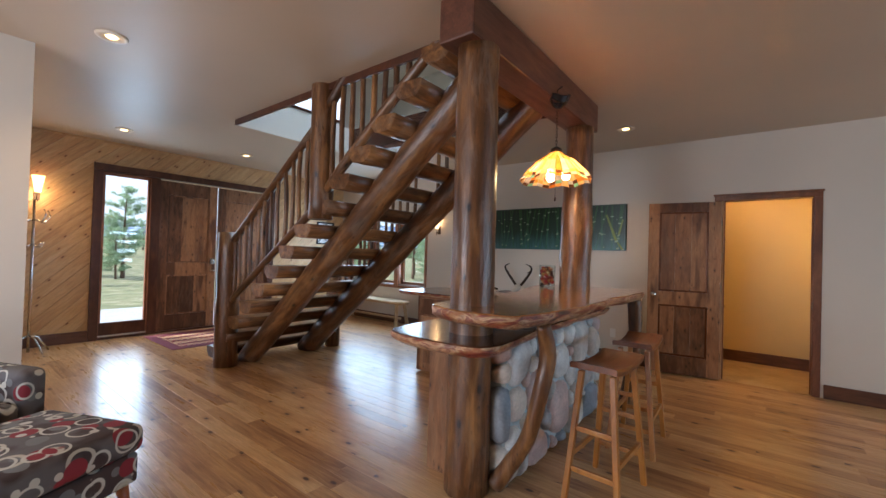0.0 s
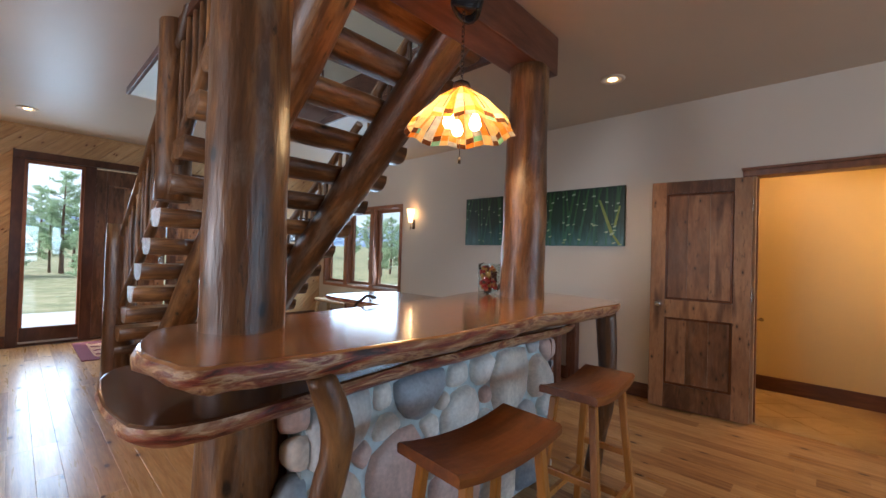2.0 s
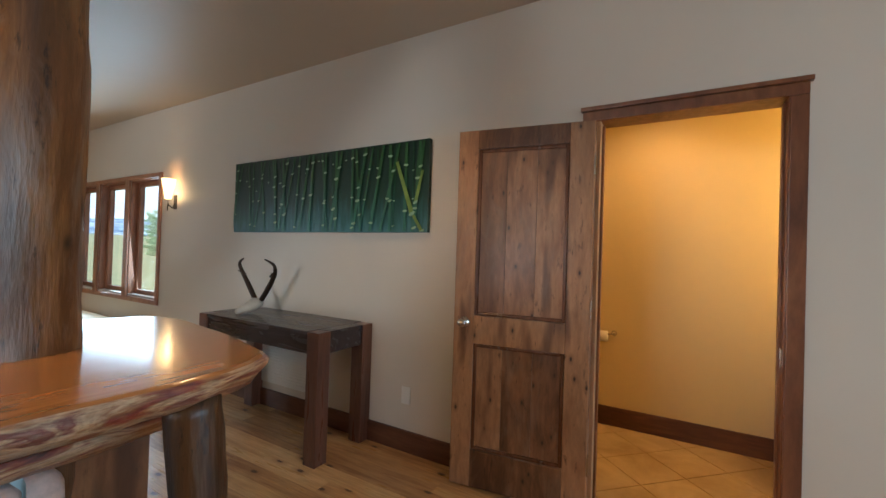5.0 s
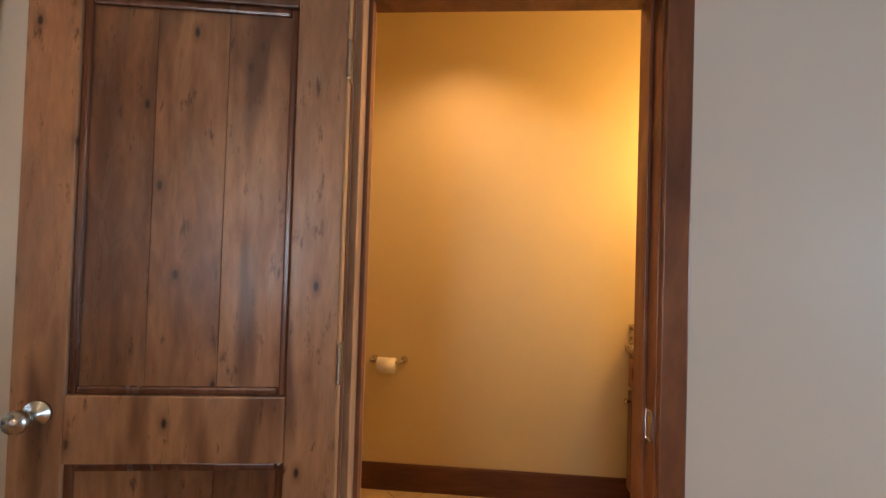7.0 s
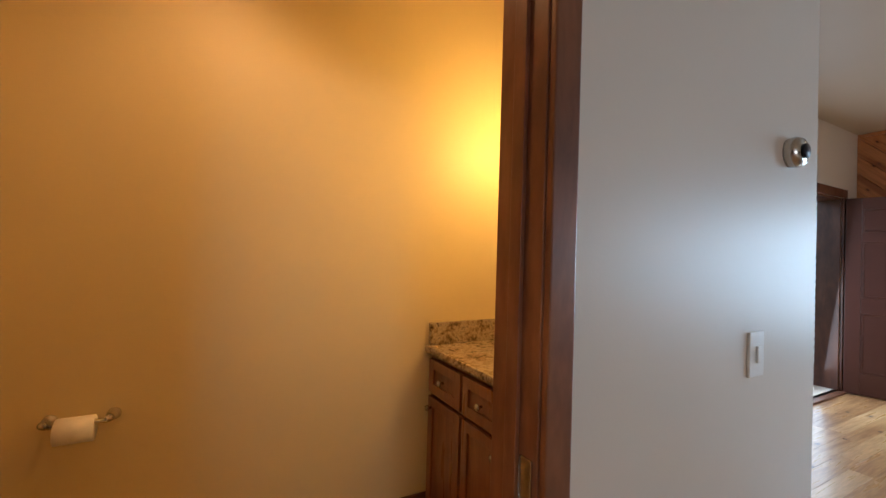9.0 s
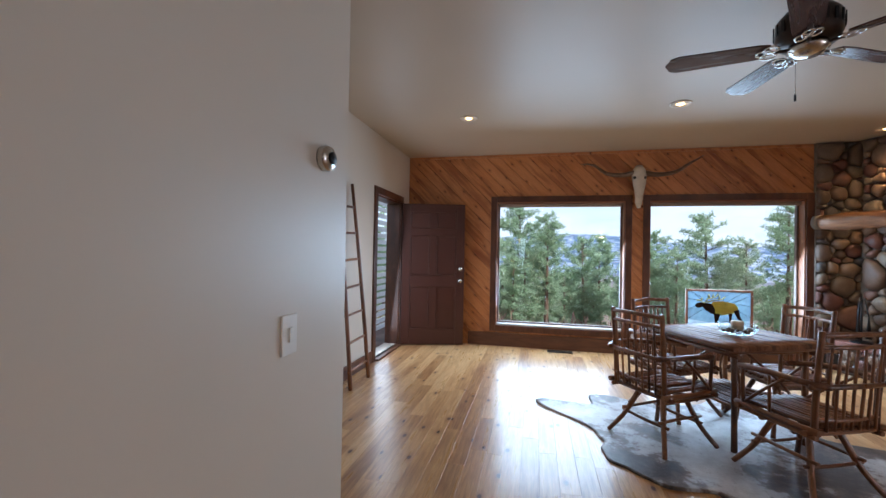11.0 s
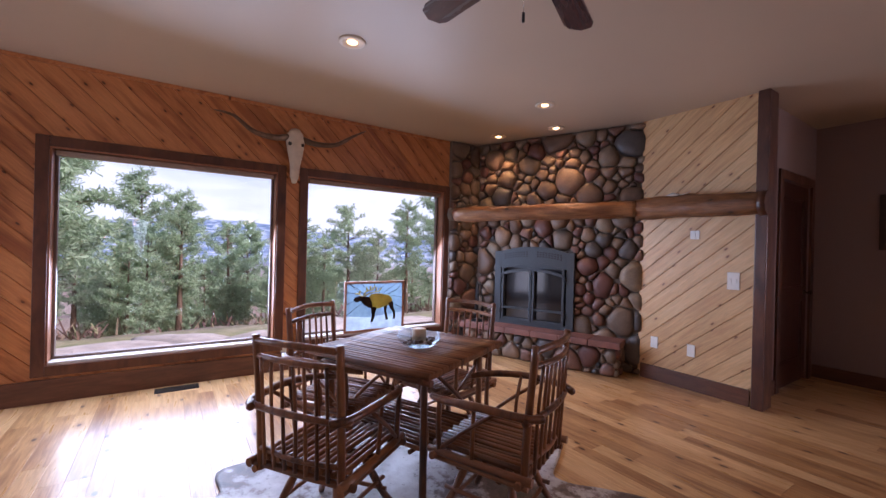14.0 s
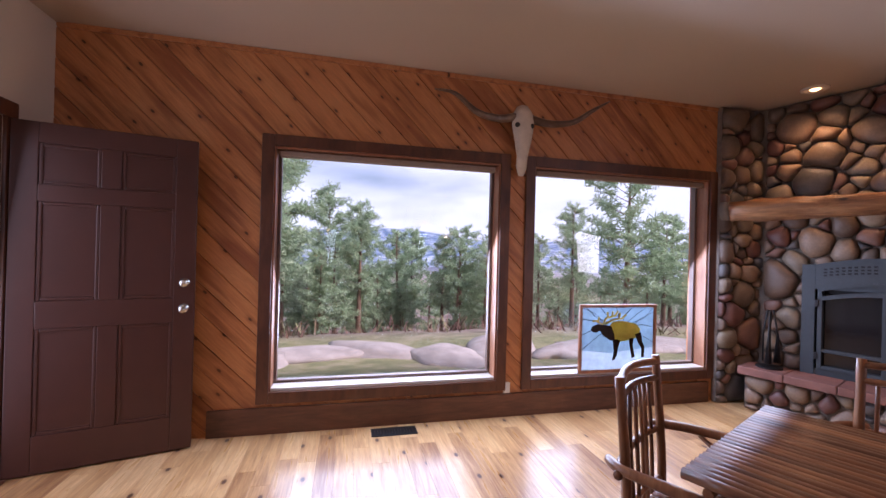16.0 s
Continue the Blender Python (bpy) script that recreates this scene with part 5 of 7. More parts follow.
for k in range(5):
    m = pose(FC[0], FC[1], 2.475, 0, 0, 7 + 72 * k) @ pose(0, 0, 0, 11, 0, 0)
    prof = [(0.17, 0.05), (0.22, 0.062), (0.60, 0.072), (0.64, 0.055), (0.665, 0.0)]
    outline = [(x, -w) for x, w in prof] + [(x, w) for x, w in prof[-2::-1]]
    n = len(outline)
    verts = [(x, y, z) for z in (-0.004, 0.004) for x, y in outline]
    faces = [tuple(range(n - 1, -1, -1)), tuple(range(n, 2 * n))] + [(i, (i + 1) % n, (i + 1) % n + n, i + n) for i in range(n)]
    bl = geo("blade", verts, faces, M_BLADE, fan)
    bl.matrix_basis = m
    for sy in (-1, 0, 1):
        bm = bmesh.new()
        cx_ = 0.165 if sy else 0.19
        pts = [(cx_ + 0.035 * math.cos(t), sy * 0.028 + 0.026 * math.sin(t), -0.012) for t in [j * math.pi / 6 for j in range(13)]]
        tube(bm, pts, 0.005, 6)
        part("blade_iron", bm, M_STEEL, fan, "looped metal blade bracket", True).matrix_basis = m
    stick("blade_arm", [(0.07, 0, -0.012), (0.14, 0, -0.012)], 0.009, M_FAN, fan, seg=8).matrix_basis = m
stick("pull_chain", [(2.66, 3.58, 2.43), (2.66, 3.58, 2.23)], 0.0018, M_STEEL, fan, seg=6)
stick("pull", [(2.66, 3.58, 2.235), (2.66, 3.58, 2.20)], 0.006, M_BLACK, fan, seg=8)

# ---- skull with long horns ----
M_BONE = plain("old_bone", (0.62, 0.54, 0.44), 0.6, var=0.25, scale=12, relief=0.3)
M_HORN = wood("horn", (0.05, 0.025, 0.015), (0.13, 0.075, 0.045), (0.34, 0.23, 0.15), along=(5, 5, 5), rough=0.3, relief=0.1)
skull = tagged(holder("longhorn_skull", (6.05, 3.59, 2.4)), "bleached cattle skull with long curved horns hung between the windows", "wall ornament")
bm = bmesh.new()
tube(bm, [(6.03, 3.59, 2.56), (6.01, 3.59, 2.50), (5.99, 3.59, 2.42), (5.98, 3.59, 2.30), (5.99, 3.59, 2.16), (6.01, 3.59, 2.06), (6.03, 3.59, 2.0)], [0.05, 0.085, 0.095, 0.075, 0.048, 0.045, 0.022], 16, 0.04, 3)
for v in bm.verts:
    v.co.x = 6.03 + (v.co.x - 6.03) * 0.6
part("skull", bm, M_BONE, skull, "", True)
# dark balls at the eyes stand in for the shade of hollow sockets
for sy in (-1, 1):
    bm = bmesh.new()
    bmesh.ops.create_icosphere(bm, subdivisions=2, radius=0.022, matrix=Matrix.Translation((5.975, 3.59 + sy * 0.062, 2.40)))
    part("eye_socket", bm, M_DARK, skull, "", True)
    ends = [(6.02, 3.59 + sy * 0.07, 2.475), (5.99, 3.59 + sy * 0.22, 2.44), (5.95, 3.59 + sy * 0.42, 2.46), (5.93, 3.59 + sy * 0.60, 2.575), (5.95, 3.59 + sy * 0.76, 2.60 if sy > 0 else 2.67)]
    crooked("horn", ends, [0.034, 0.03, 0.024, 0.016, 0.005], M_HORN, skull, seed=71 + sy, seg=12, amp=0.05)

# ---- stained glass elk panel ----
elk = tagged(holder("stained_glass_panel", (6.07, 2.63, 0.325)), "framed stained-glass picture of an elk leaning on the window sill", "stained glass")
EM = Matrix(((0, 1, 0, 6.08), (-1, 0, 0, 2.985), (0, 0, 1, 0.327), (0, 0, 0, 1)))  # x rightwards, y out, z up


def epoly(name, pts, material, d=0.0, parent=None, label="", thick=0.004):
    n = len(pts)
    verts = [(x, y, z) for y in (-d - thick, -d) for x, z in pts]
    faces = [tuple(range(n)), tuple(range(2 * n - 1, n - 1, -1))] + [(i, i + n, (i + 1) % n + n, (i + 1) % n) for i in range(n)]
    o = geo(name, verts, faces, material, parent or elk, label)
    o.matrix_basis = EM
    bm2 = bmesh.new()
    bm2.from_mesh(o.data)
    bmesh.ops.recalc_face_normals(bm2, faces=bm2.faces)
    bm2.to_mesh(o.data)
    bm2.free()
    return o


def stained(name, c, solid=0.55):
    m, nt, b = mat(name, 0.25)
    out = nt.nodes["Material Output"]
    tr, mx, tl = nt.nodes.new("ShaderNodeBsdfTransparent"), nt.nodes.new("ShaderNodeMixShader"), nt.nodes.new("ShaderNodeBsdfTranslucent")
    mx2 = nt.nodes.new("ShaderNodeMixShader")
    n = tex(nt, coords(nt), 14, 3)
    col = ramp(nt, n, [(0.3, tuple(k * 0.8 for k in c)), (0.7, c)])
    nt.links.new(col, b.inputs["Base Color"])
    nt.links.new(col, tl.inputs[0])
    nt.links.new(col, tr.inputs[0])
    mx.inputs[0].default_value = solid
    nt.links.new(tr.outputs[0], mx.inputs[1])
    nt.links.new(tl.outputs[0], mx.inputs[2])
    mx2.inputs[0].default_value = 0.25
    nt.links.new(mx.outputs[0], mx2.inputs[1])
    nt.links.new(b.outputs[0], mx2.inputs[2])
    nt.links.new(mx2.outputs[0], out.inputs[0])
    return m


G_SKY, G_SNOW, G_YEL, G_BRN = stained("sky_glass", (0.36, 0.45, 0.50), 0.85), stained("snow_glass", (0.60, 0.66, 0.70), 0.7), stained("amber_glass", (0.85, 0.62, 0.16), 0.75), stained("brown_glass", (0.06, 0.03, 0.02), 0.95)
for b in ((0, 0.025, -0.015, 0.01, 0, 0.60), (0.755, 0.78, -0.015, 0.01, 0, 0.60), (0.025, 0.755, -0.015, 0.01, 0, 0.025), (0.025, 0.755, -0.015, 0.01, 0.575, 0.60)):
    block("frame_bar", b, M_JAMB, elk, "brown wooden frame", 0.003).matrix_basis = EM
epoly("sky_pane", [(0.025, 0.20), (0.3, 0.17), (0.755, 0.21), (0.755, 0.575), (0.025, 0.575)], G_SKY)
epoly("snow_pane", [(0.025, 0.025), (0.755, 0.025), (0.755, 0.209), (0.3, 0.169), (0.025, 0.199)], G_SNOW)
epoly("body_piece", [(0.29, 0.40), (0.33, 0.445), (0.42, 0.455), (0.50, 0.44), (0.57, 0.425), (0.615, 0.375), (0.60, 0.31), (0.52, 0.285), (0.42, 0.27), (0.34, 0.265), (0.31, 0.31)], G_YEL, 0.005, label="amber glass body")
epoly("neck_piece", [(0.165, 0.415), (0.24, 0.425), (0.31, 0.41), (0.345, 0.34), (0.35, 0.275), (0.30, 0.285), (0.235, 0.325)], G_BRN, 0.010, label="dark brown glass neck")
epoly("head_piece", [(0.105, 0.385), (0.125, 0.415), (0.18, 0.43), (0.225, 0.42), (0.20, 0.375), (0.16, 0.355), (0.13, 0.36)], G_BRN, 0.0145)
for pts in ([(0.33, 0.29), (0.385, 0.29), (0.375, 0.20), (0.36, 0.115), (0.33, 0.105), (0.345, 0.19)], [(0.37, 0.29), (0.405, 0.28), (0.385, 0.21), (0.375, 0.14), (0.355, 0.14), (0.365, 0.2)],
            [(0.50, 0.295), (0.545, 0.30), (0.535, 0.23), (0.56, 0.13), (0.53, 0.12), (0.51, 0.21)], [(0.56, 0.33), (0.62, 0.35), (0.635, 0.26), (0.66, 0.22), (0.655, 0.125), (0.63, 0.125), (0.63, 0.205), (0.595, 0.25)]):
    epoly("leg_piece", pts, G_BRN, 0.010)
for pts in ([(0.22, 0.425), (0.16, 0.46), (0.13, 0.455)], [(0.23, 0.425), (0.26, 0.48), (0.35, 0.50), (0.38, 0.545)], [(0.28, 0.49), (0.27, 0.535)], [(0.32, 0.50), (0.325, 0.54)], [(0.25, 0.43), (0.33, 0.465), (0.42, 0.475), (0.46, 0.51)], [(0.39, 0.47), (0.40, 0.525)], [(0.18, 0.455), (0.19, 0.49)]):
    stick("antler_line", [(x, -0.012, z) for x, z in pts], 0.008, G_YEL, elk, seg=6).matrix_basis = EM
rnd = random.Random(9)
for k in range(13):
    a = radians(-20 + k * 19)
    p0 = (0.40 + 0.15 * math.cos(a), 0.40 + 0.05 * math.sin(a))
    p1 = (min(0.755, max(0.025, 0.40 + 0.5 * math.cos(a))), min(0.575, max(0.12, 0.40 + 0.42 * math.sin(a))))
    md = ((p0[0] + p1[0]) / 2 + rnd.uniform(-0.03, 0.03), (p0[1] + p1[1]) / 2 + rnd.uniform(-0.03, 0.03))
    stick("lead_line", [(p[0], -0.005, p[1]) for p in (p0, md, p1)], 0.0025, M_BLACK, elk, seg=5).matrix_basis = EM

# ---- wall plates, vents ----
def plate(name, m, w, h, label, cat, knobbed=0, t=0.008):
    top = tagged(new(name), label, cat)
    top.matrix_basis = m
    block("cover", (-w / 2, w / 2, -t, 0, -h / 2, h / 2), M_WHITE, top, bevel=0.003).matrix_basis = m
    for k in range(knobbed):
        x = (k - (knobbed - 1) / 2) * 0.045
        block("toggle", (x - 0.008, x + 0.008, -t - 0.006, -t, -0.022, 0.022), M_WHITE, top, bevel=0.002).matrix_basis = m
    return top


NM = Matrix.Identity(4)
def on_north(x, z, y=N_Y):
    return Matrix.Translation((x, y, z))


def on_pine(x, z):
    return Matrix.Translation((x, 0.349, z)) @ Matrix.Rotation(math.pi, 4, "Z")


plate("light_switch", on_north(1.19, 1.09), 0.075, 0.12, "white wall switch beside the thermostat", "switch", 1)
plate("wall_outlet", on_north(-1.53, 0.37), 0.07, 0.115, "white wall outlet near the open alder door", "outlet", 0)
plate("thermostat_plate", on_pine(3.50, 1.54), 0.085, 0.085, "small pale thermostat on the pale pine wall", "thermostat", 1)
plate("light_switch", on_pine(3.16, 1.11), 0.10, 0.16, "pale double switch plate on the pale pine wall", "switch", 2)
plate("wall_outlet", on_pine(3.51, 0.39), 0.075, 0.12, "bluish white outlet low on the pale pine wall", "outlet", 0)
plate("wall_outlet", on_pine(3.88, 0.40), 0.075, 0.12, "tan outlet low beside the river stones", "outlet", 0)
plate("wall_outlet", EAST @ Matrix.Translation((-3.64, -0.002, 0.23)), 0.06, 0.10, "brown outlet between the picture windows", "outlet", 0)
plate("light_switch", Matrix.Translation((2.15, N2_Y, 1.08)), 0.13, 0.12, "white triple switch on the wall beside the ladder", "switch", 3)
th = tagged(holder("thermostat", (1.37, N_Y, 1.66)), "round silver thermostat on the white wall end", "thermostat")
bm = bmesh.new()
lathe(bm, [(0.001, 0), (0.042, 0), (0.045, 0.02), (0.038, 0.034), (0.001, 0.038)], 28)
part("dial", bm, M_STEEL, th, "", True).matrix_basis = Matrix.Translation((1.37, N_Y, 1.66)) @ Matrix.Rotation(radians(90), 4, "X")
bm = bmesh.new()
lathe(bm, [(0.001, 0.038), (0.022, 0.038), (0.02, 0.044), (0.001, 0.045)], 24)
part("face", bm, M_BLACK, th, "dark dial face", True).matrix_basis = Matrix.Translation((1.37, N_Y, 1.66)) @ Matrix.Rotation(radians(90), 4, "X")


def grille(name, x0, x1, y0, y1, z0, z1, axis, n, label, m_frame, m_slat):
    top = tagged(holder(name, ((x0 + x1) / 2, (y0 + y1) / 2, z0)), label, "vent")
    block("frame", (x0, x1, y0, y1, z0, z1), m_frame, top, bevel=0.002)
    for k in range(n):
        t = (k + 0.5) / n
        if axis == "floor":
            y = y0 + 0.02 + (y1 - y0 - 0.04) * t
            block("slat", (x0 + 0.02, x1 - 0.02, y - 0.004, y + 0.004, z1, z1 + 0.003), m_slat, top, bevel=0)
        else:
            z = z0 + 0.02 + (z1 - z0 - 0.04) * t
            block("slat", (x0 + 0.02, x1 - 0.02, y0 - 0.004, y0, z - 0.004, z + 0.006), m_slat, top, bevel=0)
    return top


grille("floor_vent", 5.89, 6.02, 4.42, 4.76, 0.002, 0.008, "floor", 14, "dark metal floor vent beneath the picture window", M_BLACK, M_BRONZE)
grille("wall_vent", -3.05, -2.40, N_Y - 0.012, N_Y, 0.20, 0.62, "wall", 16, "white return-air grille low on the wall behind the table", M_WHITE, M_WHITE)

# ---- bamboo picture ----
m, nt, b = mat("bamboo_dark", 0.35)
tc = nt.nodes.new("ShaderNodeTexCoord")
sp = nt.nodes.new("ShaderNodeSeparateXYZ")
nt.links.new(tc.outputs["Object"], sp.inputs[0])
hz = calc(nt, "MULTIPLY", calc(nt, "SUBTRACT", sp.outputs[2], 1.47), 1.6)
wv_ = tex(nt, coords(nt, (9, 1, 1.5)), 3.0, 3, 0.6)
hz = calc(nt, "ADD", hz, calc(nt, "MULTIPLY", calc(nt, "SUBTRACT", wv_, 0.5), 0.5))
nt.links.new(ramp(nt, hz, [(0.0, (0.06, 0.16, 0.17)), (0.15, (0.03, 0.10, 0.085)), (0.38, (0.008, 0.036, 0.018)), (1.0, (0.006, 0.020, 0.008))]), b.inputs["Base Color"])
M_BAMD = m


def bamboo(name, c0, c1):
    m, nt, b = mat(name, 0.35)
    tc = nt.nodes.new("ShaderNodeTexCoord")
    sp = nt.nodes.new("ShaderNodeSeparateXYZ")
    nt.links.new(tc.outputs["Object"], sp.inputs[0])
    hz = calc(nt, "MULTIPLY", calc(nt, "SUBTRACT", sp.outputs[2], 1.47), 1.6)
    base = ramp(nt, hz, [(0.0, c0), (0.6, c1)])
    f = tex(nt, coords(nt, (12, 1, 2)), 6, 3)
    nt.links.new(mix(nt, 0.6, base, ramp(nt, f, [(0.3, 0.3), (0.7, 1.0)]), "MULTIPLY"), b.inputs["Base Color"])
    return m


B1, B2 = bamboo("bamboo_mid", (0.03, 0.12, 0.09), (0.010, 0.055, 0.016)), bamboo("bamboo_light", (0.055, 0.19, 0.14), (0.030, 0.105, 0.026))
B3 = plain("bamboo_node", (0.30, 0.42, 0.25), 0.4)
B4 = plain("bamboo_yellow", (0.22, 0.30, 0.05), 0.4, var=0.4, scale=8)
art = tagged(holder("bamboo_picture", (-2.47, 5.70, 1.78)), "long canvas painting of dark green bamboo stalks on the beige wall", "picture")
block("canvas", (-3.46, -1.385, 5.625, 5.658, 1.462, 2.078), M_BAMD, art)
rnd = random.Random(21)


def quad(name, material, x0, z0, w0, x1, z1, w1, y):
    """A painted stroke from a narrow upper end (w0) to a wider lower end (w1)."""
    d = Vector((x1 - x0, 0, z1 - z0)).normalized()
    s = Vector((-d.z, 0, d.x))
    lim = lambda v: (max(-3.455, min(-1.39, v.x)), v.y, max(1.466, min(2.074, v.z)))
    p, q = Vector((x0, y, z0)), Vector((x1, y, z1))
    v = [lim(p - s * w0 / 2), lim(p + s * w0 / 2), lim(q + s * w1 / 2), lim(q - s * w1 / 2)]
    v += [(i[0], y + 0.0006, i[2]) for i in v]
    geo(name, v, [(0, 3, 2, 1), (0, 1, 5, 4), (1, 2, 6, 5), (2, 3, 7, 6), (3, 0, 4, 7)], material, art)


def node_mark(x, z, w, slope, y):
    """The pale flared lip under a bamboo segment."""
    c, s_ = math.cos(slope), math.sin(slope)
    pts = [(-0.62, -0.10), (-0.30, -0.26), (0.25, -0.22), (0.66, 0.12), (0.42, 0.30), (-0.38, 0.22)]
    v = [(max(-3.455, min(-1.39, x + w * (a * c - b_ * s_))), y, max(1.466, min(2.074, z + w * (a * s_ + b_ * c)))) for a, b_ in pts]
    geo("joint", v + [(i[0], y + 0.0006, i[2]) for i in v], [(0, 1, 2, 3, 4, 5)] + [(i, i + 6, (i + 1) % 6 + 6, (i + 1) % 6) for i in range(6)], B3, art)


for k in range(42):
    x = -3.44 + k * 0.0495 + rnd.uniform(-0.012, 0.012)
    near_ = k % 3 > 0
    lean = rnd.uniform(-0.26, 0.12) if near_ else rnd.uniform(-0.06, 0.06)
    w = rnd.uniform(0.020, 0.034) if near_ else rnd.uniform(0.014, 0.022)
    yy = 5.6240 - 0.0001 * k - (0.006 if near_ else 0)
    z = 2.074
    seg_ = rnd.uniform(0.05, 0.26)
    while z > 1.50:
        z2 = max(1.468, z - seg_)
        xa, xb = x + lean * (2.074 - z), x + lean * (2.074 - z2)
        quad("stalk", B2 if near_ else B1, xa, z - 0.006, w * 0.62, xb, z2, w * 0.95, yy)
        if z2 > 1.48:
            node_mark(xb, z2, w * 1.05, rnd.uniform(-0.25, 0.25), yy - 0.0012)
        z = z2
        seg_ = rnd.uniform(0.16, 0.34)
        if not near_ and rnd.random() < 0.5:
            break
for x0_, z0_, x1_, z1_, w in ((-1.635, 1.94, -1.50, 1.585, 0.034), (-1.49, 1.575, -1.42, 1.468, 0.028), (-1.425, 1.87, -1.475, 1.66, 0.026)):
    quad("leaning_stalk", B4, x0_, z0_, w * 0.7, x1_, z1_, w, 5.6108)
    node_mark(x1_, z1_, w * 1.3, 0.3, 5.6098)

# ---- console table ----
M_CON = wood("console_dark", (0.018, 0.012, 0.012), (0.045, 0.028, 0.026), (0.08, 0.05, 0.045), along=(1, 8, 8), rough=0.25, relief=0.05)
M_CONL = wood("console_leg", (0.06, 0.022, 0.014), (0.13, 0.052, 0.032), (0.19, 0.085, 0.055), along=(8, 8, 1), rough=0.3, relief=0.08)
con = tagged(holder("console_table", (-2.48, 5.4, 0)), "dark wooden console table with thick square legs against the wall", "table")
x0, x1, y0, y1 = -3.12, -1.84, 5.16, 5.66
for a in (x0, x1 - 0.10):
    for c in (y0, y1 - 0.10):
        block("leg", (a, a + 0.10, c, c + 0.10, 0.003, 0.818), M_CONL, con, "reddish brown square leg")
for b in ((x0 + 0.101, x1 - 0.101, y0 + 0.01, y0 + 0.05, 0.68, 0.80), (x0 + 0.101, x1 - 0.101, y1 - 0.05, y1 - 0.01, 0.68, 0.80), (x0 + 0.01, x0 + 0.05, y0 + 0.101, y1 - 0.101, 0.68, 0.80), (x1 - 0.05, x1 - 0.01, y0 + 0.101, y1 - 0.101, 0.68, 0.80)):
    block("apron", b, M_CON, con)
block("tabletop", (x0 + 0.101, x1 - 0.101, y0, y1, 0.801, 0.82), M_CON, con)
for a in (x0, x1 - 0.1):
    block("tabletop_end", (a + 0.001, a + 0.099, y0 + 0.101, y1 - 0.101, 0.801, 0.82), M_CON, con)

ant = tagged(holder("antler_skull", (-2.83, 5.42, 0.82)), "small pale skull with curved dark pronghorns on the console table", "ornament")
bm = bmesh.new()
tube(bm, [(-2.83, 5.47, 0.90), (-2.83, 5.42, 0.885), (-2.83, 5.34, 0.86), (-2.83, 5.27, 0.84)], [0.035, 0.05, 0.035, 0.018], 12, 0.08, 2)
part("skull", bm, M_BONE, ant, "", True)
for sx in (-1, 1):
    crooked("horn", [(-2.83 + sx * 0.04, 5.45, 0.92), (-2.83 + sx * 0.12, 5.45, 1.02), (-2.83 + sx * 0.20, 5.44, 1.13), (-2.83 + sx * 0.21, 5.42, 1.20), (-2.83 + sx * 0.13, 5.40, 1.24)], [0.02, 0.02, 0.016, 0.012, 0.005], M_BRONZE, ant, seed=81 + sx, seg=10)
    stick("prong", [(-2.83 + sx * 0.155, 5.44, 1.11), (-2.83 + sx * 0.21, 5.41, 1.14)], [0.011, 0.003], M_BRONZE, ant, seg=8)

# ---- sconces ----
M_SHADE = glow("sconce_shade", (1.0, 0.62, 0.28), 2.6)


def sconce(m, label):
    top = tagged(new("wall_sconce"), label, "wall lamp")
    top.matrix_basis = m
    bm = bmesh.new()
    lathe(bm, [(0.03, 0.0), (0.062, 0.20), (0.066, 0.205), (0.058, 0.20), (0.026, 0.004)], 18, (0, 0.075, 0.0))
    part("shade", bm, M_SHADE, top, "lit amber glass shade", True).matrix_basis = m
    for nm, pts, r in (("arm", [(0, 0.075, -0.005), (0, 0.075, -0.06), (0, 0.03, -0.09), (0, 0.004, -0.03)], 0.007), ("finial", [(0, 0.075, -0.05), (0, 0.078, -0.12)], 0.006)):
        stick(nm, pts, r, M_BRONZE, top, seg=8).matrix_basis = m
    block("backplate", (-0.03, 0.03, 0.001, 0.008, -0.10, 0.05), M_BRONZE, top).matrix_basis = m
    return top


sconce(Matrix.Translation((-4.53, N_Y, 1.80)) @ Matrix.Rotation(math.pi, 4, "Z"), "lit amber glass wall sconce beside the casement windows")
sconce(Matrix.Translation((W_X, 0.85, 1.98)) @ Matrix.Rotation(-math.pi / 2, 4, "Z"), "lit amber glass wall sconce on the pale pine wall")

# ---- pendant ----
PX, PY = -1.23, 2.92
pend = tagged(holder("pendant_lamp", (PX, PY, 2.15)), "lit stained-glass pendant lamp in amber and cream hung on a chain", "pendant lamp")


def lit_glass(name, c, e):
    m, nt, b = mat(name, 0.2)
    n = tex(nt, coords(nt), 22, 4, 0.6, 1.0)
    col = ramp(nt, n, [(0.3, tuple(k * 0.6 for k in c)), (0.7, c)])
    nt.links.new(col, b.inputs["Base Color"])
    tl, mx, tr, mx2 = (nt.nodes.new("ShaderNode" + k) for k in ("BsdfTranslucent", "MixShader", "BsdfTransparent", "MixShader"))
    nt.links.new(col, tl.inputs[0])
    nt.links.new(col, tr.inputs[0])
    mx.inputs[0].default_value = 0.25
    nt.links.new(tl.outputs[0], mx.inputs[1])
    nt.links.new(tr.outputs[0], mx.inputs[2])
    mx2.inputs[0].default_value = 0.22
    nt.links.new(mx.outputs[0], mx2.inputs[1])
    nt.links.new(b.outputs[0], mx2.inputs[2])
    nt.links.new(mx2.outputs[0], nt.nodes["Material Output"].inputs[0])
    return m


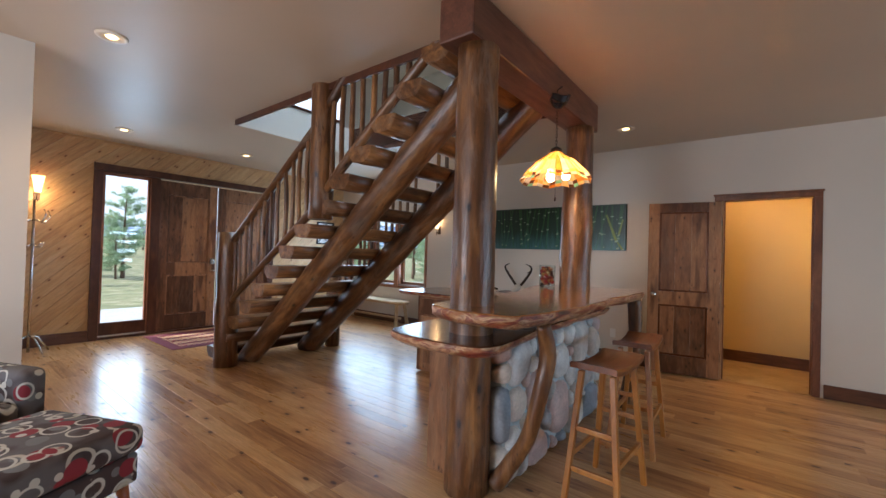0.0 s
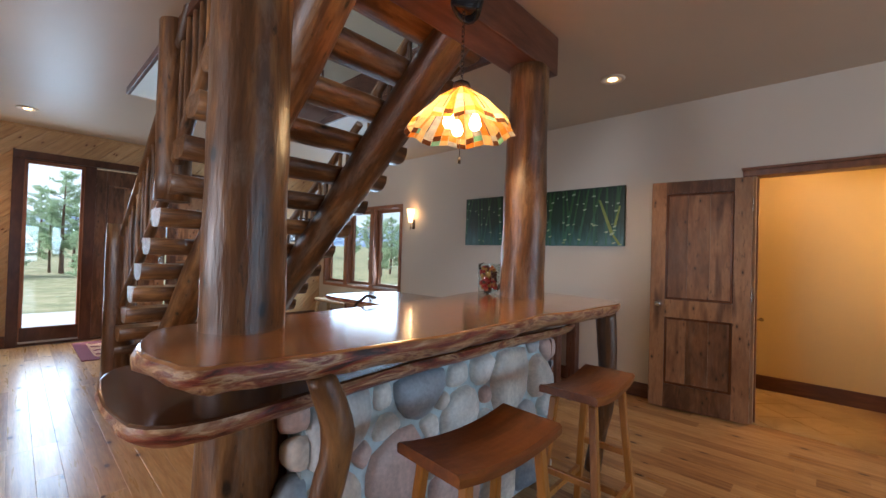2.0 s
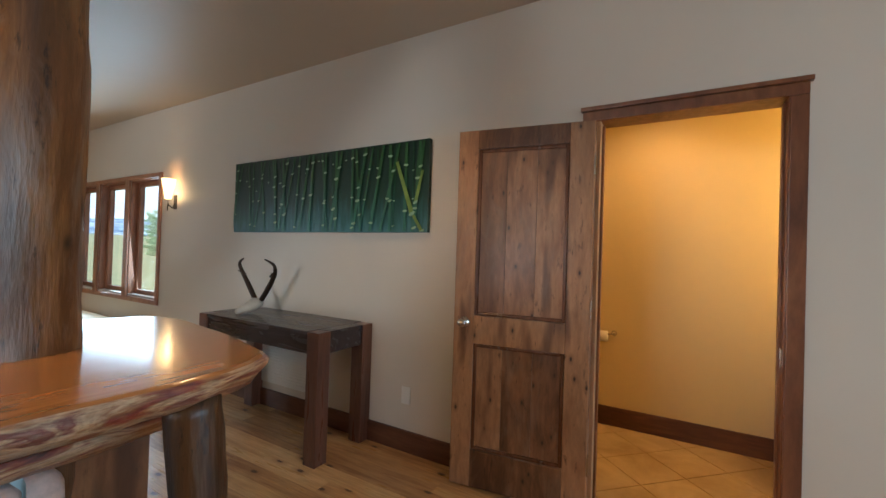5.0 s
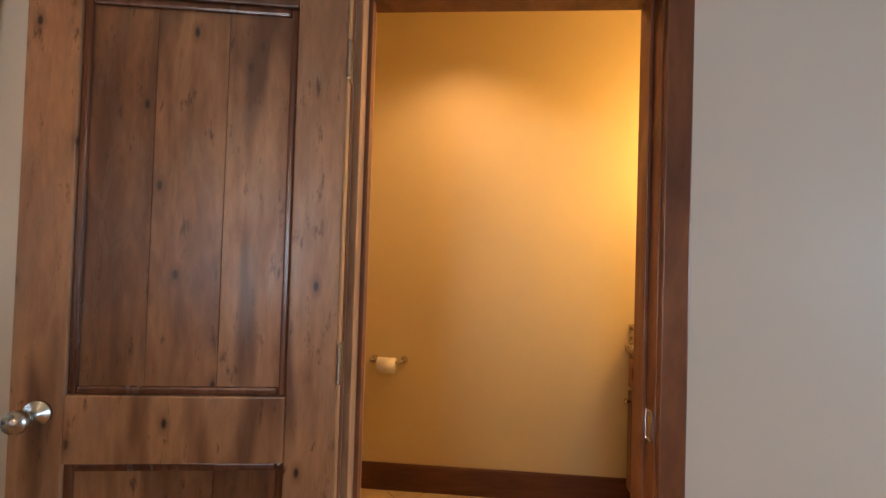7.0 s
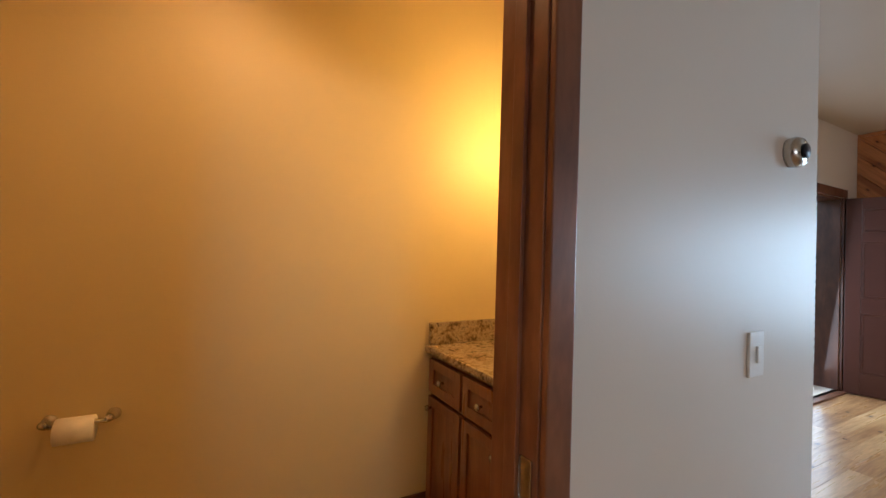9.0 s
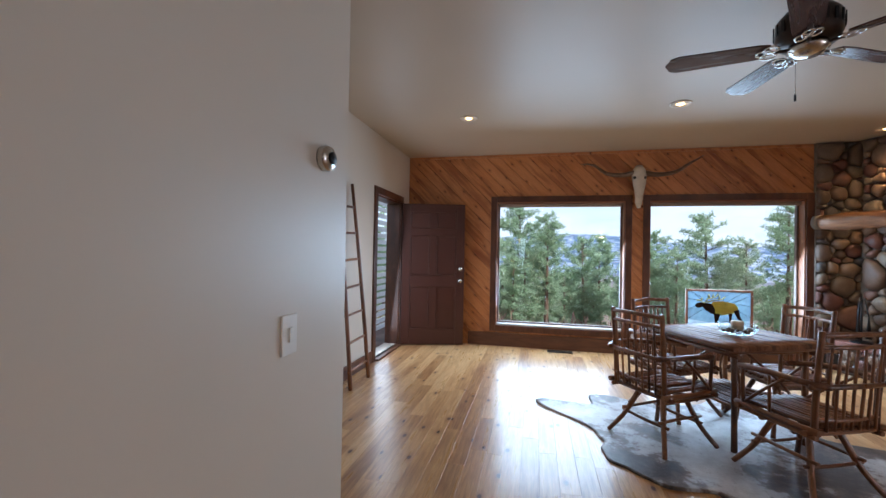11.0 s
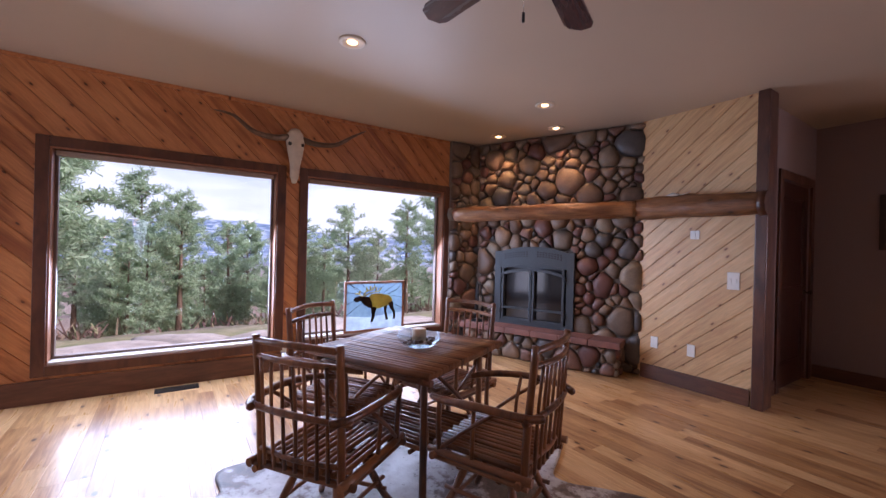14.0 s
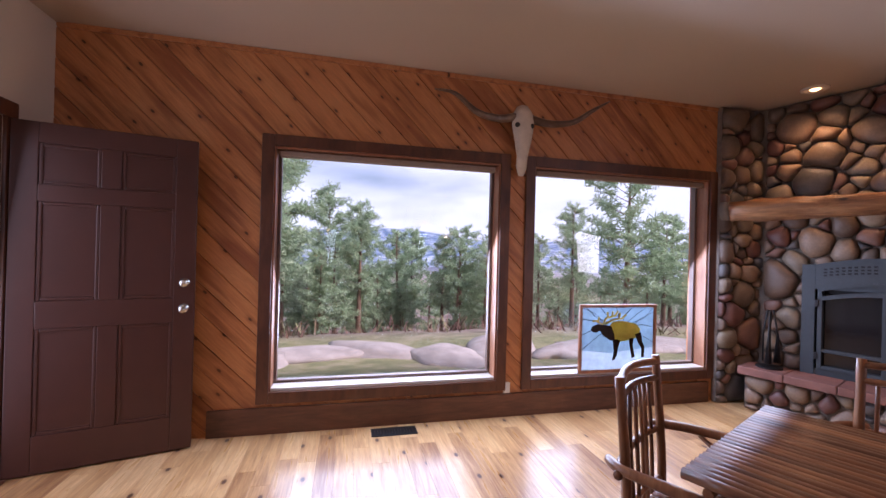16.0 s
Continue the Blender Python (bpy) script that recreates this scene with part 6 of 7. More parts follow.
LG = [lit_glass("amber_lit", (0.95, 0.30, 0.03), 1), lit_glass("cream_lit", (0.95, 0.60, 0.25), 1), lit_glass("honey_lit", (0.9, 0.40, 0.08), 1), lit_glass("grey_lit", (0.62, 0.58, 0.55), 1), lit_glass("green_lit", (0.28, 0.62, 0.42), 1), lit_glass("dark_lit", (0.14, 0.05, 0.02), 1)]
NP = 32
rings_ = [(0.03, 2.14), (0.14, 2.06), (0.235, 1.965), (0.25, 1.94), (0.265, 1.918)]
rnd = random.Random(31)
for k in range(NP):
    for j in range(4):
        a0, a1 = 2 * math.pi * k / NP, 2 * math.pi * (k + 1) / NP
        w = lambda r, z, a: (PX + (r + (0.012 * math.cos(4 * a * 2) if j or r > 0.1 else 0)) * math.cos(a), PY + (r + (0.012 * math.cos(4 * a * 2) if j or r > 0.1 else 0)) * math.sin(a), z + (0.01 * math.sin(8 * a) if r > 0.2 else 0))
        (ra, za), (rb, zb) = rings_[j], rings_[j + 1]
        g = 0.03
        b0, b1 = a0 + (a1 - a0) * g, a1 - (a1 - a0) * g
        mm = LG[(0, 2, 0, 1)[k % 4]] if j == 0 else (LG[(1, 2, 1, 3, 0, 1)[(k * 5) % 6]] if j == 1 else LG[(5, 1, 2, 0, 5, 3, 1, 4)[(k + j * 3) % 8]])
        geo("glass_piece", [w(ra, za, b0), w(ra, za, b1), w(rb, zb, b1), w(rb, zb, b0)], [(0, 1, 2, 3)], mm, pend)
for k in range(0, NP, 2):
    a = 2 * math.pi * k / NP
    stick("rib", [(PX + r * math.cos(a), PY + r * math.sin(a), z + 0.002) for r, z in ((0.03, 2.142), (0.145, 2.062), (0.238, 1.967))], 0.0022, M_BRONZE, pend, seg=5)
bm = bmesh.new()
lathe(bm, [(0.001, 2.135), (0.045, 2.14), (0.04, 2.165), (0.012, 2.18), (0.001, 2.185)], 18, (PX, PY, 0))
part("cap", bm, M_BRONZE, pend, "", True)
M_LBULB = glow("lamp_bulb", (1.0, 0.78, 0.46), 16)
for k in range(3):
    a = k * 2.1 + 0.4
    bm = bmesh.new()
    lathe(bm, [(0.001, -0.05), (0.02, -0.042), (0.03, -0.02), (0.022, 0.01), (0.012, 0.03), (0.001, 0.032)], 14, (PX + 0.075 * math.cos(a), PY + 0.075 * math.sin(a), 1.975))
    bl = part("bulb", bm, M_LBULB, pend, "glowing warm bulb", True)
    bl.visible_shadow = False
for k in range(16):
    z = 2.19 + k * 0.0245
    bm = bmesh.new()
    pts = [(0.008 * math.cos(t) if k % 2 else 0, 0 if k % 2 else 0.008 * math.cos(t), 0.016 * math.sin(t)) for t in [j * math.pi / 5 for j in range(11)]]
    tube(bm, [(PX + p[0], PY + p[1], z + p[2]) for p in pts], 0.0022, 5)
    part("chain_link", bm, M_BRONZE, pend, "", True)
stick("pull_chain", [(PX, PY, 1.93), (PX, PY, 1.80)], 0.002, M_BRONZE, pend, seg=5)
stick("pull", [(PX, PY, 1.80), (PX, PY, 1.77)], 0.007, M_BRONZE, pend, seg=8)
bm = bmesh.new()
tube(bm, [(PX, PY, 2.58), (PX + 0.01, PY - 0.03, 2.60), (PX + 0.05, PY - 0.03, 2.62)], 0.006, 8)
part("hook", bm, M_BLACK, pend, "", True)
bm = bmesh.new()
for k in range(4):
    tube(bm, [(PX + 0.015 + 0.055 * math.cos(t) * (1 + 0.1 * k), PY + 0.08 * math.sin(t), 2.52 + 0.010 * k + 0.02 * math.sin(t * 2)) for t in [j * math.pi / 8 for j in range(17)]], 0.011, 7)
part("chain_coil", bm, M_BLACK, pend, "dark coil of spare cord under the beam", True)

# ---- stools ----
M_STOOL = wood("stool_wood", (0.10, 0.024, 0.005), (0.22, 0.062, 0.010), (0.32, 0.11, 0.018), along=(6, 1, 6), rough=0.36, relief=0.03)
M_STOOLL = wood("stool_leg", (0.22, 0.065, 0.010), (0.44, 0.17, 0.025), (0.56, 0.25, 0.05), along=(6, 6, 1), rough=0.36, relief=0.03)


def stool():
    top = tagged(holder("saddle_stool"), "reddish brown saddle-seat bar stool standing at the bar", "stool", "stools at the bar")
    verts, faces = [], []
    n = 16
    for i in range(n + 1):
        y = -0.245 + 0.49 * i / n
        lift = 0.028 * (abs(y) / 0.245) ** 2
        for x, z in ((-0.125, 0.712), (-0.128, 0.735), (-0.118, 0.745), (0.118, 0.745), (0.128, 0.735), (0.125, 0.712)):
            verts.append((x, y, z + lift))
    for i in range(n):
        for k in range(6):
            a, b = i * 6 + k, i * 6 + (k + 1) % 6
            faces.append((a, a + 6, b + 6, b))
    faces += [tuple(range(6)), tuple(n * 6 + k for k in range(5, -1, -1))]
    geo("seat", verts, faces, M_STOOL, top, "dished dark reddish seat")
    legs = {}
    for sx in (-1, 1):
        for sy in (-1, 1):
            p0, p1 = Vector((sx * 0.085, sy * 0.175, 0.715)), Vector((sx * 0.145, sy * 0.235, 0.001))
            legs[sx, sy] = (p0, p1)
            bm = bmesh.new()
            q = (p1 - p0).normalized()
            for p in (p0, p1):
                for dx, dy in ((-0.016, -0.016), (0.016, -0.016), (0.016, 0.016), (-0.016, 0.016)):
                    bm.verts.new(p + Vector((dx, dy, 0)))
            v = list(bm.verts)
            bm.faces.new(v[3::-1]), bm.faces.new(v[4:])
            for k in range(4):
                bm.faces.new((v[k], v[(k + 1) % 4], v[4 + (k + 1) % 4], v[4 + k]))
            bmesh.ops.recalc_face_normals(bm, faces=bm.faces)
            bmesh.ops.bevel(bm, geom=list(bm.edges), offset=0.004, segments=1, affect="EDGES")
            part("leg", bm, M_STOOLL, top)
    def at(s, z):
        p0, p1 = legs[s]
        return p0 + (p1 - p0) * ((0.715 - z) / 0.714)
    for a, b, z in (((-1, -1), (1, -1), 0.40), ((-1, 1), (1, 1), 0.40), ((-1, -1), (-1, 1), 0.25), ((1, -1), (1, 1), 0.25), ((-1, -1), (1, -1), 0.18), ((-1, 1), (1, 1), 0.18)):
        p, q = at(a, z), at(b, z)
        d = (q - p).normalized()
        bm = bmesh.new()
        L = (q - p).length
        box(bm, -0.010, 0.010, -0.014, 0.014, 0.016, L - 0.016, 0.003, turn=Matrix.LocRotScale(p, d.to_track_quat("Z", "Y"), None))
        part("rung", bm, M_STOOLL, top)
    return top


st1 = stool()
copy_thing(st1, pose(-0.70, 3.27, 0, 0, 0, 2))
st1.matrix_basis = pose(-0.685, 2.46, 0, 0, 0, -3)

# ---- potpourri glass, ladder, bench ----
pot = tagged(holder("potpourri_glass", (-1.62, 3.71, 1.063)), "tall clear glass of red and gold potpourri on the bar top", "vase")
bm = bmesh.new()
lathe(bm, [(0.05, 0), (0.074, 0.006), (0.078, 0.205), (0.074, 0.205), (0.07, 0.012), (0.001, 0.01)], 26, (-1.62, 3.71, 1.064))
part("glass", bm, M_CLEAR, pot, "", True)
PC = [plain("berry_red", (0.38, 0.02, 0.015), 0.4), plain("gold_leaf", (0.50, 0.28, 0.06), 0.5), plain("dark_bark", (0.10, 0.03, 0.02), 0.5), plain("dry_orange", (0.42, 0.12, 0.03), 0.5)]
rnd = random.Random(8)
for k in range(110):
    a, r = rnd.uniform(0, 6.3), 0.056 * math.sqrt(rnd.random())
    bm = bmesh.new()
    bmesh.ops.create_icosphere(bm, subdivisions=1, radius=rnd.uniform(0.012, 0.021), matrix=Matrix.Translation((-1.62 + r * math.cos(a), 3.71 + r * math.sin(a), 1.087 + 0.155 * rnd.random())) @ Matrix.Diagonal((rnd.uniform(0.7, 1.3), 1, rnd.uniform(0.6, 1.2), 1)))
    part("petal", bm, PC[rnd.choice((0, 0, 0, 1, 1, 2, 3))], pot)
cand = tagged(holder("candle_stand", (-1.74, 3.86, 1.063)), "small black iron candle holder beside the potpourri glass", "candle holder")
bm = bmesh.new()
lathe(bm, [(0.001, 0), (0.03, 0), (0.03, 0.008), (0.008, 0.02), (0.008, 0.10), (0.022, 0.11), (0.022, 0.125), (0.001, 0.12)], 14, (-1.74, 3.86, 1.064))
part("stand", bm, M_BLACK, cand, "", True)

ladder = tagged(holder("pole_ladder", (3.65, 6.7, 0)), "slim reddish pole ladder leaning on the white wall", "ladder")
for xa, xb in ((3.74, 3.72), (4.17, 4.03)):
    log("pole", (xa, 6.66, 0.0), (xb, 6.825, 2.05), 0.021, 0.017, M_TWIG, ladder, seg=10, rings=12, amp=0.1, bend=0.01, seed=int(xa * 100))
for k in range(7):
    t = (0.17 + k * 0.27) / 2.05
    log("rung", (3.72 - 0.02 * t, 6.66 + 0.16 * t, 2.05 * t), (4.19 - 0.14 * t, 6.66 + 0.17 * t, 2.05 * t + 0.015), 0.013, 0.013, M_TWIG, ladder, seg=8, rings=4, amp=0.1, seed=900 + k)

M_PALEW = wood("pale_log", (0.40, 0.26, 0.13), (0.58, 0.42, 0.24), (0.68, 0.52, 0.33), along=(1, 8, 8), rough=0.4, relief=0.1)
bench = tagged(holder("log_bench", (-5.95, 5.45, 0)), "pale half-log bench under the casement windows", "bench")
slab("seat", [(-6.85, 5.28), (-5.08, 5.26), (-5.06, 5.58), (-6.86, 5.60)], 0.40, 0.46, M_PALEW, M_PALEW, bench, live=0.01, seed=8)
for x in (-6.7, -5.22):
    for y, s in ((5.33, -1), (5.53, 1)):
        log("leg", (x, y, 0.41), (x + (0.05 if x > -6 else -0.05), y + s * 0.05, 0.0), 0.032, 0.036, M_PALEW, bench, seg=10, rings=4, seed=int(-x * 10 + y))
log("stretcher", (-6.72, 5.43, 0.14), (-5.2, 5.43, 0.14), 0.022, 0.02, M_PALEW, bench, seg=10, rings=8, seed=77)

wp = tagged(holder("small_picture", (W_X, 5.2, 1.6)), "small black and white picture on the pine wall by the windows", "picture")
block("frame", (W_X, W_X + 0.02, 5.0, 5.42, 1.48, 1.95), M_BLACK, wp)
m, nt, b = mat("bw_print", 0.5)
nt.links.new(ramp(nt, tex(nt, coords(nt), 9, 4, 0.6, 1.5), [(0.45, 0.03), (0.55, 0.7)]), b.inputs["Base Color"])
block("print", (W_X + 0.021, W_X + 0.023, 5.03, 5.39, 1.51, 1.92), m, wp, bevel=0)
hp = tagged(holder("hall_picture", (2.1, -1.4, 1.7)), "dark landscape picture with a pale cloud on the hall wall", "picture")
block("frame", (1.72, 2.52, -1.398, -1.375, 1.44, 2.01), M_BRONZE, hp, "dark frame")
m, nt, b = mat("hall_print", 0.5)
nt.links.new(ramp(nt, tex(nt, coords(nt, (1, 1, 2)), 3, 4, 0.6, 0.5), [(0.42, (0.03, 0.02, 0.012)), (0.62, (0.30, 0.24, 0.15))]), b.inputs["Base Color"])
block("print", (1.77, 2.47, -1.374, -1.372, 1.49, 1.96), m, hp, bevel=0)

# ---- entry rug, coat rack ----
m, nt, b = mat("woven_rug", 0.9)
v = coords(nt)
br = nt.nodes.new("ShaderNodeTexChecker")
br.inputs["Scale"].default_value = 28
nt.links.new(v, br.inputs["Vector"])
br.inputs[1].default_value, br.inputs[2].default_value = (0.50, 0.36, 0.20, 1), (0.25, 0.035, 0.05, 1)
nt.links.new(br.outputs[0], b.inputs["Base Color"])
M_RUGF = m
M_RUGB = plain("rug_border", (0.16, 0.03, 0.05), 0.9, scale=60, var=0.3)
er = tagged(holder("entry_rug", (-6.5, 2.6, 0)), "burgundy and cream patterned woven rug before the front door", "rug")
block("border", (-7.1, -5.95, 2.0, 3.25, 0.001, 0.009), M_RUGB, er)
block("field", (-6.97, -6.08, 2.13, 3.12, 0.0095, 0.012), M_RUGF, er)
for k in range(4):
    block("band", (-6.95 + k * 0.235, -6.90 + k * 0.235, 2.15, 3.10, 0.0125, 0.0135), M_RUGB, er)
cr = tagged(holder("coat_rack", (-6.9, 0.79, 0)), "grey metal coat rack with curled hooks by the pine wall", "coat rack")
stick("pole", [(-6.9, 0.79, 0.02), (-6.9, 0.79, 1.85)], 0.014, M_STEEL, cr)
for k in range(4):
    a = k * math.pi / 2 + 0.5
    c, s = math.cos(a), math.sin(a)
    stick("foot", [(-6.9, 0.79, 0.22), (-6.9 + c * 0.10, 0.79 + s * 0.10, 0.18), (-6.9 + c * 0.22, 0.79 + s * 0.22, 0.005)], 0.01, M_STEEL, cr)
    stick("hook", [(-6.9, 0.79, 1.62), (-6.9 + c * 0.12, 0.79 + s * 0.12, 1.58), (-6.9 + c * 0.18, 0.79 + s * 0.18, 1.68), (-6.9 + c * 0.15, 0.79 + s * 0.15, 1.74)], 0.008, M_STEEL, cr)
    stick("hook", [(-6.9, 0.79, 1.32), (-6.9 + c * 0.08, 0.79 + s * 0.08, 1.28), (-6.9 + c * 0.12, 0.79 + s * 0.12, 1.34)], 0.007, M_STEEL, cr)

# ---- patterned chair and ottoman ----
m, nt, b = mat("ring_fabric", 0.85)
v = coords(nt)
cols = [(0.045, 0.03, 0.028)]
base = ramp(nt, tex(nt, v, 5, 2), [(0.45, (0.05, 0.032, 0.03)), (0.55, (0.11, 0.10, 0.10))])
for sc, r0, r1, c in ((9.0, 0.0, 0.34, (0.15, 0.15, 0.15)), (5.5, 0.30, 0.36, (0.46, 0.42, 0.34)), (6.5, 0.0, 0.30, (0.22, 0.02, 0.03)), (7.0, 0.33, 0.38, (0.50, 0.48, 0.42)), (10.0, 0.0, 0.18, (0.50, 0.47, 0.40))):
    mp = nt.nodes.new("ShaderNodeMapping")
    mp.inputs["Location"].default_value = (sc, sc * 2, sc * 3)
    nt.links.new(v, mp.inputs[0])
    vo = nt.nodes.new("ShaderNodeTexVoronoi")
    vo.inputs["Scale"].default_value = sc
    nt.links.new(mp.outputs[0], vo.inputs["Vector"])
    e = 0.02
    f = ramp(nt, vo.outputs["Distance"], [(max(0, r0 - e), 0.0 if r0 > 0 else 1.0), (r0 + 0.001, 1.0), (r1, 1.0), (r1 + e, 0.0)])
    base = mix(nt, f, base, c)
nt.links.new(base, b.inputs["Base Color"])
bump(nt, b, tex(nt, v, 200, 2), 0.3, 0.002)
M_FAB = m
M_LEGO = wood("orange_leg", (0.20, 0.05, 0.012), (0.34, 0.10, 0.03), (0.42, 0.15, 0.05), along=(5, 5, 1), rough=0.3)


def cushion(name, b, parent, m, r=0.05, puff=0.02):
    bm = bmesh.new()
    box(bm, *b)
    bmesh.ops.bevel(bm, geom=list(bm.edges), offset=r, segments=4, profile=0.5, affect="EDGES")
    bmesh.ops.subdivide_edges(bm, edges=[e for e in bm.edges if e.calc_length() > 0.2], cuts=4, use_grid_fill=True)
    cx, cy = (b[0] + b[1]) / 2, (b[2] + b[3]) / 2
    for v in bm.verts:
        if v.co.z > (b[4] + b[5]) / 2:
            v.co.z += puff * max(0, 1 - ((v.co.x - cx) / (b[1] - b[0]) * 2) ** 2) * max(0, 1 - ((v.co.y - cy) / (b[3] - b[2]) * 2) ** 2)
    o = part(name, bm, M_FAB, parent, "", True)
    o.matrix_basis = m
    return o


om = pose(-2.60, 0.30, 0, 0, 0, 25)
ot = tagged(new("ottoman"), "ottoman in dark ring-patterned fabric with orange wood feet by the armchair", "ottoman")
ot.matrix_basis = om
cushion("base", (-0.31, 0.31, -0.29, 0.29, 0.16, 0.31), ot, om, 0.02, 0)
cushion("cushion", (-0.33, 0.33, -0.31, 0.31, 0.312, 0.45), ot, om, 0.045)
for sx in (-1, 1):
    for sy in (-1, 1):
        stick("foot", [(sx * 0.26, sy * 0.24, 0.17), (sx * 0.28, sy * 0.26, 0.0)], [0.03, 0.018], M_LEGO, ot, seg=10).matrix_basis = om
am = pose(-3.42, -0.06, 0, 0, 0, -65)
ac = tagged(new("armchair"), "low armchair in dark ring-patterned fabric behind the ottoman", "armchair")
ac.matrix_basis = am
cushion("base", (-0.36, 0.36, -0.34, 0.34, 0.16, 0.30), ac, am, 0.02, 0)
cushion("seat_cushion", (-0.27, 0.27, -0.22, 0.40, 0.302, 0.46), ac, am, 0.05)
cushion("arm", (-0.42, -0.28, -0.34, 0.36, 0.20, 0.62), ac, am, 0.05, 0)
cushion("arm", (0.28, 0.42, -0.34, 0.36, 0.20, 0.62), ac, am, 0.05, 0)
cushion("backrest", (-0.36, 0.36, -0.44, -0.24, 0.25, 0.86), ac, am, 0.06, 0)
for sx in (-1, 1):
    for sy in (-1, 1):
        stick("foot", [(sx * 0.32, sy * 0.30, 0.17), (sx * 0.33, sy * 0.31, 0.0)], [0.03, 0.018], M_LEGO, ac, seg=10).matrix_basis = am

# ---- bathroom ----
m, nt, b = mat("granite", 0.15)
v = coords(nt)
g1, g2 = tex(nt, v, 45, 5, 0.8), tex(nt, v, 12, 3)
nt.links.new(ramp(nt, calc(nt, "ADD", calc(nt, "MULTIPLY", g1, 0.7), calc(nt, "MULTIPLY", g2, 0.3)), [(0.38, (0.03, 0.02, 0.015)), (0.47, (0.22, 0.15, 0.08)), (0.54, (0.42, 0.34, 0.22)), (0.62, (0.10, 0.07, 0.05))]), b.inputs["Base Color"])
M_GRAN = m
M_VAN = wood("vanity_wood", (0.10, 0.035, 0.014), (0.20, 0.075, 0.03), (0.28, 0.12, 0.05), along=(8, 8, 1), rough=0.3, relief=0.04, coat=0.4)
van = tagged(holder("bathroom_vanity", (1.1, 6.4, 0)), "reddish wood vanity with a speckled granite top and nickel knobs", "vanity")
block("body", (0.86, 1.415, 5.95, 6.915, 0.09, 0.845), M_VAN, van)
block("toe_kick", (0.92, 1.415, 5.95, 6.915, 0.002, 0.089), M_BASE, van)
block("counter", (0.82, 1.416, 5.93, 6.917, 0.846, 0.88), M_GRAN, van, "speckled brown granite top", 0.008)
block("backsplash", (0.84, 1.416, 6.895, 6.918, 0.881, 0.99), M_GRAN, van, "speckled granite splash")
for k in range(3):
    y0 = 6.895 - (k + 1) * 0.315
    for z0, z1, nm in ((0.66, 0.82, "drawer"), (0.12, 0.64, "cabinet_door")):
        f = block(nm, (0.842, 0.859, y0 + 0.01, y0 + 0.305, z0, z1), M_VAN, van, bevel=0.005)
        for b in ((y0 + 0.01, y0 + 0.055, z0, z1), (y0 + 0.26, y0 + 0.305, z0, z1), (y0 + 0.055, y0 + 0.26, z0, z0 + 0.045), (y0 + 0.055, y0 + 0.26, z1 - 0.045, z1)):
            block("rail", (0.832, 0.841, b[0], b[1], b[2], b[3]), M_VAN, f, bevel=0.002)
        bm = bmesh.new()
        lathe(bm, [(0.001, 0), (0.006, 0), (0.006, 0.014), (0.015, 0.02), (0.013, 0.028), (0.001, 0.03)], 14)
        zz = (z0 + z1) / 2 if nm == "drawer" else z1 - 0.05
        part("knob", bm, M_STEEL, f, "nickel knob", True).matrix_basis = Matrix.LocRotScale(Vector((0.832, y0 + 0.157 if nm == "drawer" else y0 + (0.05 if k % 2 else 0.27), zz)), Vector((-1, 0, 0)).to_track_quat("Z", "Y"), None)
tp = tagged(holder("paper_holder", (-0.48, 6.9, 0.73)), "nickel paper holder with a white roll on the bathroom wall", "paper holder")
for x in (-0.57, -0.40):
    bm = bmesh.new()
    lathe(bm, [(0.001, 0), (0.022, 0), (0.02, 0.008), (0.008, 0.014), (0.009, 0.06), (0.013, 0.068), (0.001, 0.072)], 16)
    part("post", bm, M_STEEL, tp, "", True).matrix_basis = Matrix.LocRotScale(Vector((x, 6.918, 0.735)), Vector((0, -1, 0.15)).to_track_quat("Z", "Y"), None)
stick("rod", [(-0.57, 6.86, 0.735), (-0.40, 6.86, 0.735)], 0.008, M_STEEL, tp)
stick("paper_roll", [(-0.54, 6.86, 0.715), (-0.44, 6.86, 0.715)], 0.042, plain("paper", (0.80, 0.76, 0.68), 0.9), tp, "white paper roll", seg=20)
m, nt, b = mat("bath_tile", 0.35)
v = coords(nt)
nt.links.new(ramp(nt, tex(nt, v, 3, 5, 0.6, 0.8), [(0.3, (0.34, 0.24, 0.12)), (0.7, (0.56, 0.43, 0.24))]), b.inputs["Base Color"])
M_TILE = m
M_GROUT = plain("grout", (0.25, 0.19, 0.12), 0.8)
bm = bmesh.new()
box(bm, -1.1, 1.44, N_Y, 6.93, -0.02, -0.001)
bf = tagged(part("floor_bath", bm, M_GROUT), kind="structure")
for i in range(-2, 8):
    for j in range(-4, 5):
        cx_, cy_ = 0.1 + (i - j) * 0.233 * 1.0, 6.32 + (i + j - 3) * 0.233
        sq = [(cx_ + dx, cy_ + dy) for dx, dy in ((-0.229, 0), (0, -0.229), (0.229, 0), (0, 0.229))]
        for nx, ny, c in ((-1, 0, 1.095), (1, 0, 1.415), (0, -1, -N_Y - 0.005), (0, 1, 6.915)):
            sq = clip(sq, nx, ny, c) if len(sq) > 2 else sq
        if len(sq) > 2:
            n = len(sq)
            geo("tile", [(x, y, z) for z in (-0.001, 0.003) for x, y in sq], [tuple(range(n, 2 * n))] + [(k, (k + 1) % n, (k + 1) % n + n, k + n) for k in range(n)], M_TILE, bf)



# ---- upper floor seen through the stair opening ----
M_UP = paint("upper_paint", (0.70, 0.66, 0.60), 0.6)
wall("wall_upper_west", "y", -7.29, -0.16, -3.7, 7.1, 3.1, 5.4, [(3.6, 5.6, 4.15, 4.95)], M_UP)
wall("wall_upper_east", "y", 0.5, 0.16, -3.7, 7.1, 3.1, 5.4, [], M_UP)
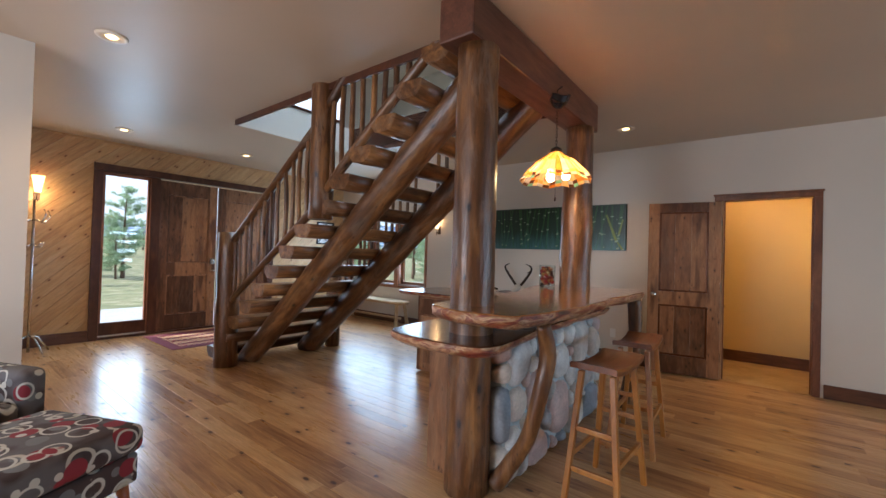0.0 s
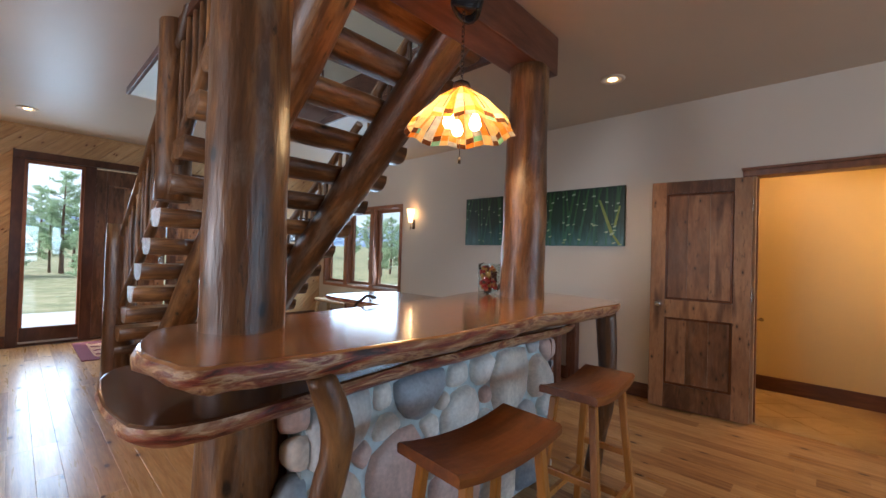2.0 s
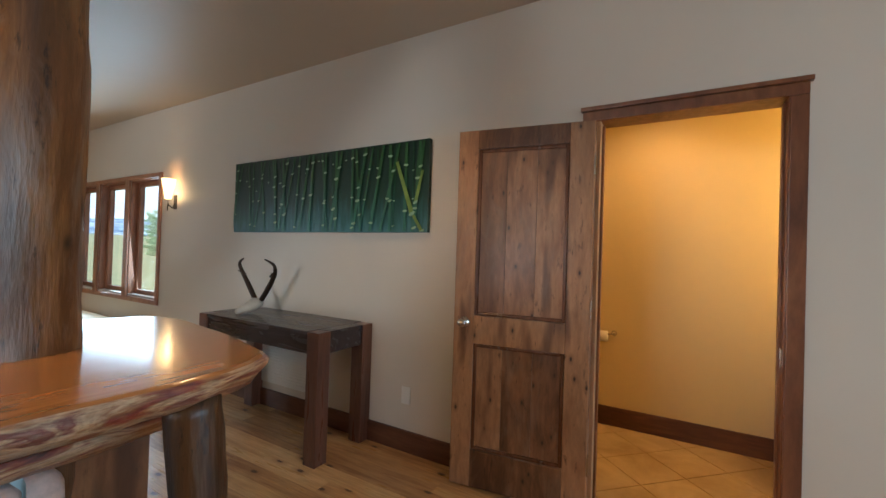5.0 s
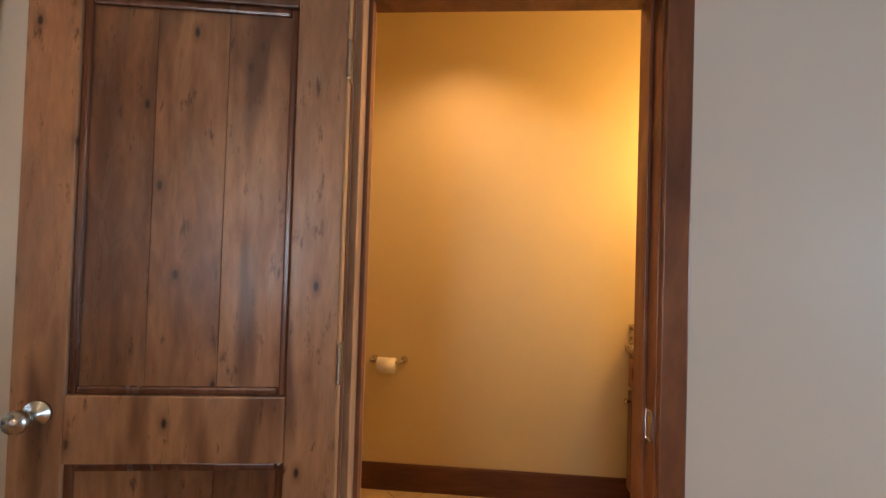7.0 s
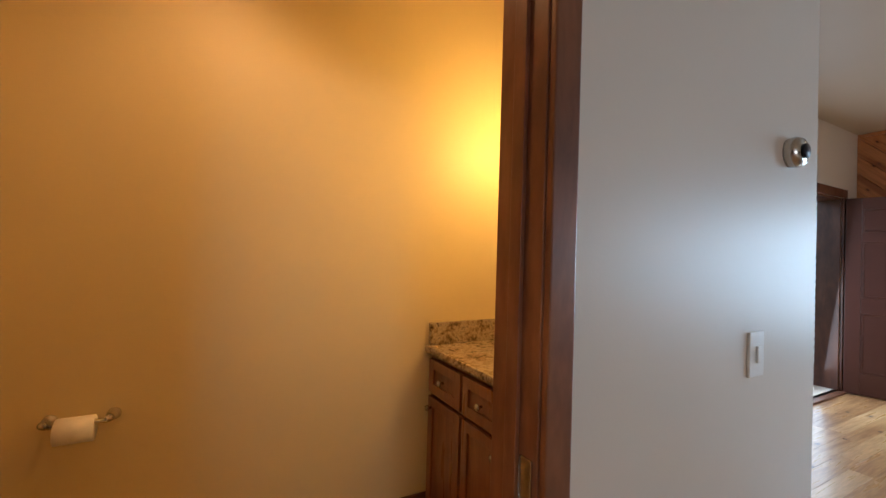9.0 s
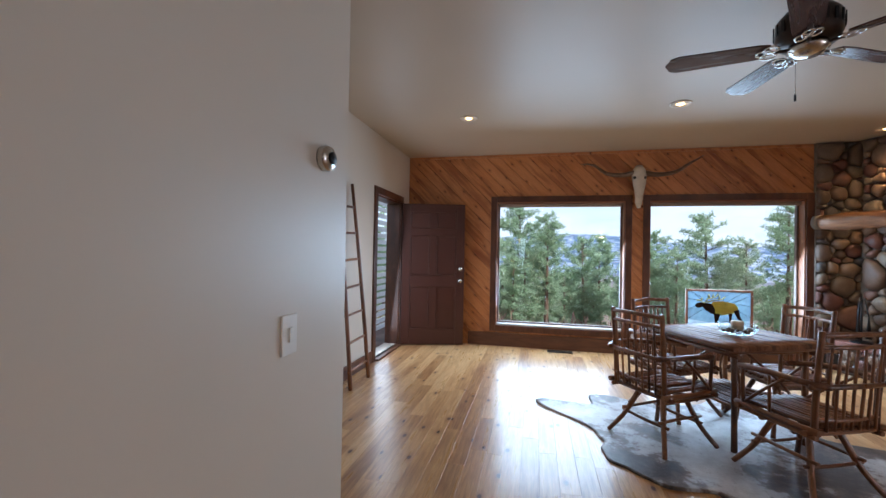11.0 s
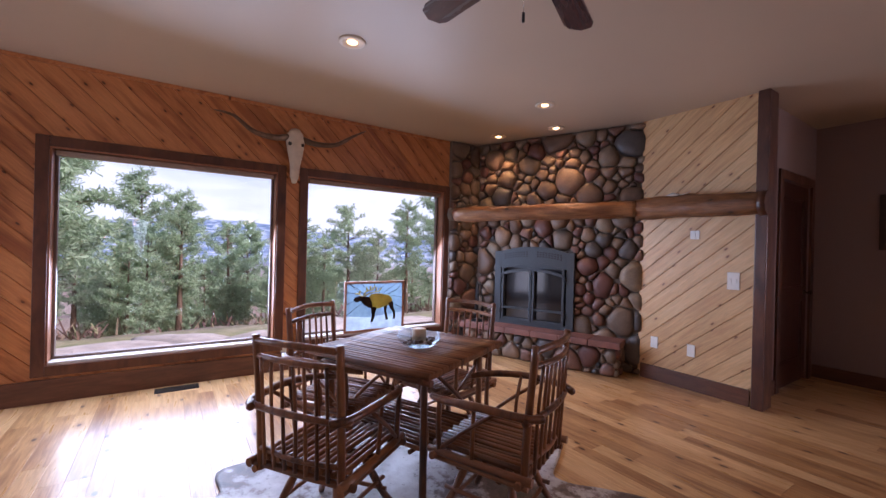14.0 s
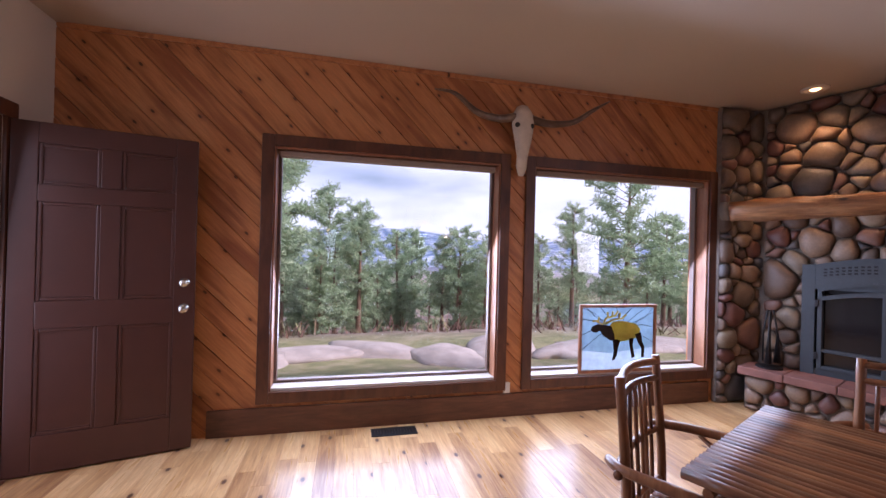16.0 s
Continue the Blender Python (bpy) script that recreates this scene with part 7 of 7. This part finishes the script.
wall("wall_upper_south", "x", -3.5, -0.2, -7.45, 0.66, 3.1, 5.4, [], M_UP)
wall("wall_upper_north", "x", 6.9, 0.2, -7.45, 0.66, 3.1, 5.4, [], M_UP)
bm = bmesh.new()
for p in ((-7.5, 0.7, -3.7, 2.3), (-7.5, 0.7, 3.6, 7.1), (-7.5, -4.2, 2.3, 3.6), (-2.2, 0.7, 2.3, 3.6)):
    box(bm, *p, 5.4, 5.6)
tagged(part("ceiling_upper", bm, M_UP), kind="structure")
bm = bmesh.new()
box(bm, 0.66, 6.4, -3.7, 7.1, 3.101, 3.3)
tagged(part("roof", bm, M_DARK), kind="structure")
frame_bars(tagged(new("window_7"), kind="structure"), WEST @ Matrix.Translation((3.6, 0, 4.15)), 2.0, 0.8, 0.05, 0.0, 0.08, M_TRIM)

# ---- outdoors ----
def smooth(a, b, x):
    t = min(1, max(0, (x - a) / (b - a)))
    return t * t * (3 - 2 * t)


def ground_at(x, y):
    z = -0.42
    e = x - 6.3
    if e > 0:
        z += -0.25 * smooth(2.0, 4.5, e) - 5.6 * smooth(4.2, 30, e) - 5.0 * smooth(30, 120, e)
        z += 0.9 * noise.noise(Vector((x * 0.05, y * 0.05, 3))) * smooth(6, 20, e)
    w = -7.5 - x
    if w > 0:
        z += 3.5 * smooth(25, 90, w) - 0.1
    n = y - 7
    if n > 0 and w < 12:
        z += -1.2 * smooth(4, 30, n)
    r = math.hypot(x, y)
    z += 66 * smooth(350, 1200, r) * (0.62 + 0.9 * noise.noise(Vector((x * 0.0022, y * 0.0022, 7)))) if r > 350 else 0
    z += 0.06 * noise.noise(Vector((x * 0.7, y * 0.7, 0)))
    return z


m, nt, b = mat("ground_cover", 0.9)
v = coords(nt)
d1, d2, d3 = tex(nt, v, 0.06, 5, 0.6), tex(nt, v, 1.5, 5, 0.7), tex(nt, v, 14, 4, 0.7)
grass = ramp(nt, d2, [(0.35, (0.12, 0.14, 0.06)), (0.5, (0.20, 0.20, 0.09)), (0.65, (0.32, 0.28, 0.17))])
earth = ramp(nt, d2, [(0.35, (0.13, 0.09, 0.07)), (0.5, (0.22, 0.16, 0.13)), (0.68, (0.38, 0.32, 0.28))])
sp = nt.nodes.new("ShaderNodeSeparateXYZ")
nt.links.new(v, sp.inputs[0])
far = ramp(nt, calc(nt, "MULTIPLY", calc(nt, "SUBTRACT", sp.outputs[0], 12.0), 0.1), [(0.0, 0.0), (0.35, 1.0)])
col = mix(nt, far, grass, earth)
col = mix(nt, 0.5, col, ramp(nt, d3, [(0.3, 0.45), (0.7, 1.2)]), "MULTIPLY")
# air haze put into the colour: distant hills turn blue, with snowy patches
hazed_hill = ramp(nt, d1, [(0.40, (0.04, 0.09, 0.17)), (0.50, (0.07, 0.14, 0.25)), (0.56, (0.30, 0.36, 0.45)), (0.7, (0.50, 0.54, 0.60))])
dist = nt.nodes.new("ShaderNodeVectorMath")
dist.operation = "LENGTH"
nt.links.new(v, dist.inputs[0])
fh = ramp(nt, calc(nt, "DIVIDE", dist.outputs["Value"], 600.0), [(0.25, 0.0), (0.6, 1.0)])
nt.links.new(mix(nt, fh, col, hazed_hill), b.inputs["Base Color"])
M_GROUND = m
verts, faces = [], []
NA = 144
radii_ = [2.0, 5, 8, 10, 12, 14, 16, 18, 20, 23, 26, 30, 35, 40, 47, 55, 65, 80, 100, 130, 170, 230, 300, 380, 460, 560, 680, 820, 980, 1150, 1400, 1800]
verts.append((0, 0, -0.42))
for r in radii_:
    for k in range(NA):
        a = 2 * math.pi * k / NA
        x, y = r * math.cos(a), r * math.sin(a)
        verts.append((x, y, ground_at(x, y)))
for k in range(NA):
    faces.append((0, 1 + k, 1 + (k + 1) % NA))
for j in range(len(radii_) - 1):
    for k in range(NA):
        a, b_ = 1 + j * NA + k, 1 + j * NA + (k + 1) % NA
        faces.append((a, a + NA, b_ + NA, b_))
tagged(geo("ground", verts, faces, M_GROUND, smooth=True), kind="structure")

# driveway before the front door
tagged(block("pavement", (-13.5, -7.6, -3.0, 7.0, -0.5, -0.36), plain("concrete", (0.42, 0.42, 0.43), 0.8, var=0.15, scale=4)), kind="structure")

# boulders on the rim
M_BOULD = plain("pink_boulder", (0.42, 0.37, 0.34), 0.85, var=0.4, scale=3, relief=0.4)
rnd = random.Random(14)
for k in range(13):
    x, y = 10.2 + rnd.uniform(-0.35, 0.7), -6.0 + k * 1.3 + rnd.uniform(-0.4, 0.4)
    bm = bmesh.new()
    bmesh.ops.create_icosphere(bm, subdivisions=3, radius=1)
    s = (rnd.uniform(0.4, 0.8), rnd.uniform(0.7, 1.5), rnd.uniform(0.14, 0.28))
    for v_ in bm.verts:
        n = 1 + 0.28 * noise.noise(v_.co * 1.3 + Vector((k * 5, 0, 0))) + 0.08 * noise.noise(v_.co * 5 + Vector((k, 0, 0)))
        v_.co = Vector((v_.co.x * s[0] * n, v_.co.y * s[1] * n, v_.co.z * s[2] * n))
    o = part("boulder", bm, M_BOULD, None, "low pinkish weathered boulder at the edge of the lawn", True)
    o.matrix_basis = pose(x, y, ground_at(x, y) + 0.05, 0, 0, k * 40)
    tagged(o, "", "boulder", "boulders along the lawn edge")

# pines
m, nt, b = mat("pine_needles", 0.8)
r_ = rand_of(nt, True)
# needle tones set paler than foliage, with the outdoor haze in the base colour
nt.links.new(ramp(nt, r_, [(0.0, (0.20, 0.28, 0.17)), (0.5, (0.31, 0.41, 0.27)), (1.0, (0.42, 0.52, 0.36))]), b.inputs["Base Color"])
tr = nt.nodes.new("ShaderNodeBsdfTranslucent")
tr.inputs[0].default_value = (0.42, 0.56, 0.34, 1)
ms = nt.nodes.new("ShaderNodeMixShader")
ms.inputs[0].default_value = 0.4
out_ = [n for n in nt.nodes if n.type == "OUTPUT_MATERIAL"][0]
nt.links.new(b.outputs[0], ms.inputs[1])
nt.links.new(tr.outputs[0], ms.inputs[2])
nt.links.new(ms.outputs[0], out_.inputs[0])
M_NEED = m
M_BARK = wood("pine_bark", (0.05, 0.03, 0.02), (0.14, 0.085, 0.055), (0.24, 0.15, 0.10), along=(5, 5, 1.5), rough=0.9, relief=0.6)


def pine(seed, h, slim=1.0, low=0.22):
    rnd = random.Random(seed)
    top = tagged(holder("pine_tree"), "tall green ponderosa pine with a reddish trunk beyond the lawn", "tree", "pines outside the windows")
    log("trunk", (0, 0, -0.6), (rnd.uniform(-0.15, 0.15), rnd.uniform(-0.15, 0.15), h * 0.97), 0.024 * h, 0.01, M_BARK, top, seg=9, rings=12, amp=0.12, bend=0.08, seed=seed)
    lv, lf, nv, nf = [], [], [], []
    whorls = int(h * 3.0)
    for wv in range(whorls):
        t = low + (1 - low) * wv / whorls
        z = t * h
        u = (t - low) / (1 - low)
        reach = slim * h * 0.19 * math.sin(math.pi * (0.24 + 0.74 * u)) ** 0.6 * rnd.uniform(0.75, 1.15) + 0.10
        for j in range(rnd.choice((2, 3, 4))):
            a = rnd.uniform(0, 6.283)
            L = reach * rnd.uniform(0.55, 1.2)
            up = rnd.uniform(-0.05, 0.45) + 0.3 * t
            p0, p1 = Vector((0, 0, z)), Vector((math.cos(a) * L, math.sin(a) * L, z + up * L))
            side = Vector((-math.sin(a), math.cos(a), 0)) * (0.02 + 0.006 * L)
            upv = Vector((0, 0, 0.02))
            b0 = len(lv)
            for s in (side, upv, -side, -upv):
                lv.append(tuple(p0 + s))
            lv.append(tuple(p1))
            lf += [(b0 + q, b0 + (q + 1) % 4, b0 + 4) for q in range(4)]
            tufts = max(4, int(L * 9))
            for c in range(tufts):
                f = 0.35 + 0.65 * (c + rnd.random()) / tufts
                ctr = p0 + (p1 - p0) * f + Vector((rnd.uniform(-1, 1), rnd.uniform(-1, 1), rnd.uniform(-0.4, 0.9))) * 0.16 * min(1.2, L)
                R = rnd.uniform(0.16, 0.30)
                for q in range(9):
                    d = Vector((rnd.gauss(0, 1), rnd.gauss(0, 1), rnd.gauss(0.35, 0.8))).normalized()
                    s = d.cross(Vector((rnd.gauss(0, 1), rnd.gauss(0, 1), rnd.gauss(0, 1)))).normalized() * 0.022
                    n0 = len(nv)
                    nv += [tuple(ctr - s * 0.6), tuple(ctr + s * 0.6), tuple(ctr + d * R + s), tuple(ctr + d * R * 1.05 - s)]
                    nf.append((n0, n0 + 1, n0 + 2, n0 + 3))
    geo("limbs", lv, lf, M_BARK, top)
    crown = geo("crown", nv, nf, M_NEED, top)
    return top


protos = [pine(1, 9.0), pine(2, 8.0, 1.2), pine(3, 10.5, 0.8, 0.38), pine(4, 7.0, 1.45, 0.14)]
placed = []
SPOTS = [(14.0, 8.8, 3, 1.1), (16.0, 7.4, 0, 0.95), (27, 6.0, 2, 0.9), (30, 4.2, 0, 0.9), (27, 2.0, 1, 0.9), (31.5, 0.4, 2, 0.82), (24, -1.0, 3, 0.9), (25, -4.2, 0, 0.86), (17, -6.0, 3, 1.0), (20, 8.0, 1, 1.0), (23, 5.4, 3, 0.75)]
rnd = random.Random(77)
for k in range(230):
    ang_ = radians(-66 + k * 0.574)
    r = rnd.uniform(16, 62)
    SPOTS.append((6 + r * math.cos(ang_), 3 + r * math.sin(ang_), rnd.randrange(4), rnd.uniform(0.42, 0.66)))
for k in range(26):
    SPOTS.append((rnd.uniform(-60, -26), rnd.uniform(-28, 34), rnd.randrange(4), rnd.uniform(0.45, 0.7)))
for k in range(14):
    SPOTS.append((rnd.uniform(-26, -3), rnd.uniform(20, 40), rnd.randrange(4), rnd.uniform(0.5, 0.8)))
SPOTS += [(-24.5, 3.6, 3, 0.34), (-31.5, 1.6, 3, 0.5), (-27.5, 6.4, 3, 0.4), (-34, 3.0, 1, 0.45), (-38, 5.5, 0, 0.4)]
used = [False] * 4
for x, y, k, s in SPOTS:
    mm = pose(x, y, ground_at(x, y), 0, 0, rnd.uniform(0, 360))
    if not used[k]:
        first = (k, mm, s)
        used[k] = True
        placed.append((protos[k], mm, s))
        continue
    o = copy_thing(protos[k], mm)
    o.scale = (s, s, s)
for o, mm, s in placed:
    o.matrix_basis = mm
    o.scale = (s, s, s)

# brush under the pines
m, nt, b = mat("brush_twigs", 0.9)
nt.links.new(ramp(nt, rand_of(nt, True), [(0.0, (0.10, 0.05, 0.045)), (0.6, (0.20, 0.12, 0.09)), (1.0, (0.16, 0.17, 0.08))]), b.inputs["Base Color"])
bv, bfc = [], []
for k in range(260):
    a = rnd.uniform(-1.1, 1.1)
    r = rnd.uniform(8.5, 30)
    x, y = 6 + r * math.cos(a), 3 + r * math.sin(a)
    if x < 11.4:
        continue
    z = ground_at(x, y)
    for q in range(26):
        d = Vector((rnd.gauss(0, 0.6), rnd.gauss(0, 0.6), abs(rnd.gauss(0.7, 0.3)))) * rnd.uniform(0.18, 0.5)
        s = Vector((rnd.uniform(-1, 1), rnd.uniform(-1, 1), 0)) * 0.03
        n0 = len(bv)
        c = Vector((x + rnd.gauss(0, 0.35), y + rnd.gauss(0, 0.35), z))
        bv += [tuple(c - s), tuple(c + s), tuple(c + d + s * 0.5), tuple(c + d - s * 0.5)]
        bfc.append((n0, n0 + 1, n0 + 2, n0 + 3))
tagged(geo("brush", bv, bfc, m), "dry reddish brown brush among the pines", "shrub", kind="stuff")

# deck screen seen through the deck door
scr = tagged(holder("slatted_screen", (6.6, 7.61, 0)), "white slatted screen on the deck outside the open door", "screen")
M_SIDE = plain("white_slats", (0.70, 0.72, 0.74), 0.5)
for x in (5.5, 7.8):
    block("post", (x - 0.05, x + 0.05, 7.57, 7.65, -0.035, 2.5), M_SIDE, scr)
for k in range(21):
    block("slat", (5.55, 7.75, 7.59, 7.61, -0.02 + k * 0.115, 0.055 + k * 0.115), M_SIDE, scr, bevel=0.002)
tagged(block("deck", (2.0, 7.95, 7.07, 9.4, -0.41, -0.03), M_BASE), kind="structure")

# ---- floor planks ----
rnd = random.Random(4)
W = 0.115
near, farp = [], []
y = S_Y
while y < N2_Y:
    x = W_X + rnd.uniform(-0.9, 0)
    while x < E_X:
        L = rnd.uniform(0.5, 1.8)
        a, b_, c, d = max(x, W_X), min(x + L, E_X), y, min(y + W, N2_Y)
        x += L
        if b_ - a < 0.02:
            continue
        if c >= N_Y - 0.01 and b_ <= 1.59:
            continue
        if c >= N_Y - 0.05:
            a = max(a, 1.56)
        score = math.hypot((a + b_) / 2 - 1.6, y - 3.0) if (a + b_) / 2 > -4.4 else 99
        near.append((score, a, b_, c, d))
    y += W
near.sort()


def plank_geo(a, b_, c, d):
    g, h = 0.0004, 0.0010
    v = [(a + g, c + g, -0.012), (b_ - g, c + g, -0.012), (b_ - g, d - g, -0.012), (a + g, d - g, -0.012),
         (a + g, c + g, -0.0003), (b_ - g, c + g, -0.0003), (b_ - g, d - g, -0.0003), (a + g, d - g, -0.0003),
         (a + g + h, c + g + h, 0), (b_ - g - h, c + g + h, 0), (b_ - g - h, d - g - h, 0), (a + g + h, d - g - h, 0)]
    f = [(0, 1, 5, 4), (1, 2, 6, 5), (2, 3, 7, 6), (3, 0, 4, 7), (4, 5, 9, 8), (5, 6, 10, 9), (6, 7, 11, 10), (7, 4, 8, 11), (8, 9, 10, 11)]
    return v, f


for sc, a, b_, c, d in near[:300]:
    v, f = plank_geo(a, b_, c, d)
    geo("plank", v, f, M_FLOOR, floor)
jv, jf = [], []
for sc, a, b_, c, d in near[300:]:
    v, f = plank_geo(a, b_, c, d)
    n0 = len(jv)
    jv += v
    jf += [tuple(i + n0 for i in q) for q in f]
tagged(geo("planks", jv, jf, M_FLOOR_I, floor), kind="stuff")
